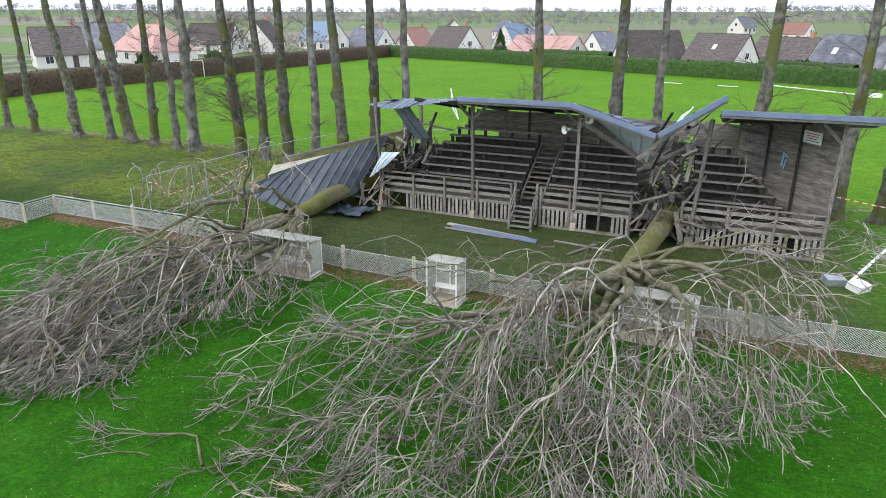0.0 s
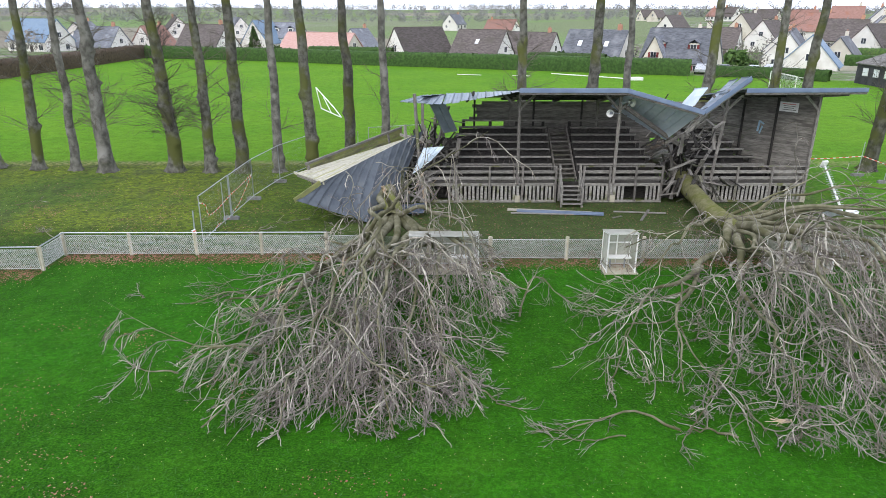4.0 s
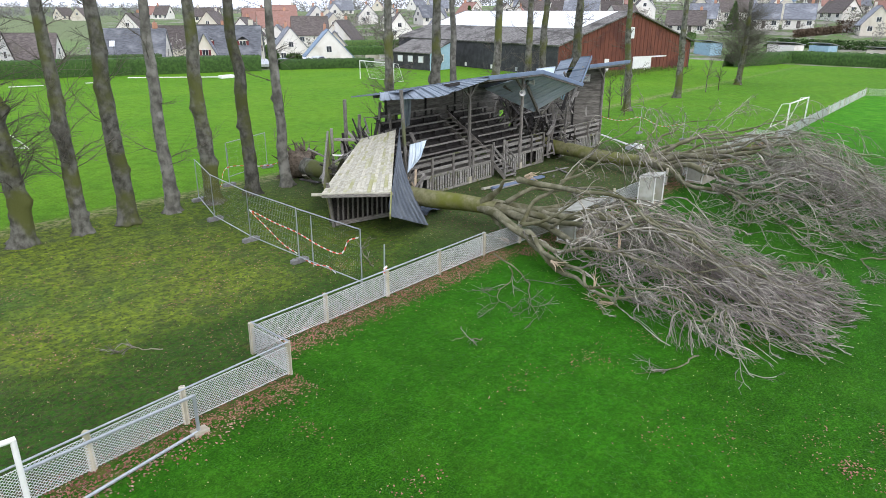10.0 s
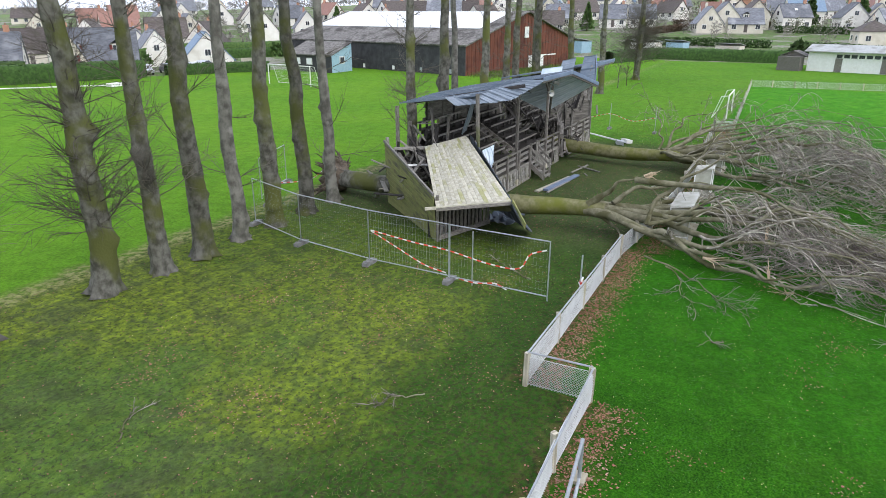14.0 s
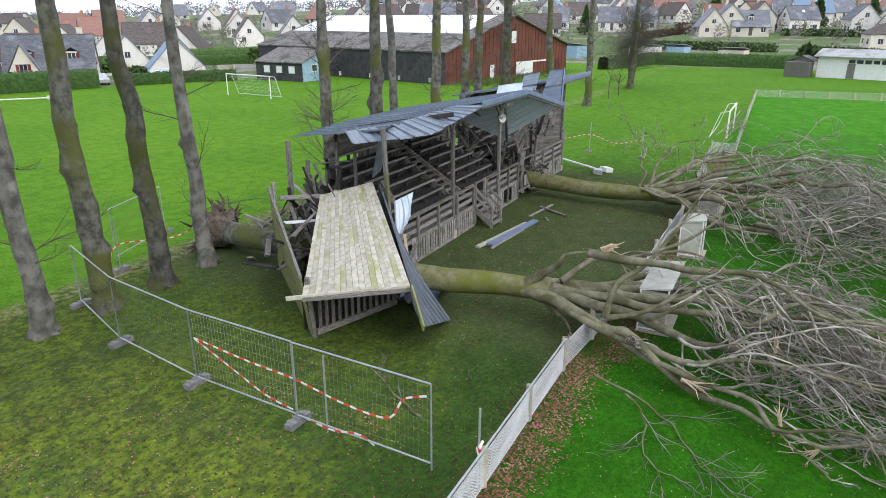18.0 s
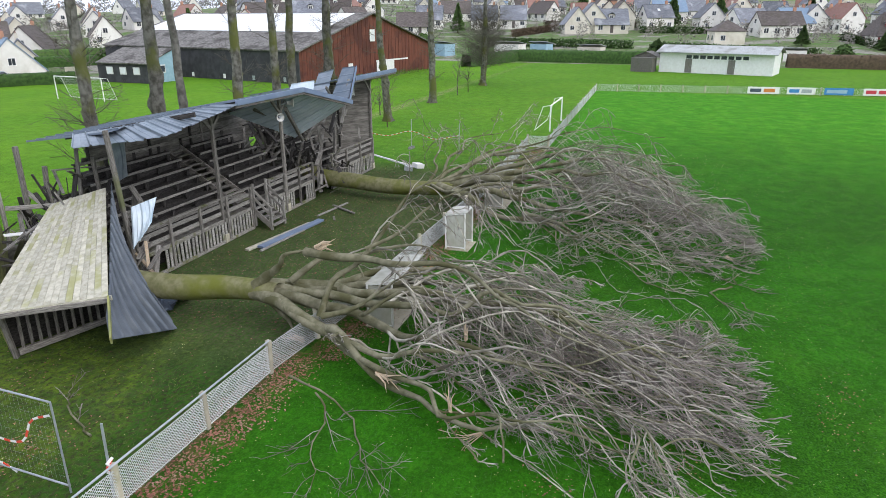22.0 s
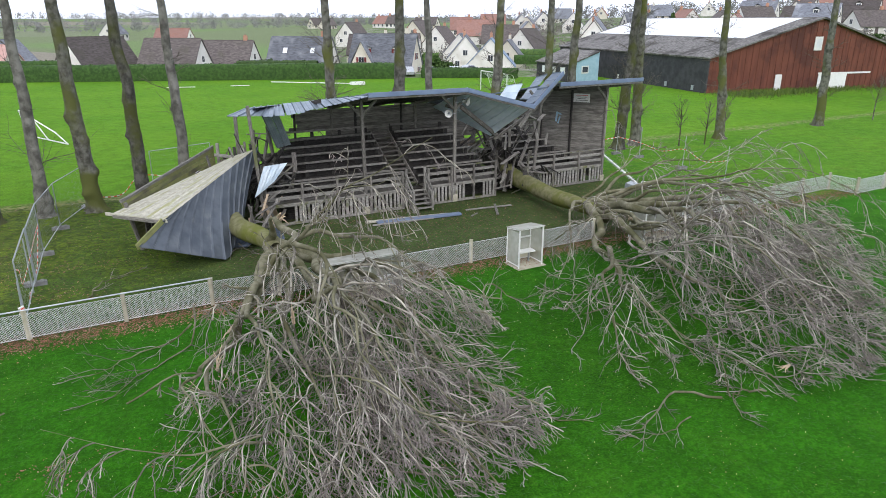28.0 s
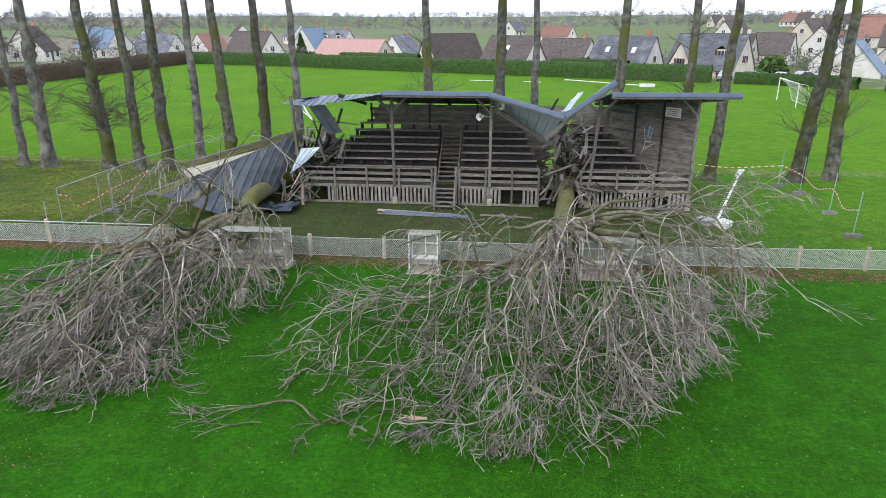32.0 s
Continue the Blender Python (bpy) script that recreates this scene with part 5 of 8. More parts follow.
def standing_tree(x, y, r0, seed, h=17.0, lean=(0, 0), brush=0, reach=2.1, bark=BARK):
    r = np.random.default_rng(seed)
    t = thing("beech_tree", (x, y, 0), "tall bare beech, burred trunk sprouting thin shoots" if brush else "tall bare beech with a grey-green burred trunk", "tree", "row of bare beeches")
    k = 70
    zz = np.linspace(0, 1, k) ** 1.35 * h
    knots = np.arange(0, h + 1.5, 1.5)
    wave = np.cumsum(r.normal(0, 0.055, (len(knots), 2)), axis=0) * 0.6 + r.normal(0, 0.03, (len(knots), 2))
    wave[0] = 0
    W = bend(np.c_[wave, knots], 160)
    P = np.stack([x + lean[0] * zz + np.interp(zz, W[:, 2], W[:, 0]), y + lean[1] * zz + np.interp(zz, W[:, 2], W[:, 1]), zz], 1)
    R = 1.04 * r0 * (1 + 0.5 * np.exp(-zz / 0.25)) * (1 - 0.66 * zz / h)
    s = 14
    v, q = tubes(P[None], R[None], s)
    a = np.tile(2 * np.pi * np.arange(s) / s, k)
    z = np.repeat(zz, s)
    lobe = 0.26 * np.exp(-z / 0.3) * np.cos(a * 6 + seed) + 0.06 * np.cos(a * 3 + z * 0.7)
    for _ in range(r.integers(5, 11)):
        c, az = r.uniform(0.6, 7.5), r.uniform(0, 6.28)
        lobe += r.uniform(0.15, 0.75) * np.exp(-((z - c) / r.uniform(0.09, 0.3)) ** 2 - (np.sin((a - az) / 2) / r.uniform(0.2, 0.42)) ** 2)
    v += (v - np.repeat(P, s, axis=0)) * (lobe + r.normal(0, 0.035, len(v)))[:, None]
    np_mesh("trunk", v, q, bark, t)
    top = P[None, 48:]
    A, AR = shoots(top, R[None, 48:], 15, r, 0.0, 1.0, 60, 0.42, 8, 0.12, (0, 0, 0.03), None, 0.35)
    B, BR = shoots(A, AR, 6, r, 0.2, 1.0, 40, 0.5, 5, 0.14, (0, 0, -0.12), None, 0.5)
    C, CR = shoots(B, BR, 5, r, 0.2, 1.0, 36, 0.5, 4, 0.14, (0, 0, -0.16), None, 0.6)
    v, q = joined([tubes(A, np.maximum(AR, 0.02), 6), tubes(B, np.maximum(BR, 0.01), 4)])
    np_mesh("crown", v, q, UP_TWIG, t, "bare upper limbs", "stuff")
    v, q = tubes(C, np.maximum(CR, 0.006), 3)
    np_mesh("brushwood", v, q, UP_TWIG, t, "fine drooping twigs", "stuff")
    if brush:
        lowp = P[None, 14:44]
        A, AR = shoots(lowp, np.full((1, 30), 0.035), 2 * brush, r, 0.0, 1.0, 62, 1.0, 6, 0.12, (0, 0, 0.0), None, 0.6, reach)
        B, BR = shoots(A, AR, 12, r, 0.15, 1.0, 36, 0.5, 3, 0.12, (0, 0, 0.0), None, 0.6)
        v, q = joined([tubes(A, np.maximum(AR, 0.008), 4), tubes(B, np.maximum(BR, 0.005), 3)])
        np_mesh("undergrowth", v, q, UP_TWIG, t, "thin shoots sprouting from the trunk", "stuff")


# x, y, girth, shoots, lean to the east, lean to the north
ROW = ((-55.4, 35.4, 0.26, 0, 0.03, 0.01), (-51.5, 35.0, 0.26, 0, 0.0, 0.0), (-46.4, 34.9, 0.36, 0, -0.08, -0.03), (-43.3, 35.3, 0.27, 10, -0.01, -0.03), (-41.0, 35.0, 0.42, 0, -0.06, -0.06), (-38.3, 34.7, 0.3, 10, 0.03, 0.0),
       (-36.0, 34.5, 0.25, 10, 0.017, 0.009), (-34.0, 34.2, 0.40, 30, -0.02, 0.035), (-30.0, 34.2, 0.39, 46, -0.04, -0.043), (-27.85, 34.0, 0.31, 18, -0.015, 0.017), (-26.0, 33.9, 0.37, 4, -0.016, 0.02),
       (-23.9, 34.1, 0.28, 4, 0.003, 0.016), (-21.8, 34.1, 0.35, 0, -0.019, -0.045), (-19.65, 34.1, 0.33, 0, -0.033, 0.022), (-17.5, 34.15, 0.27, 4, -0.022, 0.014),
       (-9.7, 34.2, 0.3, 18, -0.01, 0.0), (-5.7, 34.2, 0.36, 0, 0.0, 0.0), (-3.7, 34.3, 0.25, 0, 0.008, 0.0), (0.75, 34.3, 0.34, 8, 0.04, 0.0), (4.8, 34.2, 0.3, 10, 0.0, 0.0), (6.5, 34.2, 0.32, 0, 0.045, 0.0),
       (11.3, 34.3, 0.38, 12, 0.07, 0.013), (13.5, 34.9, 0.36, 14, -0.02, 0.0), (21.2, 33.8, 0.33, 6, -0.06, 0.05), (34.4, 34.4, 0.37, 8, -0.05, -0.018), (53.6, 34.1, 0.36, 80, 0.0, 0.0), (55.2, 34.6, 0.3, 80, 0.02, 0.0))
for i, (x, y, r0, br, lx, ly) in enumerate(ROW):
    standing_tree(x, y, r0, 100 + i, lean=(lx, ly), brush=br, reach=4.2 if x > 40 else 2.1, bark=BARK_PALE if i in (3, 6, 7, 11, 14, 17) else BARK)


def sapling(x, y, h, seed):
    r = np.random.default_rng(seed)
    t = thing("young_tree", (x, y, 0), "thin bare young tree in the grass", "tree", "young bare trees")
    P = bend([(x, y, 0), (x + r.normal(0, 0.1), y, h * 0.5), (x + r.normal(0, 0.2), y + r.normal(0, 0.2), h)], 10)
    R = np.linspace(0.06, 0.015, 10)
    np_mesh("trunk", *tubes(P[None], R[None], 7), BARK, t)
    A, AR = shoots(P[None], R[None], 22, r, 0.3, 1.0, 45, 0.35, 5, 0.12, (0, 0, 0.05), None, 0.6)
    B, BR = shoots(A, AR, 6, r, 0.2, 1.0, 38, 0.5, 3, 0.12, (0, 0, 0), None, 0.6)
    np_mesh("brushwood", *joined([tubes(A, np.maximum(AR, 0.008), 4), tubes(B, np.maximum(BR, 0.005), 3)]), UP_TWIG, t, "", "stuff")


for i, (x, y, h) in enumerate(((16.0, 33.0, 3.2), (18.2, 32.6, 3.0), (42.0, 34.0, 4.0), (45.0, 33.6, 3.0), (24.5, 36.0, 2.6))):
    sapling(x, y, h, 300 + i)


def fallen_branch(pts, r0, seed, per=9, label="broken bare branch lying on the grass"):
    r = np.random.default_rng(seed)
    t = thing("fallen_branch", pts[0][:2] + (0,), label, "branch", "broken branches on the grass")
    P = bend(pts, 12, r, 0.04)[None]
    P[..., 2] = np.maximum(P[..., 2], 0.02)
    R = np.linspace(1, 0.25, 12)[None] * r0
    np_mesh("stem", *tubes(P, R, 6), LIMB, t)
    A, AR = shoots(P, R, per, r, 0.2, 1.0, 40, 0.35, 5, 0.14, (0, 0, -0.05), 0.03, 0.6)
    B, BR = shoots(A, AR, 5, r, 0.2, 1.0, 38, 0.5, 3, 0.14, (0, 0, -0.04), 0.02, 0.6)
    np_mesh("brushwood", *joined([tubes(A, np.maximum(AR, 0.008), 4), tubes(B, np.maximum(BR, 0.005), 3)]), TWIG, t, "", "stuff")


fallen_branch([(-12.2, 14.3, 0.04), (-11.8, 15.2, 0.8), (-11.4, 15.4, 0.95), (-11.0, 15.1, 0.5), (-10.3, 14.8, 0.1)], 0.04, 401, 14)
fallen_branch([(-9.3, 8.4, 0.03), (-10.2, 9.1, 0.1), (-11.4, 8.5, 0.08), (-12.7, 8.3, 0.04)], 0.036, 402, 8)
fallen_branch([(-8.1, 8.1, 0.03), (-8.9, 8.35, 0.12), (-9.6, 7.6, 0.05)], 0.03, 410, 9)
fallen_branch([(-19.7, 19.0, 0.5), (-20.0, 17.4, 0.15), (-20.9, 16.7, 0.08), (-21.8, 16.0, 0.06), (-22.4, 15.3, 0.03)], 0.032, 403, 9)
fallen_branch([(-19.9, 18.2, 0.3), (-20.5, 17.6, 0.2), (-21.3, 17.5, 0.08), (-22.7, 16.8, 0.04)], 0.028, 404, 8)
fallen_branch([(-21.5, 10.9, 0.1), (-22.6, 11.2, 0.06), (-23.4, 11.8, 0.04)], 0.025, 411, 6)
fallen_branch([(-14.4, 10.9, 0.3), (-13.7, 9.9, 0.12), (-12.7, 9.1, 0.05)], 0.035, 412, 9)
fallen_branch([(-22.6, 22.2, 0.05), (-21.9, 23.6, 0.12), (-21.0, 24.4, 0.05)], 0.03, 405, 4)
fallen_branch([(-30.6, 22.0, 0.03), (-31.2, 22.4, 0.12), (-31.6, 22.9, 0.05)], 0.02, 406, 9)
fallen_branch([(-10.6, 8.2, 0.03), (-11.6, 8.0, 0.06), (-12.6, 8.4, 0.04)], 0.02, 407, 5)
fallen_branch([(-24.4, 15.9, 0.03), (-25.1, 16.5, 0.04)], 0.02, 408, 3)
fallen_branch([(-35.2, 26.9, 0.03), (-34.6, 27.4, 0.06), (-34.1, 27.5, 0.03)], 0.02, 409, 4)

# ---- pitch fence ----
mesh_fence = thing("pitch_fence", (-12, 19.4, 0), "low pitch fence of concrete posts and white chain-link mesh", "fence")


def fence_run(a, b, h=0.86, step=2.52, cell=0.075, posts=True, parent=mesh_fence):
    a, b = Vector((*a, 0)), Vector((*b, 0))
    d = (b - a)
    ln = d.length
    d.normalize()
    n = max(1, round(ln / step))
    for i in range(n + 1 if posts else 0):
        p = a + d * (ln * i / n)
        tilt = Vector((rng.normal(0, 0.012), rng.normal(0, 0.02), 0))
        stick("post", p, p + tilt + Vector((0, 0, h + 0.06)), 0.12, 0.12, CONCRETE, parent)
    for z in (0.08, h - 0.05):
        part("line_wire", Geo().tube([a + UP * z - Vector((0, 0.03, 0)), b + UP * z - Vector((0, 0.03, 0))], 0.008, 4), WIRE, parent)
    # diamonds of wire: two families of slanting strands, bowed a little between the posts
    m = int(ln / cell)
    s = np.arange(-int(h / cell), m) * cell
    strands = []
    for sign in (1, -1):
        x0 = s if sign > 0 else s + h
        ends = ((0 - x0) / (sign * h), (ln - x0) / (sign * h))
        u0, u1 = np.clip(np.minimum(*ends), 0, 1), np.clip(np.maximum(*ends), 0, 1)
        keep = u1 - u0 > 0.05
        u = np.stack([u0, (u0 + u1) / 2, u1], 1)[keep]
        xs, zs = x0[keep, None] + sign * h * u, 0.06 + (h - 0.1) * u
        off = -0.035 + 0.006 * sign + 0.03 * np.sin(xs * 1.9) * np.sin(zs * 3.3)
        P = np.stack([a.x + d.x * xs - d.y * off * -1, a.y + d.y * xs + d.x * off, zs], -1)
        strands.append(tubes(P, np.full(P.shape[:2], 0.0068), 3))
    np_mesh("mesh", *joined(strands), WIRE, parent, "white chain-link mesh", "stuff")


fence_run((-29.1, 20.0), (-19.0, 20.0))
fence_run((-19.0, 20.0), (-12.7, 19.4))
fence_run((-12.7, 19.4), (-3.9, 19.3))
fence_run((-1.6, 19.4), (13.0, 19.9))
fence_run((13.0, 19.9), (13.2, 18.5))
fence_run((13.2, 18.5), (31.0, 18.9))
fence_run((31.0, 18.9), (51.0, 19.3), cell=0.14)
fence_run((-29.1, 18.4), (-29.1, 20.0))
fence_run((-31.9, 18.4), (-29.1, 18.4))
fence_run((-60.0, 18.0), (-36.0, 18.2), cell=0.1)
fence_run((51.0, 19.3), (56.6, -30.0), cell=0.16)
fence_run((56.6, -30.0), (62.6, -80.0), cell=0.25)

fence_run((-36.0, 18.2), (-31.9, 18.4))
for a, b in (((-36.0, 18.17, 0.92), (-29.12, 18.37, 0.92)), ((-29.1, 19.97, 0.92), (-19.0, 19.97, 0.92)), ((-29.07, 18.4, 0.92), (-29.07, 20.0, 0.92))):
    part("top_rail", Geo().tube([a, b], 0.024, 8), GALV, mesh_fence, "galvanised tube along the top")
net_frame = thing("tube_barrier", (-33.6, 17.6, 0), "galvanised tube frame standing along the pitch fence", "barrier")
GA, GB = Vector((-31.93, 17.84, 0)), Vector((-35.3, 17.4, 0))
part("upright", Geo().tube([GA, GA + UP * 0.97], 0.04, 9), GALV, net_frame)
part("base_tube", Geo().tube([GA + UP * 0.06, GB + UP * 0.06], 0.036, 9), GALV, net_frame)
part("top_tube", Geo().tube([GA + UP * 0.95, GB + UP * 1.25], 0.036, 9), GALV, net_frame)
part("foot_block", Geo().box(Matrix.Translation((-31.9, 17.84, 0.04)), (0.34, 0.24, 0.08)), CONCRETE, net_frame)
small_goal = thing("small_goal", (-37, 17.6, 0), "white painted small goal beside the pitch fence", "goal")
part("goal_post", Geo().tube([(-35.32, 17.36, 0), (-35.32, 17.36, 1.92)], 0.05, 10), WHITE, small_goal)
part("goal_post", Geo().tube([(-39.3, 17.86, 0), (-39.3, 17.86, 1.92)], 0.05, 10), WHITE, small_goal)
part("crossbar", Geo().tube([(-35.28, 17.355, 1.92), (-39.34, 17.865, 1.92)], 0.05, 10), WHITE, small_goal)

# ---- team shelters ----


def shelter(name, x0, x1, y0, y1, h, label, tilt=0.0, solid=CLEAR, mullions=2):
    c = ((x0 + x1) / 2, (y0 + y1) / 2, 0)
    t = thing(name, c, label, "team shelter", "pitch-side shelters")
    w = 0.045
    for x in (x0, x1):
        for y, hh in ((y0, h), (y1, h - 0.12)):
            part("frame_post", Geo().block((x - w / 2, y - w / 2, 0), (x + w / 2, y + w / 2, hh)), WHITE, t)
        part("side_panel", Geo().block((x - 0.008, y0 + 0.03, 0.12), (x + 0.008, y1 - 0.03, h - 0.14)), solid, t)
        part("frame_rail", Geo().beam((x, y0, 0.1), (x, y1, 0.1), w, w), WHITE, t)
        part("frame_rail", Geo().beam((x, y0, h), (x, y1, h - 0.12), w, w), WHITE, t)
    part("roof_panel", Geo().slab([(x0 - 0.05, y0 - 0.08, h + 0.02), (x1 + 0.05, y0 - 0.08, h + 0.02), (x1 + 0.05, y1 + 0.04, h - 0.1), (x0 - 0.05, y1 + 0.04, h - 0.1)], 0.02), CLEAR, t)
    part("low_panel", Geo().block((x0 + 0.03, y1 - 0.03, 0.1), (x1 - 0.03, y1 - 0.012, 0.42)), CREAM, t)
    part("back_panel", Geo().block((x0, y1 - 0.01, 0.12), (x1, y1 + 0.012, h - 0.14)), solid, t)
    for z, y in ((h, y0), (0.1, y1 - 0.02), (h * 0.62, y1 - 0.035)):
        part("frame_rail", Geo().beam((x0, y, z), (x1, y, z), w, w), WHITE, t)
    for i in range(mullions):
        x = x0 + (x1 - x0) * (i + 1) / (mullions + 1)
        part("mullion", Geo().block((x - 0.02, y1 - 0.06, 0.1), (x + 0.02, y1 - 0.02, h - 0.13)), WHITE, t)
    part("bench", Geo().block((x0 + 0.05, y1 - 0.42, 0.42), (x1 - 0.05, y1 - 0.1, 0.47)), WHITE, t)
    for x in (x0 + 0.25, x1 - 0.25):
        part("bench_leg", Geo().block((x - 0.025, y1 - 0.3, 0.02), (x + 0.025, y1 - 0.25, 0.42)), GALV, t)
    part("worn_base", Geo().block((x0 - 0.1, y0 - 0.15, 0.0), (x1 + 0.1, y1 + 0.05, 0.025)), CONCRETE, t)


shelter("team_shelter", -15.7, -13.25, 18.0, 18.78, 1.42, "cream and white team shelter beside the pitch fence, half under twigs")
shelter("officials_shelter", -8.58, -7.54, 17.95, 18.72, 1.5, "small white shelter with a bench beside the pitch fence", mullions=1)
shelter("team_shelter", -2.38, -0.3, 17.95, 18.8, 1.42, "cream and white team shelter hit by the fallen crown")

# ---- site fence, tape and mast ----


def site_foot(p, parent):
    part("foot_block", Geo().block((p[0] - 0.34, p[1] - 0.11, 0.0), (p[0] + 0.34, p[1] + 0.11, 0.14)), BLOCK, parent, "ribbed ballast foot")
    for k in (-0.2, 0.0, 0.2):
        part("foot_rib", Geo().block((p[0] + k - 0.05, p[1] - 0.12, 0.14), (p[0] + k + 0.05, p[1] + 0.12, 0.165)), BLOCK, parent)


def site_panel(a, b, wires=0.0017, za=0.16, zb=0.16, top=2.05):
    a, b = Vector((*a, za)), Vector((*b, zb))
    d = (b - a).normalized()
    t = thing("site_fence", (a.x, a.y, 0), "galvanised mesh site fence bay standing in ballast feet", "fence", "temporary site fence")
    hgt = top - 0.16
    for p in (a, b):
        part("side_tube", Geo().tube([p - UP * 0.1, p + UP * hgt], 0.021, 7), GALV, t)
    for z in (0.06, hgt):
        part("frame_tube", Geo().tube([a + UP * z, b + UP * z], 0.021, 7), GALV, t)
    if wires:
        ln = (b - a).length
        s = np.arange(0.12, ln, 0.11)
        V = np.array([[a + d * x + UP * 0.06, a + d * x + UP * hgt] for x in s])
        zz = np.arange(0.25, hgt, 0.26)
        Hh = np.array([[a + UP * z, b + UP * z] for z in zz])
        np_mesh("wire_mesh", *joined([tubes(V, np.full(V.shape[:2], wires), 3), tubes(Hh, np.full(Hh.shape[:2], wires * 1.2), 3)]), GALV, t, "", "stuff")
    site_foot((a.x, a.y), t)
    return t


HP = ((-22.1, 34.9), (-23.3, 31.5), (-23.85, 27.95), (-24.0, 24.65))
site_panel(HP[0], HP[1], 0.0008)
site_panel(HP[1], HP[2], 0.0008)
site_panel(HP[2], HP[3], 0.0026)
lean_bay = site_panel((-24.03, 24.6), (-24.15, 21.1), 0.0009)
part("middle_tube", Geo().tube([(-24.06, 23.75, 0.05), (-24.05, 23.75, 1.95)], 0.021, 7), GALV, lean_bay)
site_panel((-15.6, 38.6), (-18.9, 37.4), 0.0008)
pole = thing("site_fence_post", (-24.1, 20.1, 0), "single galvanised post beside the pitch fence, tape knotted round it", "post")
part("tube", Geo().tube([(-24.1, 20.1, 0.0), (-24.05, 20.1, 1.75)], 0.025, 8), GALV, pole)
for k in range(7):
    z = 0.78 + 0.03 * k
    part("tape_knot", Geo().tube([(-24.16 + 0.03 * (k % 3), 20.05, z), (-24.02, 20.16 - 0.02 * k, z + 0.06)], 0.03, 5), RED if k % 2 else TAPE_WHITE, pole)


def tape(pts, label="red and white barrier tape strung between posts"):
    """Barrier tape in red and white lengths, slack between its fixings."""
    t = thing("barrier_tape", tuple(pts[0][:2]) + (0,), label, "barrier tape", "barrier tape")
    P = bend(pts, max(12, 6 * len(pts)))
    d = np.r_[0, np.cumsum(np.linalg.norm(np.diff(P, axis=0), axis=1))]
    n = max(4, int(d[-1] / 0.17))
    for i in range(n):
        a, b = (Vector([np.interp(d[-1] * u / n, d, P[:, k]) for k in range(3)]) for u in (i, i + 1))
        stick("red_length" if i % 2 else "white_length", a, b, 0.006, 0.045, RED if i % 2 else TAPE_WHITE, t)


tape([(-23.85, 27.85, 1.3), (-23.9, 26.6, 0.8), (-23.95, 25.6, 0.42), (-24.0, 24.75, 0.3)])
tape([(-23.85, 27.85, 1.32), (-23.95, 26.0, 1.18), (-24.0, 24.65, 1.12), (-24.1, 23.2, 0.95), (-24.15, 22.1, 0.98), (-24.12, 21.75, 1.5), (-24.15, 21.2, 1.75)])
tape([(-24.02, 24.4, 0.2), (-24.1, 23.6, 0.18), (-24.1, 22.9, 0.3), (-24.1, 22.5, 0.15)])
tape([(-21.9, 34.4, 0.6), (-20.6, 35.4, 0.35), (-19.5, 36.4, 1.0), (-17.5, 35.6, 0.9), (-15.0, 36.2, 1.1)])
tape([(4.6, 33.6, 1.15), (7.0, 33.2, 0.95), (9.9, 32.9, 1.15)])
for i, (x, y) in enumerate(((9.9, 32.9), (10.35, 31.2), (10.2, 27.4), (9.6, 23.8), (-19.5, 36.4))):
    t = thing("site_fence_post", (x, y, 0), "galvanised post standing in a ballast foot", "post", "barrier posts")
    part("tube", Geo().tube([(x, y, 0.1), (x + 0.05, y, 2.0)], 0.022, 7), GALV, t)
    site_foot((x, y), t)
tape([(9.9, 32.9, 1.2), (10.35, 31.2, 1.0), (10.25, 29.2, 0.8), (10.2, 27.4, 1.2), (9.9, 25.6, 0.8), (9.6, 23.8, 1.2)])

mast = thing("fallen_mast", (4.4, 25, 0), "white ladder-runged floodlight mast lying on the grass with its lamp heads", "mast")
M0, M1 = Vector((4.35, 25.1, 0.14)), Vector((7.7, 32.7, 0.75))
md = (M1 - M0).normalized()
ms = md.cross(UP).normalized()
part("pole", Geo().tube([M0, M1], [0.06, 0.05], 10), WHITE, mast)
for i in range(22):
    p = M0.lerp(M1, 0.1 + 0.85 * i / 21)
    part("rung", Geo().tube([p - ms * 0.2, p + ms * 0.2], 0.013, 5), GALV, mast)
for k, s in ((0, -0.45), (1, 0.35)):
    c = M0 + ms * s - md * 0.15
    part("lamp_head", Geo().box(Matrix.Translation((c.x, c.y, 0.16)) @ pose(0, 0, 0, 8, 0, 20 + 30 * k), (0.65, 0.5, 0.26)), WHITE if k else GALV, mast)
part("foot_plate", Geo().box(Matrix.Translation(M1) @ pose(0, 0, 0, 20, 0, 20), (0.4, 0.12, 0.4)), WHITE, mast)

# ---- goals on the practice field ----


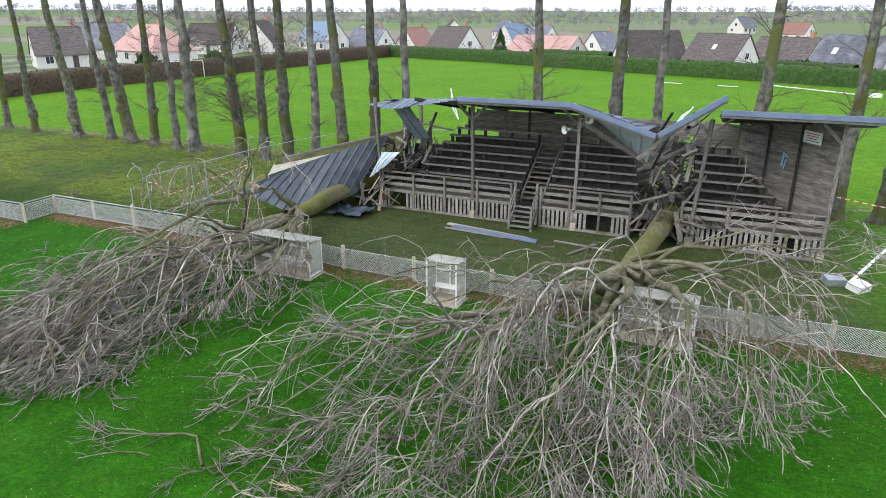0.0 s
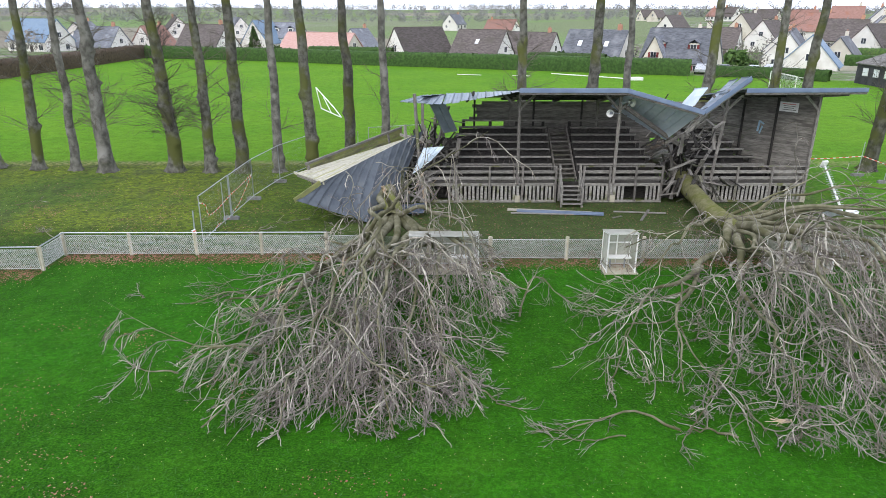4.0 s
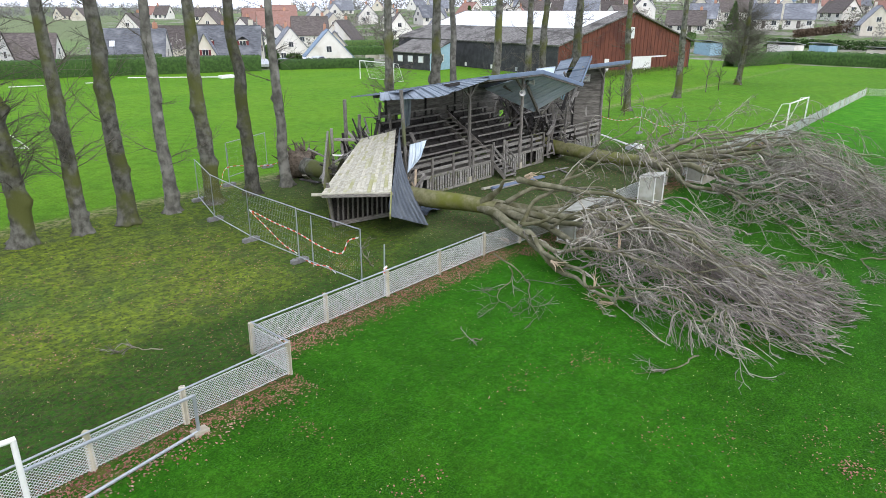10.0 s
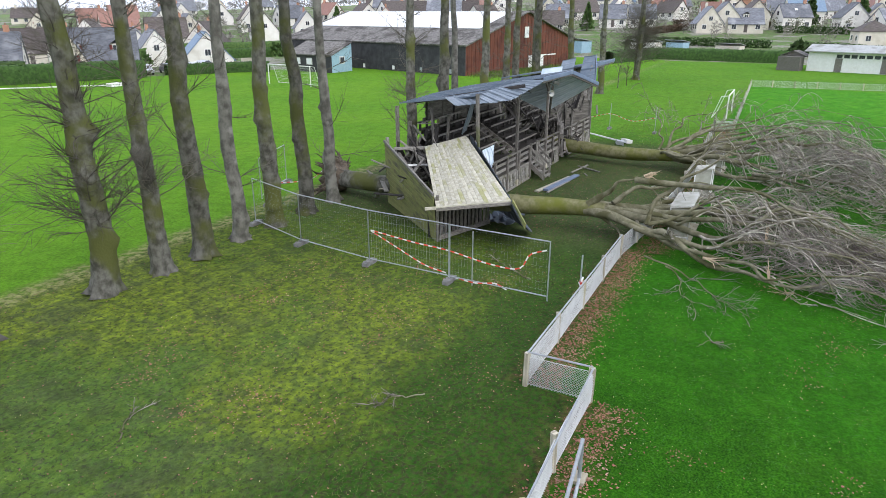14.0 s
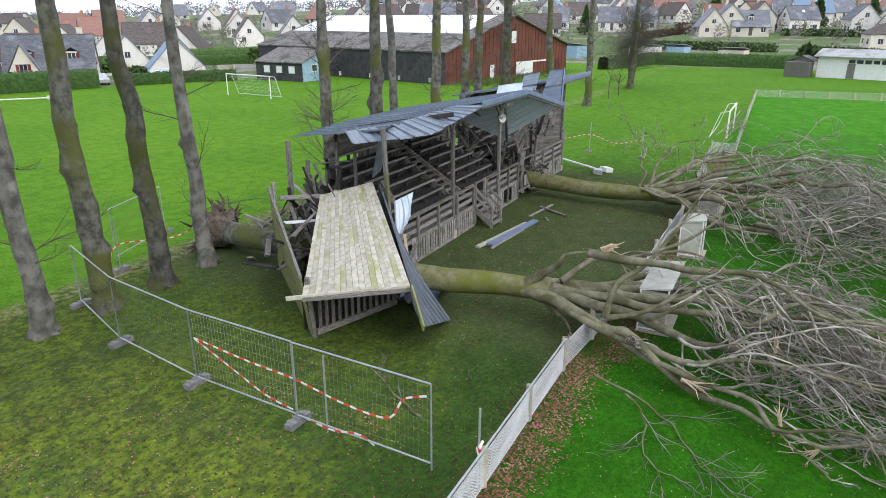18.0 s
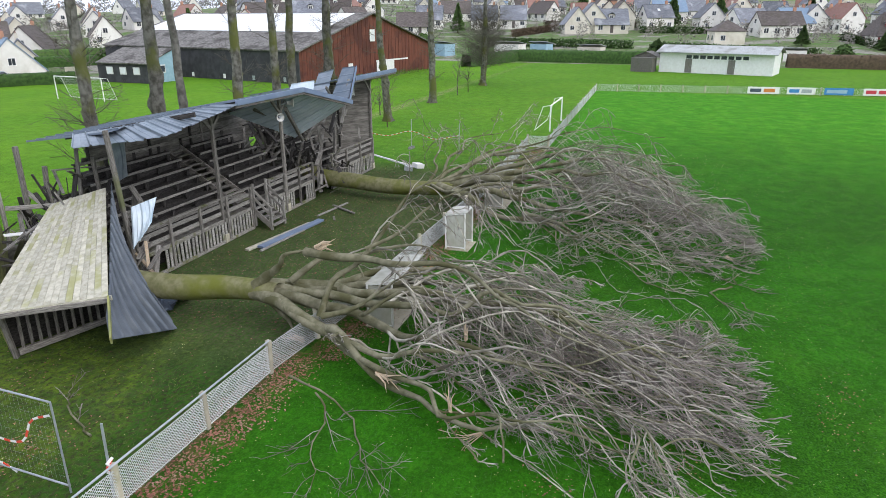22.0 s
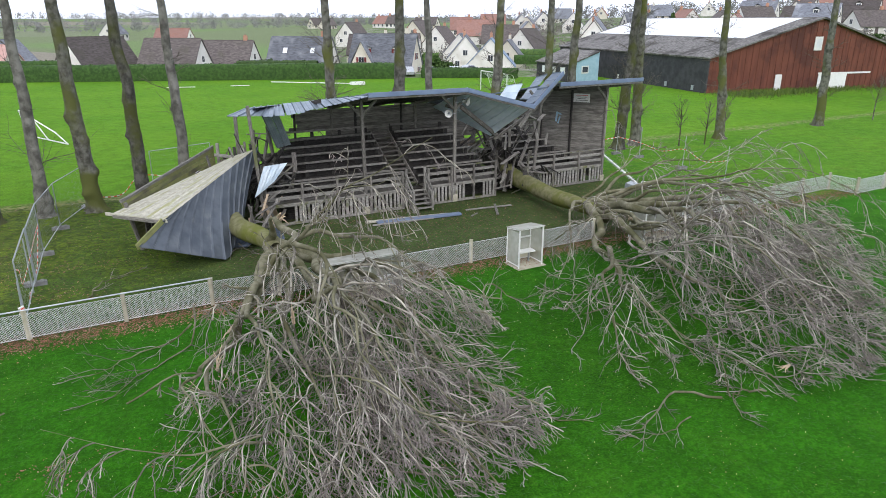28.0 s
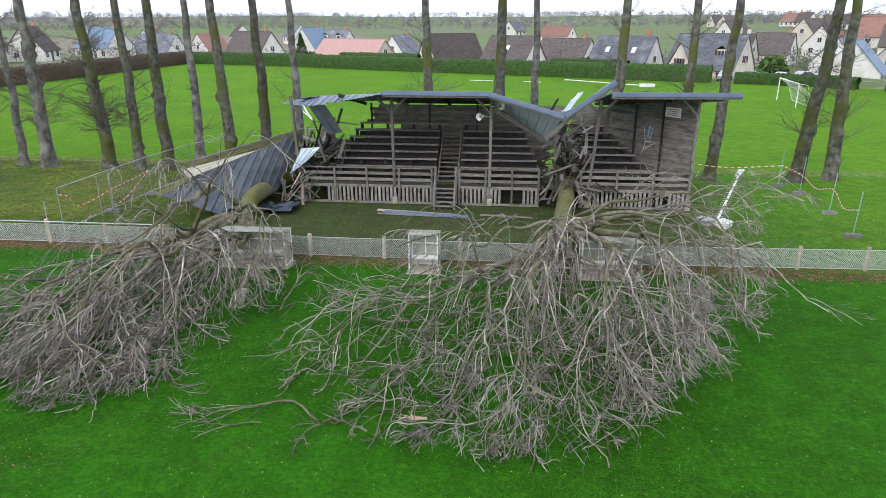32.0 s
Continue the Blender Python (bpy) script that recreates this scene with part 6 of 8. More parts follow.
def goal(a, b, h=2.44, depth=1.6, side=1, label="white tube goal with a slack net on the practice field", net=True, lay=False):
    a, b = Vector((*a, 0)), Vector((*b, 0))
    n = (b - a).normalized().cross(UP) * side * depth
    t = thing("goal", tuple(a), label, "goal", "practice goals")
    for p in (a, b):
        part("goal_post", Geo().tube([p, p + UP * h], 0.06, 8), WHITE, t)
        part("stay", Geo().tube([p + UP * h, p + n * 0.5 + UP * h * 0.95, p + n + UP * 0.05], 0.03, 6), WHITE, t)
    part("crossbar", Geo().tube([a + UP * h, b + UP * h], 0.06, 8), WHITE, t)
    part("ground_bar", Geo().tube([a + n + UP * 0.04, b + n + UP * 0.04], 0.03, 6), WHITE, t)
    if net:
        ln = (b - a).length
        A = np.array([[a + (b - a) * u + UP * h, a + (b - a) * u + n * 0.75 + UP * h * 0.6, a + (b - a) * u + n + UP * 0.05] for u in np.linspace(0, 1, int(ln / 0.2))])
        B = np.array([[a + n * w + UP * z, (a + b) / 2 + n * w + UP * (z - 0.05), b + n * w + UP * z] for w, z in ((0.1, h), (0.3, h * 0.87), (0.5, h * 0.75), (0.75, h * 0.6), (0.85, h * 0.4), (0.92, h * 0.25), (0.98, 0.1))])
        np_mesh("net", *joined([tubes(A, np.full(A.shape[:2], 0.008), 3), tubes(B, np.full(B.shape[:2], 0.008), 3)]), WIRE, t, "white net", "stuff")


goal((20.2, 19.6), (25.9, 19.6), 2.0, 1.2, -1, "small white tube goal standing behind the pitch fence", False)
goal((25.3, 75.3), (24.5, 68.0), side=-1)
goal((-76.5, 72.3), (-74.4, 78.5), side=-1, net=False)
tip = thing("goal", (-24, 58, 0), "small white goal frame tipped over on the practice field", "goal", "practice goals")
for a, b in (((-25.6, 60.6, 0.05), (-25.9, 60.0, 2.1)), ((-25.9, 60.0, 2.1), (-23.6, 55.2, 0.9)), ((-25.6, 60.6, 0.05), (-22.9, 54.8, 0.05)), ((-23.6, 55.2, 0.9), (-22.9, 54.8, 0.05)), ((-24.9, 57.9, 1.45), (-24.2, 57.6, 0.05))):
    part("frame_tube", Geo().tube([a, b], 0.05, 7), WHITE, tip)
bar = thing("fallen_floodlight", (6, 92, 0), "white lattice pole lying on the practice field", "mast")
part("pole", Geo().tube([(3.0, 96.5, 0.3), (13.0, 90.0, 0.15)], 0.07, 8), WHITE, bar)
part("head", Geo().block((12.6, 89.3, 0.0), (14.6, 90.2, 0.4)), WHITE, bar)
for a, b in (((-3, 95, 0.12), (-0.5, 94.6, 0.12)), ((-11, 97, 0.1), (-7.5, 96, 0.1))):
    ob = stick("white_tube", a, b, 0.2, 0.08, WHITE, None)
    tagged(ob, "white frame piece lying on the practice field", "frame")

# ---- hedges ----


def hedge(pts, h, w, mat, label, seed=1, step=0.7):
    """A clipped hedge with a rough leafy skin."""
    r = np.random.default_rng(seed)
    p = np.array(pts, float)
    d = np.r_[0, np.cumsum(np.linalg.norm(np.diff(p, axis=0), axis=1))]
    n = int(d[-1] / step) + 2
    s = np.linspace(0, d[-1], n)
    c = np.stack([np.interp(s, d, p[:, 0]), np.interp(s, d, p[:, 1])], 1)
    t = unit(np.gradient(c, axis=0))
    nn = np.stack([-t[:, 1], t[:, 0]], 1)
    prof = ((-0.5, 0), (-0.52, 0.35), (-0.5, 0.75), (-0.42, 0.97), (-0.1, 1.02), (0.2, 1.02), (0.44, 0.97), (0.5, 0.7), (0.52, 0.3), (0.5, 0))
    V = np.stack([np.concatenate([c + nn * (a * w), np.full((n, 1), z * h)], 1) for a, z in prof], 1)
    V[:, 1:-1] += r.normal(0, 0.055, (n, len(prof) - 2, 3)) * np.array([1, 1, 0.8])
    k = len(prof)
    idx = np.arange(n * k).reshape(n, k)
    Q = np.stack([idx[:-1, :-1], idx[1:, :-1], idx[1:, 1:], idx[:-1, 1:]], -1).reshape(-1, 4)
    # leaf tufts on the skin
    m = min(int(d[-1] * 40), 6500)
    i, j = r.integers(0, n - 1, m), r.integers(0, k - 1, m)
    base = V[i, j] + (V[i + 1, j + 1] - V[i, j]) * r.random((m, 1))
    a, b = r.normal(0, 0.085, (m, 3)), r.normal(0, 0.085, (m, 3))
    tuft = np.stack([base - a, base + b, base + a, base - b], 1).reshape(-1, 3)
    tuft[:, 2] = np.maximum(tuft[:, 2], 0)
    tq = np.arange(m * 4).reshape(-1, 4)
    v, q = joined([(V.reshape(-1, 3), Q), (tuft, tq)])
    t = np_mesh("hedge", v, q, mat, None, label, "", False)
    tagged(t, "", "hedge", "", "stuff")


hedge([(-72.5, 134), (-45, 125.5), (-30, 118), (0, 106.5), (24, 97.0)], 2.3, 2.0, HEDGE, "clipped dark green hedge behind the practice field", 1)
hedge([(-77, 40), (-77.5, 60), (-75, 90), (-73, 134)], 2.4, 2.2, HEDGE_BROWN, "brown leafless hedge along the practice field", 2)
hedge([(102, 40), (101, 15)], 2.2, 2.0, HEDGE, "clipped green hedge behind the clubhouse", 3)
hedge([(84, 45.5), (102, 40.5)], 2.1, 2.0, HEDGE, "clipped green hedge beside the hall", 4)
hedge([(99.5, -8), (97.5, -60)], 2.2, 2.2, HEDGE_BROWN, "brown beech hedge beyond the pitch", 5)
hedge([(27, 96), (36, 92), (40, 88)], 1.5, 1.5, HEDGE, "low green hedge by the car park", 6)
hedge([(2, 113), (14, 108)], 2.4, 2.0, SHRUB, "lighter green garden hedge", 7)
hedge([(60, 118), (74, 110), (90, 112)], 1.8, 1.8, HEDGE, "green garden hedge", 8)
hedge([(70, 140), (96, 128)], 2.0, 2.0, SHRUB, "green garden hedge", 9)
hedge([(-38, 127), (-22, 122)], 2.6, 2.0, HEDGE, "green garden hedge", 10)


def shrub(x, y, r0, h, seed, mat=SHRUB, label="rounded evergreen garden shrub"):
    r = np.random.default_rng(seed)
    m = 420
    d = unit(r.normal(size=(m, 3)))
    d[:, 2] = np.abs(d[:, 2])
    p = d * np.array([r0, r0, h]) * r.uniform(0.65, 1.08, (m, 1)) + np.array([x, y, 0.1])
    a, b = r.normal(0, 0.13 * r0 + 0.05, (m, 3)), r.normal(0, 0.13 * r0 + 0.05, (m, 3))
    v = np.stack([p - a, p + b, p + a, p - b], 1).reshape(-1, 3)
    v[:, 2] = np.maximum(v[:, 2], 0)
    t = thing("shrub", (x, y, 0), label, "shrub", "garden shrubs")
    np_mesh("leaves", v, np.arange(m * 4).reshape(-1, 4), mat, t, "", "stuff", False)
    part("stem", Geo().tube([(x, y, 0), (x, y, h * 0.6)], [0.1, 0.05], 5), BARK, t)


# ---- houses ----


def house(x, y, w, d, turn, eave=2.8, rise=None, wall=RENDER_W, roof=SLATE, windows=3, dormers=0, chimney=True, label="", hip=0.0, skylights=0, shutters=False, cross=False):
    """A gabled house, ridge along its own x axis; its front faces its own -y."""
    w, d, eave, rise = 0.9 * w, 0.9 * d, 0.88 * eave, 0.92 * (rise if rise is not None else d * 0.5)
    if x > 95:
        w, d, eave, rise = 0.87 * w, 0.87 * d, 0.92 * eave, 0.87 * rise
    names = {"slate_roof": "slate", "brown_tile_roof": "brown tile", "red_tile_roof": "red tile", "pink_tile_roof": "pink tile", "light_blue_roof": "light blue"}
    label = label or "%s house with a steep %s roof" % ("cream" if wall is RENDER_C else "pink brick" if wall is RENDER_P else "white rendered", names[roof.name])
    t = thing("house", (x, y, far_rise(x, y) - 0.05), label, "house", "houses round the ground", turn=turn)
    m = place_of(t)
    hw, hd = w / 2, d / 2

    def P(a, b, c):
        return m @ Vector((a, b, c))
    rx = hw - hip
    g = Geo()
    base = [P(-hw, -hd, -0.7), P(hw, -hd, -0.7), P(hw, hd, -0.7), P(-hw, hd, -0.7)]
    top = [P(-hw, -hd, eave), P(hw, -hd, eave), P(hw, hd, eave), P(-hw, hd, eave)]
    g.add(base + top, [(0, 1, 5, 4), (1, 2, 6, 5), (2, 3, 7, 6), (3, 0, 4, 7)])
    if hip < 0.5:
        g.add([P(-hw, -hd, eave), P(-hw, hd, eave), P(-hw, 0, eave + rise), P(hw, -hd, eave), P(hw, hd, eave), P(hw, 0, eave + rise)], [(2, 1, 0), (3, 4, 5)])
    part("wall", g, wall, t)
    o, th = 0.3, 0.16
    k = rise / hd
    for s in (-1, 1):
        e0, e1 = -hw - o * 0.6, hw + o * 0.6
        q = [P(e0, s * (hd + o), eave - o * k), P(e1, s * (hd + o), eave - o * k), P(rx + o * 0.6 * (hip < 0.5), 0, eave + rise), P(-rx - o * 0.6 * (hip < 0.5), 0, eave + rise)]
        part("roof", Geo().slab(q if s < 0 else [q[1], q[0], q[3], q[2]], th), roof, t)
    if hip >= 0.5:
        for s in (-1, 1):
            q = [P(s * (hw + o * 0.6), -hd - o, eave - o * k), P(s * (hw + o * 0.6), hd + o, eave - o * k), P(s * rx, 0, eave + rise)]
            part("roof_hip", Geo().add(q + [p + UP * th for p in q], [(0, 1, 2), (3, 5, 4), (0, 3, 4, 1), (1, 4, 5, 2), (2, 5, 3, 0)]), roof, t)
    part("ridge", Geo().beam(P(-rx, 0, eave + rise + th), P(rx, 0, eave + rise + th), 0.25, 0.14), roof, t)

    def window(c, wd, ht, nx, ny, pane=True):
        """c: centre on the wall in house metres; (nx, ny) faces outward."""
        ax = Vector((-ny, nx, 0))
        out = Vector((nx, ny, 0))
        c = Vector(c)

        def slabq(hwid, hht, dep, z0=0.0):
            return [m @ (c + ax * a * hwid + UP * (b * hht + z0) + out * dep) for a, b in ((-1, -1), (1, -1), (1, 1), (-1, 1))]
        fr = part("window", Geo().slab(slabq(wd / 2 + 0.08, ht / 2 + 0.08, 0.01), 0.05), FRAME_W, t)
        part("pane", Geo().slab(slabq(wd / 2, ht / 2, 0.064), 0.01), GLASS_DK, fr)
        part("glazing_bar", Geo().slab(slabq(0.03, ht / 2, 0.078), 0.01), FRAME_W, fr)
        if shutters:
            for s in (-1, 1):
                qq = [p + (m.to_3x3() @ ax) * s * (wd * 0.78) for p in slabq(wd * 0.22, ht / 2, 0.01)]
                part("shutter", Geo().slab(qq, 0.05), SHUTTER, t)
    for s in (-1, 1):
        for i in range(windows):
            wx = -hw + w * (i + 0.5) / windows
            if i == windows // 2 and s < 0 and windows > 1:
                q = [P(wx - 0.45 * a, s * (hd + 0.01), z) for a, z in ((1, 0.02), (-1, 0.02), (-1, 2.05), (1, 2.05))]
                part("door", Geo().slab(q, 0.05), SHUTTER if shutters else TILE_B, t)
            else:
                window((wx, s * hd, 1.45), 1.15, 1.15, 0, s)
    for s in (-1, 1):
        if hip < 0.5:
            window((s * hw, 0.0, eave + rise * 0.28), 0.95, 1.05, s, 0)
        if d > 7:
            window((s * hw, d * 0.22, 1.45), 1.0, 1.1, s, 0)
    for i in range(dormers):
        dx = -hw + w * (i + 0.5) / dormers
        dy = -hd * 0.62
        dz = eave + rise * 0.38
        part("dormer_wall", Geo().add([P(dx + a, b, c) for a in (-0.75, 0.75) for b, c in ((dy - 0.05, dz - 0.5), (dy - 0.05, dz + 1.0), (dy + 1.9, dz + 1.0))], [(0, 1, 2), (3, 5, 4), (0, 3, 4, 1)]), wall, t)
        window((dx, dy - 0.06, dz + 0.35), 0.95, 0.85, 0, -1)
        for s in (-1, 1):
            q = [P(dx + s * 0.95, dy - 0.25, dz + 0.95), P(dx, dy - 0.25, dz + 1.55), P(dx, dy + 2.4, dz + 1.55), P(dx + s * 0.95, dy + 1.9, dz + 0.95)]
            part("dormer_roof", Geo().slab(q if s < 0 else q[::-1], 0.08), roof, t)
    if cross:
        cx, cw, top = -hw * 0.55, 2.0, eave + rise * 0.78
        part("front_gable", Geo().add([P(cx + a, -hd - 0.35, z) for a, z in ((-cw, -0.3), (cw, -0.3), (cw, eave), (0, top), (-cw, eave))] + [P(cx + a, 0, z) for a, z in ((-cw, -0.3), (cw, -0.3), (cw, eave), (0, top), (-cw, eave))], [(0, 1, 2, 3, 4), (1, 6, 7, 2), (5, 0, 4, 9)]), RENDER_C, t, "cream front gable")
        for s in (-1, 1):
            q = [P(cx + s * (cw + 0.3), -hd - 0.6, eave - 0.3), P(cx, -hd - 0.6, top + 0.05), P(cx, 0, top + 0.05), P(cx + s * (cw + 0.3), 0, eave - 0.3)]
            part("gable_roof", Geo().slab(q if s < 0 else q[::-1], 0.12), roof, t)
        window((cx, -hd - 0.36, eave + 0.6), 0.9, 1.5, 0, -1)
        window((cx, -hd - 0.36, 1.1), 0.9, 1.5, 0, -1)
        part("balcony", Geo().slab([P(cx - 1.1, -hd - 1.0, eave - 0.25), P(cx + 1.1, -hd - 1.0, eave - 0.25), P(cx + 1.1, -hd - 0.35, eave - 0.25), P(cx - 1.1, -hd - 0.35, eave - 0.25)], 0.12), GREY_WOOD, t)
        part("balcony_rail", Geo().beam(P(cx - 1.1, -hd - 0.98, eave + 0.55), P(cx + 1.1, -hd - 0.98, eave + 0.55), 0.06, 0.08), GREY_WOOD, t)
        for k in range(7):
            part("baluster", Geo().beam(P(cx - 1.08 + 0.36 * k, -hd - 0.98, eave - 0.15), P(cx - 1.08 + 0.36 * k, -hd - 0.98, eave + 0.55), 0.05, 0.05), GREY_WOOD, t)
    for i in range(skylights):
        dx = -hw + w * (i + 0.6) / (skylights + 0.2)
        q = [P(dx + a, -hd + hd * b, eave + rise * b + 0.2) for a, b in ((-0.4, 0.45), (0.4, 0.45), (0.4, 0.62), (-0.4, 0.62))]
        part("skylight", Geo().slab(q, 0.06), SKYLIGHT, t)
    if chimney:
        c = (rx * 0.72, 0.15, eave + rise + 0.35)
        part("chimney", Geo().box(m @ Matrix.Translation(c), (0.75, 0.55, 1.5)), RENDER_P if wall is RENDER_W else wall, t)
        part("chimney_pot", Geo().tube([m @ Vector((c[0], c[1], c[2] + 0.7)), m @ Vector((c[0], c[1], c[2] + 1.05))], [0.13, 0.1], 8), TILE_R, t)
    return t


# behind the practice field's hedge, from the west to the street
house(-113, 84, 9, 9, 60, 2.8, 4.6, roof=TILE_B, windows=2)
house(-126, 104, 15, 9, 15, 2.8, 5.0, roof=SLATE)
house(-106, 99, 17, 10, -12, 2.9, 4.8, RENDER_W, TILE_P, 4, label="white house with a wide pale pink hipped roof", hip=3.5)
house(-117, 128, 12, 9, 20, 2.8, 4.6, roof=TILE_B)
house(-112, 140, 8, 9, 100, 2.8, 5.2, roof=TILE_B)
house(-106, 158, 13, 9, -20, 3.2, 5.0, roof=ROOF_SKY, windows=4)
house(-96, 166, 13, 9, -15, 2.8, 4.8, roof=SLATE)
house(-87, 176, 9, 9, 70, 2.8, 5.0, roof=TILE_R)
house(-67, 157, 15, 9, -32, 3.0, 5.6, roof=TILE_B, windows=4)
house(-61, 186, 10, 9, 70, 3.2, 6.0, roof=ROOF_SKY, windows=2)
house(-55, 190, 10, 8, -20, 4.6, 4.0, roof=SLATE, dormers=2)
house(-37, 134, 17, 8.5, -24, 2.9, 3.4, RENDER_C, TILE_P, 4, label="cream bungalow with a pale pink tile roof", chimney=False)
house(-33, 170, 8, 8, 60, 2.8, 4.6, roof=SLATE, windows=2)
house(-17.5, 138, 13, 9.5, 36, 2.7, 5.8, roof=TILE_B, windows=4, chimney=False)
house(-4.5, 136, 12, 9.5, -34, 2.7, 5.4, roof=TILE_B, windows=4, skylights=1, chimney=False)
house(7, 146, 13, 8.5, -34, 2.7, 4.6, roof=TILE_B, windows=3)
house(15.5, 121, 12.5, 9, -38, 2.7, 5.6, roof=SLATE, windows=4, skylights=2)
house(27.5, 111, 12.5, 9, -40, 2.9, 5.4, RENDER_C, SLATE, 4, 2, shutters=True, cross=True, label="cream house with slate roof, balcony gable and dormers")
house(58, 135, 9, 9, 60, 2.8, 5.2, roof=SLATE, windows=2)
house(51, 113, 8, 10, 55, 2.8, 5.2, roof=ROOF_SKY, windows=2)
house(64, 126, 9, 8, 50, 2.6, 4.6, RENDER_C, roof=SLATE, windows=2)
house(82, 144, 11, 9, 30, 2.8, 5.0, RENDER_W, TILE_B)
house(106, 147, 9, 9, 50, 2.8, 5.6, roof=TILE_B, windows=2)
house(116, 140, 9, 9, 45, 2.8, 5.4, roof=SLATE, windows=2)
house(121, 164, 10, 9, 40, 2.8, 5.0, roof=SLATE, windows=2)
house(128, 172, 9, 9, 50, 2.8, 5.6, roof=TILE_B, windows=2)
house(141, 166, 12, 9, -20, 2.8, 4.6, roof=SLATE)
house(140, 128, 10, 9, 30, 3.0, 4.6, roof=TILE_R)
house(158, 136, 12, 9, -25, 4.6, 4.0, roof=TILE_B, windows=4)
house(160, 104, 12, 9, -20, 3.0, 4.6, RENDER_W, TILE_B)
house(150, 80, 13, 9, -70, 2.8, 4.4, RENDER_W, TILE_B, 4)
# east side, behind the clubhouse
house(165.9, 37.8, 9, 9, 20, 3.0, 5.4, RENDER_C, SLATE, 3, 1)
house(169.0, 28.6, 12, 8, -72, 3.0, 4.8, RENDER_C, SLATE, 3, 1)
house(183.4, 16.7, 11, 8, -60, 4.4, 4.2, RENDER_W, SLATE, 3, skylights=1)
house(185.2, 1.8, 10, 9, 15, 4.6, 4.6, RENDER_W, SLATE, 3, 0)
house(148.6, -0.9, 9, 9, 12, 3.8, 2.8, RENDER_C, TILE_B, 2, label="cream house with a brown hipped roof", hip=3.0)
house(173.2, -14.9, 15, 9, -70, 3.6, 4.0, RENDER_W, TILE_B, 4)
house(191.1, -25.8, 9, 9, 10, 4.4, 4.6, RENDER_W, SLATE, 2)
house(156.4, -38.3, 15, 12, -80, 3.0, 6.0, RENDER_W, TILE_B, 4, 2, label="large white house with a steep brown hipped roof", hip=2.5, shutters=True)
house(164.7, -61.4, 12, 10, 8, 3.2, 5.2, RENDER_W, TILE_B, 3)
house(173.3, -77.6, 16, 10, -70, 3.2, 5.0, RENDER_W, TILE_R, 4)
house(167.9, -102.6, 12, 10, 14, 3.0, 5.0, RENDER_W, TILE_R, 3)
house(240.0, 36.4, 14, 11, -78, 7.2, 4.4, RENDER_P, SLATE, 4, 2, label="tall pink brick villa with a slate roof")
for i, (x, y) in enumerate(((176, 58), (184, 27), (180, -8), (190, -34), (176, -62), (208, 14), (226, -20), (236, 80), (200, 84), (184, 108), (212, 130), (178, 150), (246, 34), (258, -46), (238, -80), (272, 62), (206, -6), (222, 58), (168, 82), (192, 66), (240, 6), (216, -52), (262, 14), (284, -14), (198, 40), (170, 34), (186, -20), (206, 72), (216, 100), (196, 128), (232, 22), (246, -10), (252, 60), (228, -64), (200, -90), (160, 118), (172, 132), (188, 160), (270, 30), (276, -40), (242, 108), (262, 90), (172, 66), (216, 36))):
    house(x, y, 10 + (i % 3) * 2, 9, (-75, 15, -50, 25, 5, -68)[i % 6], 3.2 + 1.6 * (i % 2), 4.8, (RENDER_W, RENDER_C, RENDER_W)[i % 3], (SLATE, TILE_B, SLATE, TILE_R, SLATE, ROOF_SKY, SLATE)[i % 7], 3, i % 2)
for i, (x, y) in enumerate(((66, 150), (84, 160), (100, 170), (74, 176), (92, 188), (112, 186), (58, 168), (120, 202), (82, 206), (104, 216), (134, 190), (46, 162), (140, 216), (66, 226), (124, 226))):
    house(x, y, 10 + (i % 3), 9, (50, -35, 60, 40, -30)[i % 5], 3.0, 5.0, (RENDER_W, RENDER_W, RENDER_C)[i % 3], (SLATE, TILE_B, SLATE, TILE_B, TILE_R)[i % 5], 2, 0)
r = np.random.default_rng(77)
for i in range(70):
    a = radians(r.uniform(-18, 118))
    dd = r.uniform(215, 420)
    x, y = dd * math.cos(a) - 10, dd * math.sin(a)
    if x < 75 and y > 0 and i % 6:
        continue
    house(x, y, r.uniform(9, 14), r.uniform(8, 10), r.uniform(0, 180), 2.9, r.uniform(4, 5.4), (RENDER_W, RENDER_W, RENDER_C)[i % 3], (SLATE, TILE_B, SLATE, TILE_R, TILE_B)[i % 5], 3, 0)



def shed(x, y, w, d, h, turn, mat, label):
    t = thing("garden_shed", (x, y, far_rise(x, y) - 0.05), label, "shed", "garden sheds", turn=turn)
    m = place_of(t)
    part("body", Geo().box(m @ Matrix.Translation((0, 0, h / 2 - 0.2)), (w, d, h + 0.4)), mat, t)
    part("roof", Geo().slab([m @ Vector(p) for p in ((-w / 2 - 0.2, -d / 2 - 0.2, h + 0.02), (w / 2 + 0.2, -d / 2 - 0.2, h + 0.02), (w / 2 + 0.2, d / 2 + 0.2, h + 0.5), (-w / 2 - 0.2, d / 2 + 0.2, h + 0.5))], 0.1), CLUB_ROOF, t)
    part("door", Geo().box(m @ Matrix.Translation((w * 0.2, -d / 2 - 0.02, 0.95)), (0.9, 0.06, 1.9)), FRAME_W, t)


for i, (x, y, w, d, h, a) in enumerate(((112, 44, 6, 3, 2.2, 70), (116, 38, 4, 3, 2.0, 70), (113, 27, 5, 3, 2.1, 75), (118, -12, 4, 3, 2.1, 80), (108, 58, 5, 3, 2.2, 60), (70, 120, 4, 3, 2.1, 40), (92, 116, 4, 3, 2.0, 30))):
    shed(x, y, w, d, h, a, (RENDER_W, PALE_BLUE, RENDER_C)[i % 3], "low %s garden shed with pale sheet roof" % ("white", "pale blue", "cream")[i % 3])

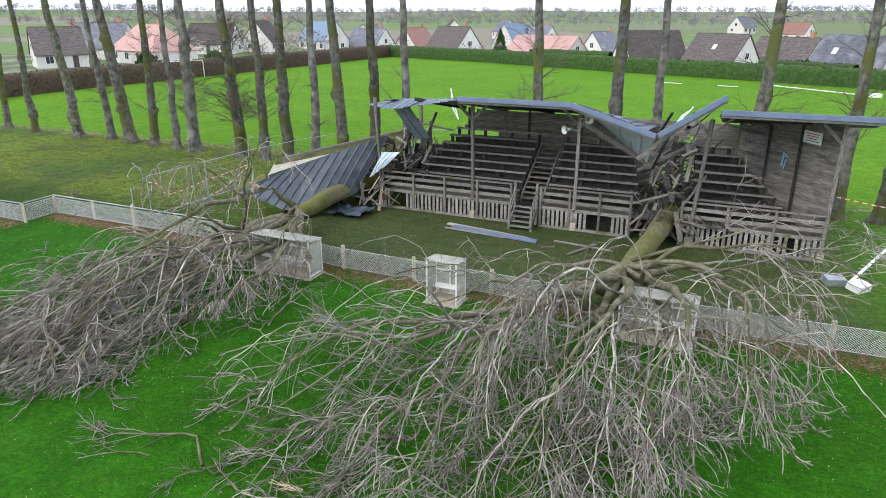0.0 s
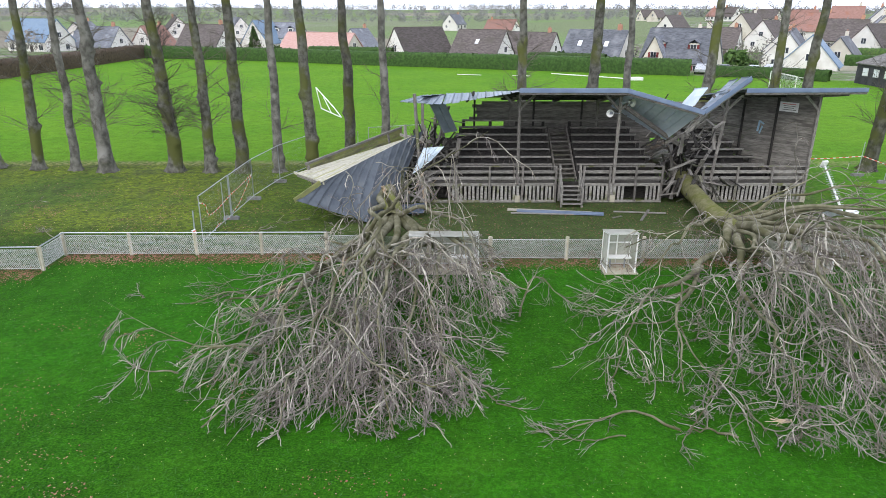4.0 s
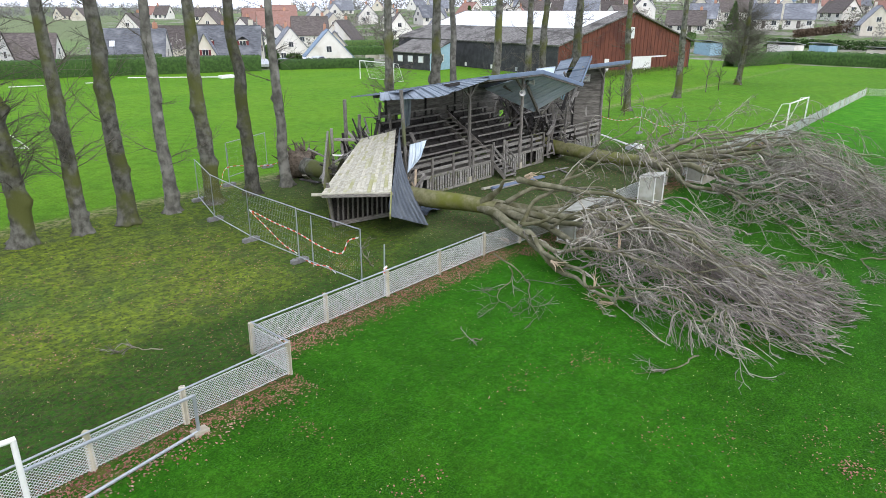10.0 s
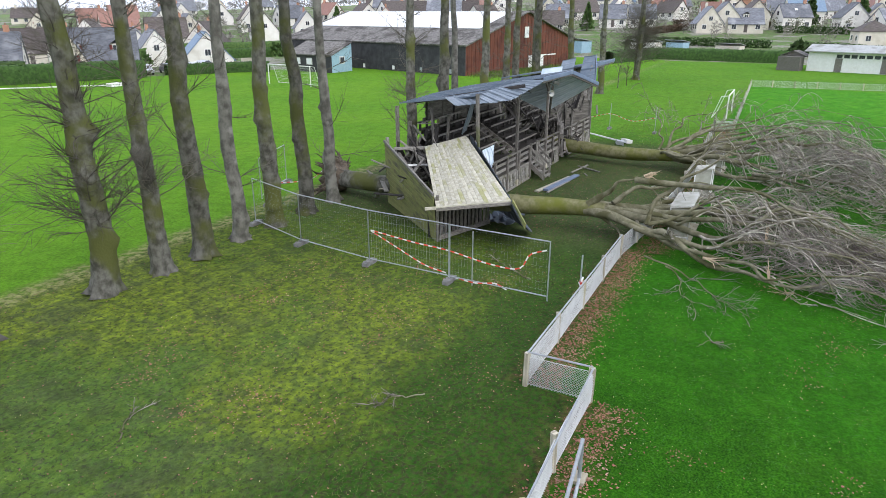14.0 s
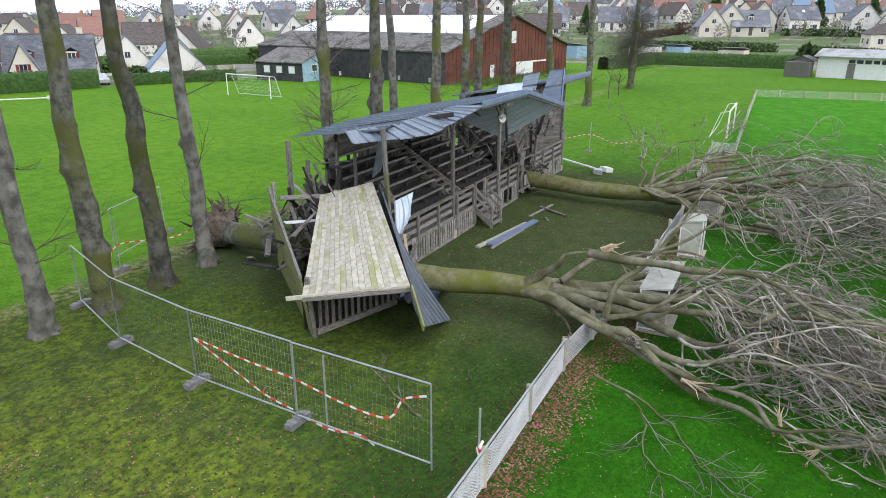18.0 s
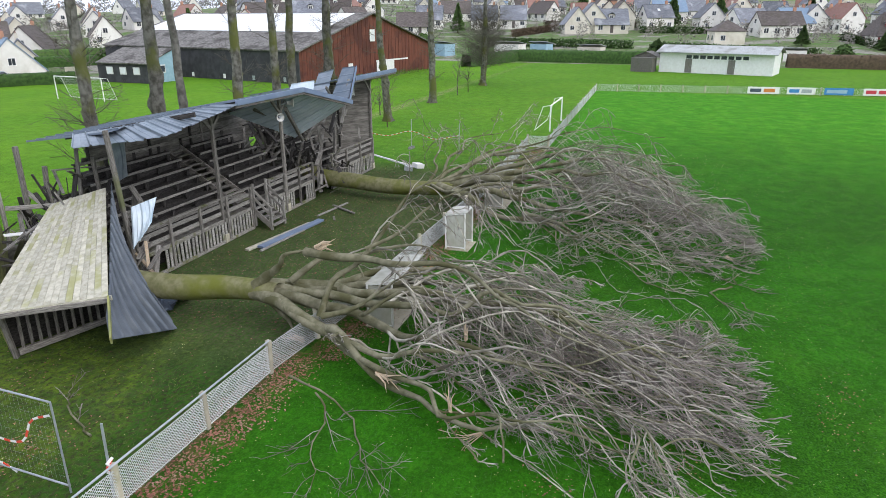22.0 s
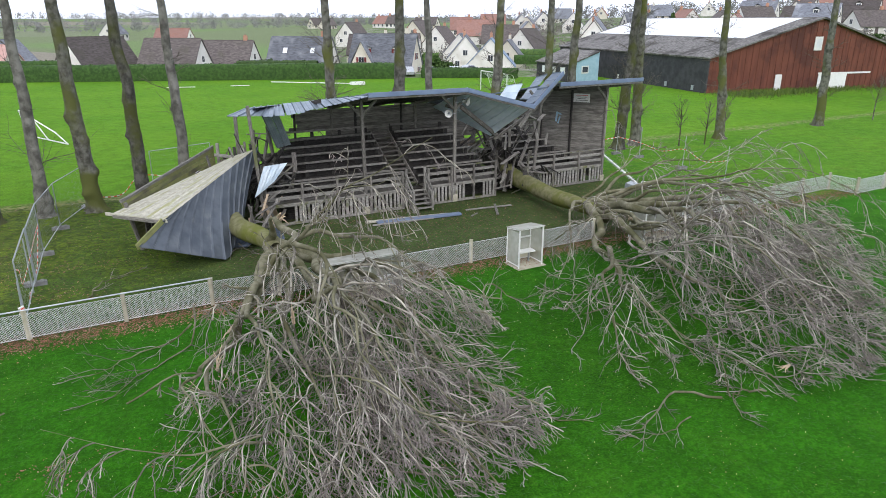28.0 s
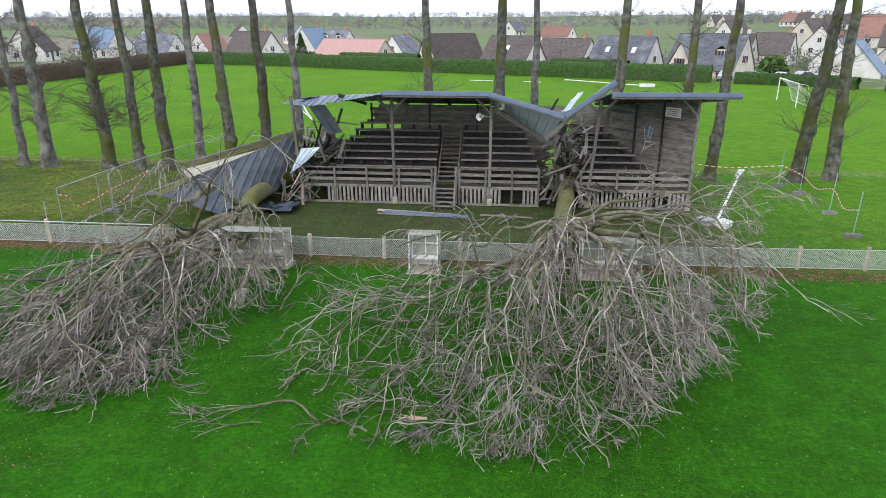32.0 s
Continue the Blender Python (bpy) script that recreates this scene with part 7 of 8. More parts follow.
# ---- sports hall ----
hall = thing("sports_hall", (62, 70, 0), "long low hall, rust-red gable, dark walls, pale skylight strip", "hall")
HA, HB = Vector((47.6, 57.6, 0)), Vector((78.6, 50.6, 0))
hdir = (HB - HA).normalized()
hn = Vector((-hdir.y, hdir.x, 0)) * 42
HE, HR = 4.3, 8.9
HM = (HA + HB) / 2
g = Geo().add([HA, HB, HB + UP * HE, HM + UP * HR, HA + UP * HE], [(0, 1, 2, 3, 4)])
part("gable_wall", g, HALL_RED, hall, "rust-red sheet gable")
for i in range(34):
    p = HA.lerp(HB, (i + 0.5) / 34)
    top = HE + (HR - HE) * (1 - abs((i + 0.5) / 17 - 1))
    stick("gable_rib", p - hn.normalized() * 0.03 + UP * 0.05, p - hn.normalized() * 0.03 + UP * (top - 0.1), 0.05, 0.02, HALL_RED, hall)
part("side_wall", Geo().slab([HA + hn, HA, HA + UP * HE, HA + hn + UP * HE], 0.2), HALL_DARK, hall, "dark sheet side wall")
part("side_wall", Geo().slab([HB, HB + hn, HB + hn + UP * HE, HB + UP * HE], 0.2), HALL_DARK, hall)
part("back_wall", Geo().add([HA + hn, HB + hn, HB + hn + UP * HE, HM + hn + UP * HR, HA + hn + UP * HE], [(4, 3, 2, 1, 0)]), HALL_RED, hall)
off = -hn.normalized() * 0.5
slope_o = (HA - HM).normalized() * 0.5 - UP * 0.15
part("roof", Geo().slab([HA + UP * HE + off + slope_o, HM + UP * HR + off, HM + UP * HR + hn, HA + UP * HE + hn + slope_o], 0.2), HALL_ROOF, hall)
part("roof", Geo().slab([HM + UP * HR + off, HB + UP * HE + off - slope_o - UP * 0.3, HB + UP * HE + hn - slope_o - UP * 0.3, HM + UP * HR + hn], 0.2), HALL_ROOF, hall)
e0, e1 = HA + UP * (HE + 0.24), HM + UP * (HR + 0.24)
for i in range(12):
    u0, u1 = (2.5 + 3.2 * i) / 42, (5.64 + 3.2 * i) / 42
    part("roof_light", Geo().slab([e0.lerp(e1, 0.42) + hn * u0, e0.lerp(e1, 0.96) + hn * u0, e0.lerp(e1, 0.96) + hn * u1, e0.lerp(e1, 0.42) + hn * u1], 0.05), SKYLIGHT, hall, "pale translucent roof sheet")


def on_gable(name, u, z0, wd, ht, mat):
    p = HA.lerp(HB, u) - hn.normalized() * 0.1
    return part(name, Geo().slab([p - hdir * wd / 2 + UP * z0, p + hdir * wd / 2 + UP * z0, p + hdir * wd / 2 + UP * (z0 + ht), p - hdir * wd / 2 + UP * (z0 + ht)], 0.06), mat, hall)


on_gable("window", 0.5, 5.0, 1.2, 1.7, FRAME_W)
on_gable("window_pane", 0.503, 5.25, 0.8, 1.2, SKYLIGHT)
on_gable("sliding_door", 0.60, 0.1, 4.6, 1.9, WHITE)
on_gable("door_lintel", 0.66, 2.0, 8.6, 0.22, WHITE)
on_gable("door", 0.33, 0.1, 1.0, 2.0, WHITE)
for u in (0.06, 0.2, 0.34, 0.5, 0.68, 0.85):
    p = HA + hn * u - hdir * 0.12
    part("wall_vent", Geo().box(Matrix.Translation(p + UP * 0.5), (0.2, 0.7, 0.6)), WHITE if u > 0.3 else GALV, hall)
annex = thing("annex", (41, 80, 0), "low dark annex with a pale blue boarded end", "building")
AX = Vector((42.2, 77.6, 0))
ad = Vector((0.05, 1, 0)).normalized()
ax = Vector((1, -0.05, 0)).normalized()
part("wall", Geo().add([AX, AX + ad * 9, AX + ad * 9 + UP * 2.5, AX + UP * 2.5, AX + ax * 5, AX + ax * 5 + ad * 9, AX + ax * 5 + ad * 9 + UP * 4.2, AX + ax * 5 + UP * 4.2], [(1, 0, 3, 2), (5, 1, 2, 6), (4, 5, 6, 7)]), HALL_DARK, annex)
part("end_wall", Geo().add([AX, AX + ax * 5, AX + ax * 5 + UP * 4.2, AX + UP * 2.5], [(0, 1, 2, 3)]), PALE_BLUE, annex, "pale blue boarded end")
part("end_window", Geo().box(Matrix.Translation(AX + ax * 2.5 + UP * 1.8 - ad * 0.03), (1.3, 0.08, 1.1)), FRAME_W, annex)
part("end_pane", Geo().box(Matrix.Translation(AX + ax * 2.5 + UP * 1.8 - ad * 0.08), (1.0, 0.04, 0.8)), GLASS_DK, annex)
part("roof", Geo().slab([AX + UP * 2.5 - ax * 0.3 - ad * 0.2, AX + ax * 5 + UP * 4.3 - ad * 0.2, AX + ax * 5 + ad * 9 + UP * 4.3, AX + ad * 9 + UP * 2.5 - ax * 0.3], 0.15), HALL_ROOF, annex)
for i in range(3):
    c = AX + ad * (2 + 2.4 * i) + UP * 1.6 - ax * 0.04
    w_ = part("window", Geo().box(Matrix.Translation(c), (0.08, 1.1, 1.0)), FRAME_W, annex)
    part("pane", Geo().box(Matrix.Translation(c - ax * 0.05), (0.03, 0.8, 0.75)), SKYLIGHT, w_)

# ---- clubhouse ----
club = thing("clubhouse", (84, 4.5, 0), "long white clubhouse with pale sheet roof and brown doors", "clubhouse")
CA, CB = Vector((83.4, 12.8, 0)), Vector((79.0, -3.4, 0))
cd = (CB - CA).normalized()
cn = Vector((-cd.y, cd.x, 0)) * 6.5
CH = 3.0
part("wall", Geo().add([CA, CB, CB + cn, CA + cn, CA + UP * CH, CB + UP * CH, CB + cn + UP * CH, CA + cn + UP * CH, (CA + CB) / 2 + UP * 0], [(0, 1, 5, 4), (1, 2, 6, 5), (2, 3, 7, 6), (3, 0, 4, 7)]), WHITE, club)
for s, q in ((0, (CA, CB, 0)), (1, (CA, CB, 1))):
    f0, f1 = (CA + cn * (-0.12) + UP * CH, CB + cn * (-0.12) + UP * CH) if s == 0 else (CB + cn * 1.12 + UP * CH, CA + cn * 1.12 + UP * CH)
    r0, r1 = CA + cn * 0.5 + UP * (CH + 1.0), CB + cn * 0.5 + UP * (CH + 1.0)
    ex = cd * 0.5
    quad = [f0 - ex, f1 + ex, r1 + ex, r0 - ex] if s == 0 else [f0 + ex, f1 - ex, r0 - ex, r1 + ex]
    part("roof", Geo().slab(quad, 0.12), CLUB_ROOF if s == 0 else HALL_ROOF, club, "pale weathered sheet roof")
for e, sgn in ((CA, -1), (CB, 1)):
    part("gable", Geo().add([e + UP * CH, e + cn + UP * CH, e + cn * 0.5 + UP * (CH + 1.0)], [(0, 1, 2)] if sgn < 0 else [(2, 1, 0)]), WHITE, club)
out = -cn.normalized()
for i in range(9):
    c = CA.lerp(CB, 0.27 + 0.062 * i) + UP * 2.45 + out * 0.03
    m = Matrix.Translation(c) @ Matrix.Rotation(math.atan2(cd.y, cd.x), 4, "Z")
    w_ = part("window", Geo().box(m, (0.95, 0.1, 0.65)), FRAME_W, club)
    part("pane", Geo().box(Matrix.Translation(out * 0.05) @ m, (0.8, 0.04, 0.5)), GLASS_DK, w_)
for u in (0.27, 0.65):
    m = Matrix.Translation(CA.lerp(CB, u) + UP * 1.1 + out * 0.03) @ Matrix.Rotation(math.atan2(cd.y, cd.x), 4, "Z")
    d_ = part("door", Geo().box(m, (1.0, 0.1, 2.1)), GREY_WOOD, club)
    part("door_handle", Geo().box(Matrix.Translation(out * 0.08) @ m @ Matrix.Translation((0.35, 0, 0)), (0.12, 0.05, 0.05)), GALV, d_)
hut = thing("wooden_hut", (86, 15, 0), "small grey boarded hut beside the clubhouse", "hut")
U = Vector((84.9, 16.6, 0))
for i in range(12):
    part("board", Geo().slab([U + cd * 3.4 + UP * (0.19 * i), U + UP * (0.19 * i), U + UP * (0.19 * i + 0.18), U + cd * 3.4 + UP * (0.19 * i + 0.18)], 0.04), GREY_WOOD, hut)
part("body", Geo().slab([U + cn * 0.02 + cd * 3.4, U + cn * 0.02, U + cn * 0.02 + UP * 2.2, U + cn * 0.02 + cd * 3.4 + UP * 2.2], -2.4), GREY_WOOD, hut)
part("roof", Geo().slab([U - cd * 0.3 + UP * 2.2 + out * 0.3, U + cd * 1.7 + UP * 3.0 + out * 0.3, U + cd * 1.7 + UP * 3.0 - out * 2.8, U - cd * 0.3 + UP * 2.2 - out * 2.8], 0.1), HALL_ROOF, hut)
part("roof", Geo().slab([U + cd * 1.7 + UP * 3.0 + out * 0.3, U + cd * 3.7 + UP * 2.2 + out * 0.3, U + cd * 3.7 + UP * 2.2 - out * 2.8, U + cd * 1.7 + UP * 3.0 - out * 2.8], 0.1), HALL_ROOF, hut)
part("gable", Geo().add([U + UP * 2.2, U + cd * 3.4 + UP * 2.2, U + cd * 1.7 + UP * 3.0], [(0, 1, 2)]), GREY_WOOD, hut)

# ---- advertising banners on the far fence ----
FA, FB = Vector((50.6, 19.7, 0)), Vector((56.6, -30.0, 0))
fd = (FB - FA).normalized()


def banner(dist, ln, mats, label):
    t = thing("banner", tuple(FA + fd * dist), label, "banner", "advertising banners on the far fence")
    o = Vector((-0.12, -0.015, 0))
    a, b = FA + fd * dist + o, FA + fd * (dist + ln) + o
    part("sheet", Geo().slab([a + UP * 0.12, b + UP * 0.12, b + UP * 0.88, a + UP * 0.88], 0.02), mats[0], t)
    for i, m in enumerate(mats[1:]):
        u0 = 0.08 + 0.86 * i / max(1, len(mats) - 1)
        u1 = u0 + 0.7 / max(1, len(mats) - 1)
        q = [a.lerp(b, u) + Vector((-0.03, 0, 0)) + UP * z for u, z in ((u0, 0.3), (u1, 0.3), (u1, 0.68), (u0, 0.68))]
        part("printed_bar", Geo().slab(q, 0.006), m, t)


banner(17.4, 3.4, (WHITE, ROOF_DARK, AD_ORANGE), "white banner with dark and orange printing")
banner(21.6, 3.0, (WHITE, AD_BLUE, GALV), "white banner with a blue mark")
banner(25.5, 3.0, (AD_BLUE, PALE_BLUE), "plain light and dark blue banner")
banner(29.5, 3.0, (WHITE, AD_RED, AD_RED), "white and red banner")
banner(33.5, 3.0, (WHITE, ROOF_DARK, GALV), "white banner with dark lettering bars")

# ---- far woods and garden trees ----


def woods(name, pts, count, size, spread, seed, mat, label):
    """Bare treetops seen from far: many small ragged sprays."""
    r = np.random.default_rng(seed)
    p = np.array(pts, float)
    u = r.random(count) * (len(p) - 1)
    i = np.minimum(u.astype(int), len(p) - 2)
    f = (u - i)[:, None]
    c = p[i] * (1 - f) + p[i + 1] * f + r.normal(0, spread, (count, 2))
    z = np.array([far_rise(a, b) for a, b in c])
    hgt = size * r.uniform(0.5, 1.2, count)
    k = 64
    d = unit(r.normal(size=(count, k, 3)))
    q = d * r.uniform(0.4, 1.0, (count, k, 1)) * np.stack([hgt * 0.42, hgt * 0.42, hgt * 0.5], 1)[:, None]
    q += np.stack([c[:, 0], c[:, 1], z + hgt * 0.52], 1)[:, None]
    s = (hgt * 0.05)[:, None, None]
    a, b = r.normal(size=q.shape) * s, r.normal(size=q.shape) * s
    v = np.stack([q - a, q + b * 0.5, q + a, q - b * 0.5], 2).reshape(-1, 3)
    ob = np_mesh(name, v, np.arange(len(v)).reshape(-1, 4), mat, None, label, "stuff", False)
    tagged(ob, "", "woods")


woods("far_woods", [(-1300, 500), (-700, 900), (-100, 1050), (400, 1000), (1000, 700)], 1100, 10, 40, 51, HAZED_WOODS, "distant bare woods along the skyline")
woods("far_woods", [(-700, 250), (-400, 430), (-120, 480), (150, 500), (300, 470)], 650, 6, 7, 52, HAZED_WOODS, "bare hedgerow trees among the far fields")
woods("far_woods", [(-900, 420), (-500, 640), (-100, 760), (300, 740)], 650, 8, 12, 56, HAZED_WOODS, "bare hedgerow trees among the far fields")
woods("garden_trees", [(-130, 120), (-80, 165), (-20, 165), (30, 155), (90, 165), (150, 150), (190, 90), (200, 20), (190, -60)], 170, 4.6, 14, 53, HAZED_TWIG, "bare garden trees among the houses")
woods("far_woods", [(300, 420), (480, 220), (500, -60), (440, -260)], 650, 9, 30, 54, HAZED_WOODS, "distant bare trees behind the village")
woods("garden_trees", [(40, 150), (80, 165), (110, 200), (150, 200)], 160, 4.0, 14, 61, HAZED_TWIG, "bare garden trees between the houses")
woods("garden_trees", [(60, 140), (110, 120), (140, 100), (150, 60)], 90, 3.2, 12, 57, HAZED_TWIG, "low bare shrubs and trees in the gardens")
woods("garden_trees", [(150, 90), (180, 40), (170, 0), (165, -40), (170, -90)], 170, 4.0, 16, 58, HAZED_TWIG, "bare shrubs and small trees between the houses")
woods("garden_trees", [(230, 120), (250, 40), (240, -40), (230, -100)], 220, 5.5, 26, 59, HAZED_TWIG, "bare trees between the houses up the slope")
for i, (pa, pb) in enumerate((((128, 52), (132, 20)), ((130, 14), (128, -18)), ((150, 52), (172, 44)), ((172, 20), (176, -6)), ((140, -36), (168, -30)), ((186, 50), (190, 20)), ((196, -16), (200, -48)), ((118, 66), (140, 74)), ((106, 128), (124, 118)), ((134, 112), (150, 92)))):
    n = 26
    t = np.linspace(0, 1, n)[:, None]
    c = np.array(pa) * (1 - t) + np.array(pb) * t
    hg = np.random.default_rng(900 + i)
    m = 4200
    u = hg.random((m, 1))
    q = np.array(pa) * (1 - u) + np.array(pb) * u + hg.uniform(-0.8, 0.8, (m, 2))
    z = np.array([far_rise(a_, b_) for a_, b_ in q]) + hg.uniform(-0.3, 1.7, m)
    p = np.concatenate([q, z[:, None]], 1)
    e0, e1 = hg.normal(0, 0.13, (m, 3)), hg.normal(0, 0.13, (m, 3))
    ob = np_mesh("garden_hedge", np.stack([p - e0, p + e1, p + e0, p - e1], 1).reshape(-1, 3), np.arange(m * 4).reshape(-1, 4), (HEDGE, SHRUB, HEDGE_BROWN)[i % 3], None, "clipped garden hedge between the houses", "stuff", False)
    tagged(ob, "", "hedge")


def conifer(x, y, r0, h, seed):
    r = np.random.default_rng(seed)
    t = thing("conifer", (x, y, far_rise(x, y)), "dark evergreen conifer in a garden", "tree", "garden conifers")
    m = 1500
    u = r.random(m) ** 0.7
    a = r.uniform(0, 6.28, m)
    k = r0 * u * r.uniform(0.55, 1.05, m) * (1 + 0.2 * np.sin(a * 3 + u * 25))
    p = np.stack([x + k * np.cos(a), y + k * np.sin(a), far_rise(x, y) + h * (1.0 - 0.93 * u)], 1)
    d = np.stack([np.cos(a), np.sin(a), np.full(m, -0.35)], 1) * (0.12 * r0 + 0.12)
    e = r.normal(0, 0.06 * r0 + 0.05, (m, 3))
    np_mesh("needles", np.stack([p - d, p + e, p + d, p - e], 1).reshape(-1, 3), np.arange(m * 4).reshape(-1, 4), SHRUB, t, "", "stuff", False)
    part("trunk", Geo().tube([(x, y, far_rise(x, y) - 0.1), (x, y, far_rise(x, y) + h * 0.9)], [0.18, 0.04], 6), BARK, t)


for i, (x, y, r0, h) in enumerate(((196, 12, 2.6, 10), (204, -2, 3.2, 9), (172, -44, 2.4, 8), (158, 70, 2.0, 8), (120, 132, 2.0, 8), (-60, 172, 2.0, 7), (150, -18, 1.6, 4.5), (146, -34, 1.5, 4), (231, 44, 3, 11), (220, -30, 3, 9))):
    conifer(x, y, r0, h, 640 + i)
for i, (x, y, r0, h) in enumerate(((120, 14, 2.2, 3.2), (116, -20, 1.8, 3.0), (118, -32, 1.6, 3.4), (122, -42, 2.0, 4.0), (40, 118, 2.0, 2.4), (-46, 132, 1.8, 2.2), (8, 116, 1.6, 2.0), (36, 104, 1.4, 1.6), (-88, 96, 2.0, 2.4), (-96, 88, 1.8, 2.2), (70, 112, 1.8, 2.6))):
    shrub(x, y, r0, h, 600 + i)


def car(x, y, turn, paint, label):
    t = thing("car", (x, y, 0), label, "car", "parked cars", turn=turn)
    m = place_of(t)
    prof = [(-2.0, 0.35), (-2.05, 0.75), (-1.3, 0.92), (-0.75, 1.42), (0.7, 1.45), (1.5, 0.95), (2.05, 0.85), (2.05, 0.35)]
    n = len(prof)
    g = Geo().add([m @ Vector((a, s * (0.82 if z < 1.1 else 0.66), z)) for s in (-1, 1) for a, z in prof], [tuple(range(n)), tuple(range(2 * n - 1, n - 1, -1))] + [(i, n + i, n + (i + 1) % n, (i + 1) % n) for i in range(n)])
    part("body", g, paint, t)
    for s in (-1, 1):
        part("side_glass", Geo().slab([m @ Vector((a, s * b, z)) for a, b, z in ((-1.1, 0.8, 0.98), (1.2, 0.8, 0.98), (0.6, 0.69, 1.36), (-0.65, 0.69, 1.36))], 0.02 * -s), GLASS_DK, t)
        for a in (-1.25, 1.3):
            part("wheel", Geo().tube([m @ Vector((a, s * 0.7, 0.32)), m @ Vector((a, s * 0.86, 0.32))], 0.32, 14), RUBBER, t)
    part("windscreen", Geo().slab([m @ Vector(p) for p in ((1.48, -0.7, 0.98), (1.48, 0.7, 0.98), (0.75, 0.6, 1.42), (0.75, -0.6, 1.42))], 0.02), GLASS_DK, t)


for i, (x, y, a) in enumerate(((27, 100.5, 65), (30, 99, 65), (34, 98, 60), (21, 103, 70), (38, 100, 20))):
    car(x, y, a, (CAR_A, CAR_B, CAR_A, CAR_B, CAR_A)[i], "parked %s car at the edge of the practice field" % ("silver" if i % 2 == 0 else "dark"))

# ---- leaf litter ----


def litter(name, count, box, seed, size=0.05, mat=LEAF, label="fallen brown leaves on the grass", clump=None):
    r = np.random.default_rng(seed)
    x0, x1, y0, y1 = box
    p = np.stack([r.uniform(x0, x1, count), r.uniform(y0, y1, count) if clump is None else clump + r.normal(0, (y1 - y0) / 4, count)], 1)
    a = r.uniform(0, 6.28, count)
    s = size * r.uniform(0.6, 1.5, count)
    d = np.stack([np.cos(a), np.sin(a)], 1) * s[:, None]
    e = np.stack([-d[:, 1], d[:, 0]], 1) * 0.6
    z = r.uniform(0.012, 0.04, (count, 4))
    v = np.stack([np.concatenate([p + o, z[:, [k]]], 1) for k, o in enumerate((-d, -e, d, e))], 1).reshape(-1, 3)
    ob = np_mesh(name, v, np.arange(count * 4).reshape(-1, 4), mat, None, label, "stuff", False)
    tagged(ob, "", "leaves")


litter("leaf_litter", 4200, (-29, -18, 18.7, 20.1), 71, 0.028, clump=19.6)
litter("leaf_litter", 11000, (-18, 14, 18.2, 19.6), 77, 0.028, clump=18.95)
litter("leaf_litter", 3600, (-40, -29, 17.1, 18.5), 72, 0.028, clump=17.9)
litter("leaf_litter", 2600, (-17, 3, 20, 27), 74, 0.028)
litter("leaf_litter", 1800, (-44, -17, 20, 36), 75, 0.026)
litter("pale_bits", 7000, (-44, 14, 0, 19), 76, 0.011, DRY_BIT, "pale dry leaf scraps scattered over the pitch")
litter("pale_bits", 2200, (-44, 12, 20, 34), 78, 0.012, DRY_BIT, "pale dry leaf scraps under the trees")


def drifts(name, count, spots, seed, size, mat, label):
    """Leaves blown together in loose drifts."""
    r = np.random.default_rng(seed)
    k = r.integers(0, len(spots), count)
    c = np.array(spots)[k]
    p = c[:, :2] + r.normal(0, 1, (count, 2)) * c[:, 2:]
    a = r.uniform(0, 6.28, count)
    d = np.stack([np.cos(a), np.sin(a)], 1) * (size * r.uniform(0.6, 1.5, count))[:, None]
    e = np.stack([-d[:, 1], d[:, 0]], 1) * 0.6
    z = r.uniform(0.012, 0.035, (count, 4))
    v = np.stack([np.concatenate([p + o, z[:, [q]]], 1) for q, o in enumerate((-d, -e, d, e))], 1).reshape(-1, 3)
    tagged(np_mesh(name, v, np.arange(count * 4).reshape(-1, 4), mat, None, label, "stuff", False), "", "leaves")


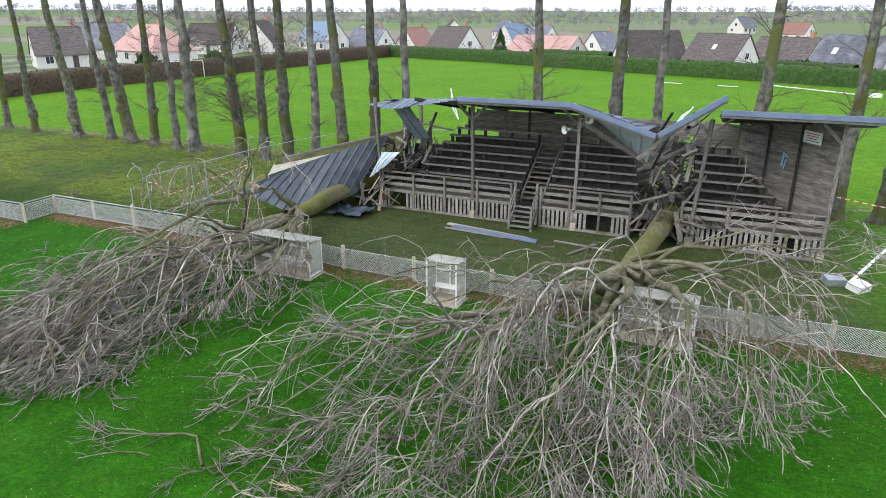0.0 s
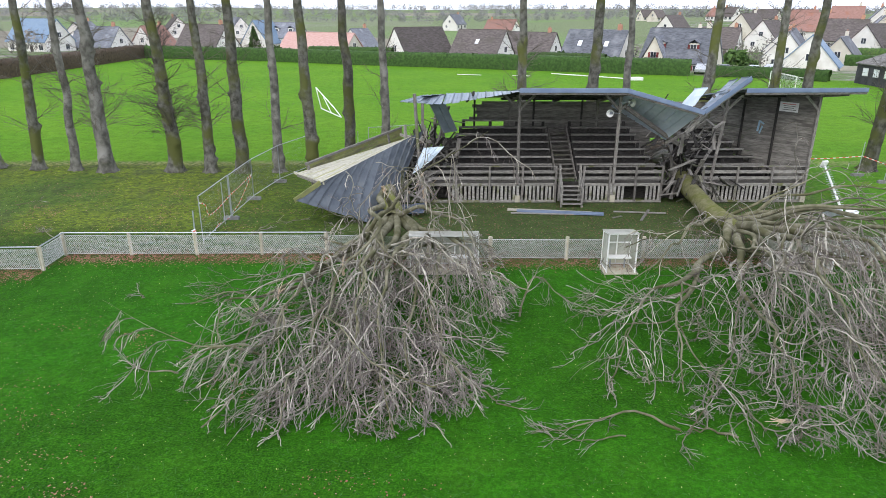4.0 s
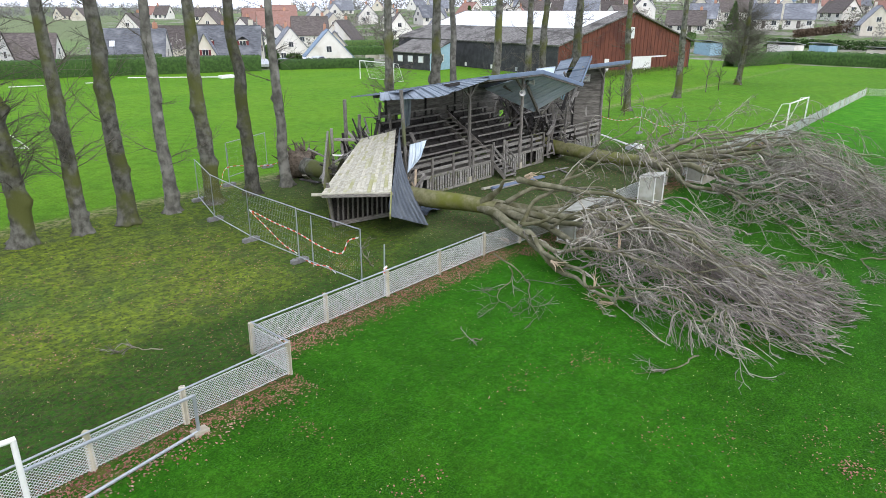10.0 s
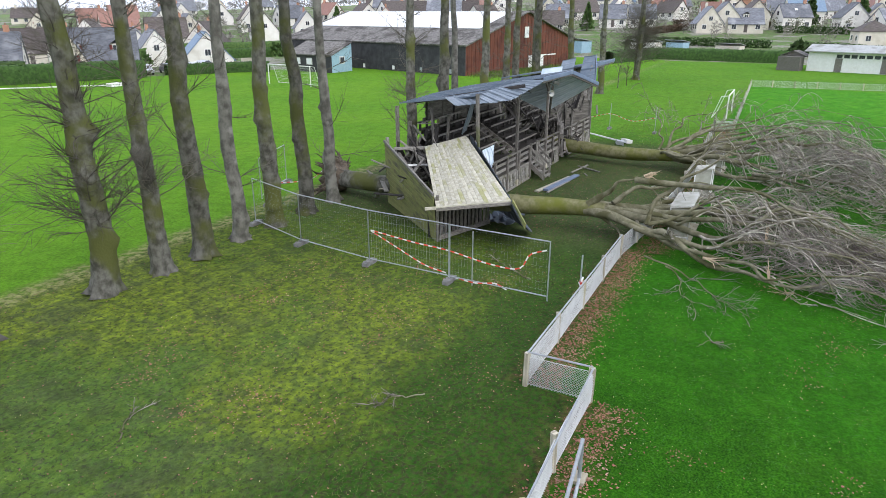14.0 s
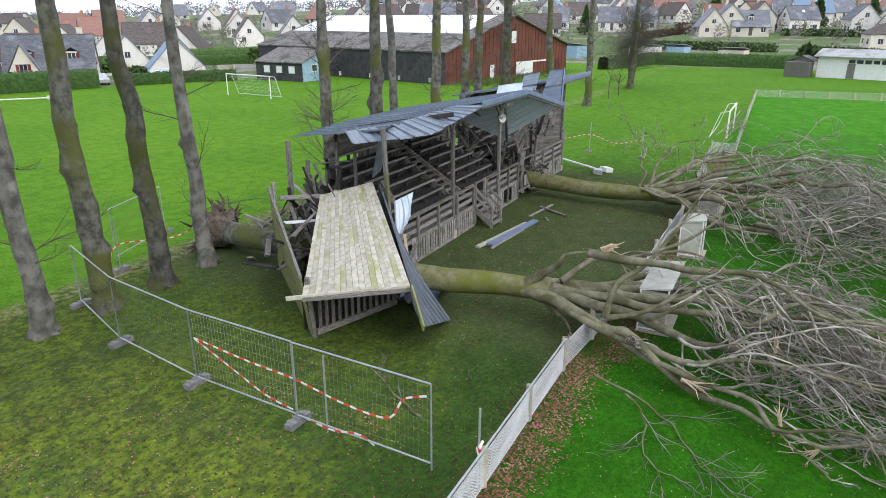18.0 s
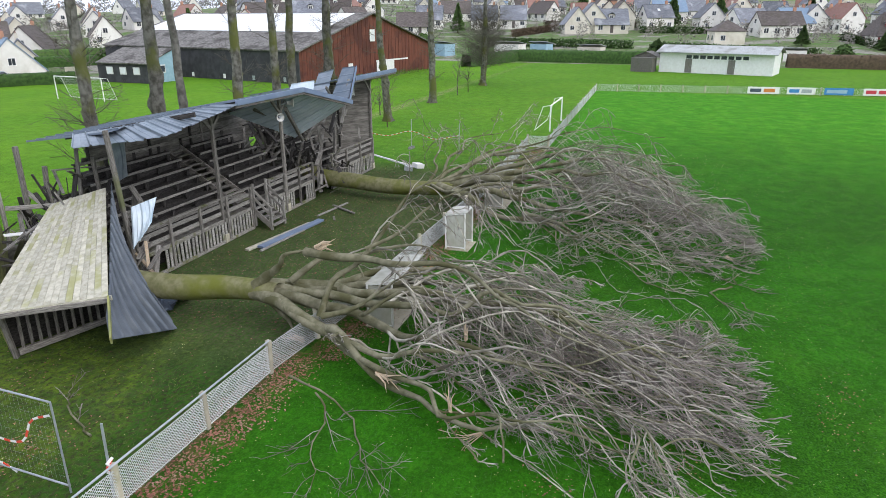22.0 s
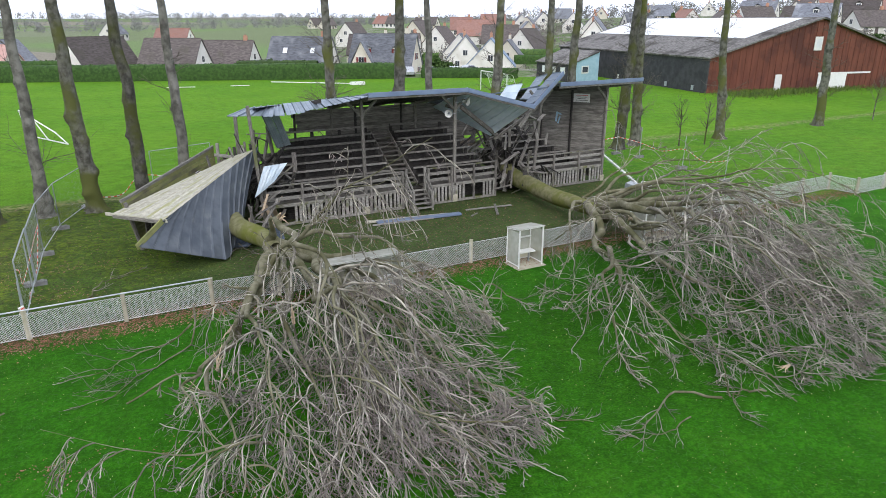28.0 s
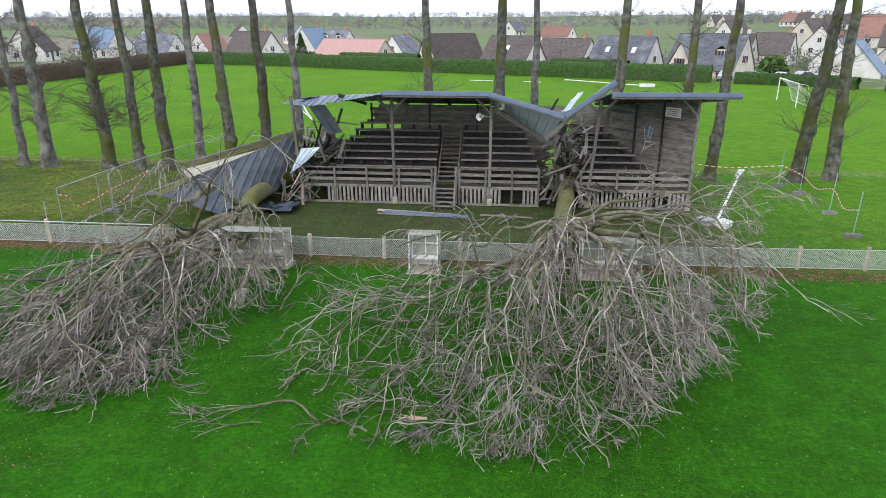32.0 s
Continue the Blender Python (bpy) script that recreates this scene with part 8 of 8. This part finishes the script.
SPOT = np.random.default_rng(88)
drifts("leaf_drift", 2600, [(SPOT.uniform(-38, -14), SPOT.uniform(5, 17.5), SPOT.uniform(0.15, 0.9), SPOT.uniform(0.1, 0.35)) for _ in range(46)], 91, 0.024, LEAF, "brown leaves blown together on the pitch")
drifts("leaf_drift", 2400, [(SPOT.uniform(-40, -22), SPOT.uniform(21, 30), SPOT.uniform(0.2, 1.0), SPOT.uniform(0.2, 0.6)) for _ in range(30)], 92, 0.024, LEAF, "brown leaves blown together under the beeches")


def grass(name, count, box, seed, mat, label, tall=0.07, fade=0.3, wide=1.0):
    """Separate blades standing out of the turf."""
    r = np.random.default_rng(seed)
    x0, x1, y0, y1 = box
    p = np.stack([r.uniform(x0, x1, count) + r.normal(0, fade, count), r.uniform(y0, y1, count), np.zeros(count)], 1)
    p[:, 1] -= np.abs(r.normal(0, fade, count)) * (r.random(count) < 0.4) * (fade > 1)
    a = r.uniform(0, 6.28, count)
    w = np.stack([np.cos(a), np.sin(a), np.zeros(count)], 1) * r.uniform(0.004, 0.010, (count, 1)) * wide
    tip = p + np.concatenate([r.normal(0, 0.07, (count, 2)), tall * r.uniform(0.4, 1.3, (count, 1))], 1)
    v = np.stack([p - w, p + w, tip + w * 0.3, tip - w * 0.3], 1).reshape(-1, 3)
    ob = np_mesh(name, v, np.arange(count * 4).reshape(-1, 4), mat, None, label, "stuff", False)
    tagged(ob, "", "grass")


BLADE = surf("pitch_blade", (0.026, 0.125, 0.006), (0.046, 0.175, 0.010), 0.9, 0.7, 0.0, c3=(0.05, 0.19, 0.03), s3=6.0, k3=(0.5, 0.7))
MOSS_BLADE = surf("mossy_blade", (0.06, 0.11, 0.024), (0.13, 0.19, 0.03), 0.9, 0.8, 0.0, c3=(0.05, 0.055, 0.03), s3=5.0, k3=(0.5, 0.7))
grass("grass_blades", 36000, (-42, 10, 2, 18.3), 81, BLADE, "dark green mown grass of the pitch", 0.035, 7.0, 1.3)
grass("grass_blades", 40000, (-46, -16, 20.2, 36), 82, MOSS_BLADE, "short mossy grass under the trees", 0.05)
grass("grass_blades", 22000, (-16, 14, 19.6, 26.8), 83, MOSS_BLADE, "thin trodden grass before the stand", 0.06)
grass("rough_weeds", 9000, (48, 78, 52.0, 57.0), 86, MOSS_BLADE, "rough weeds along the foot of the hall", 0.45, 1.5, 4.0)
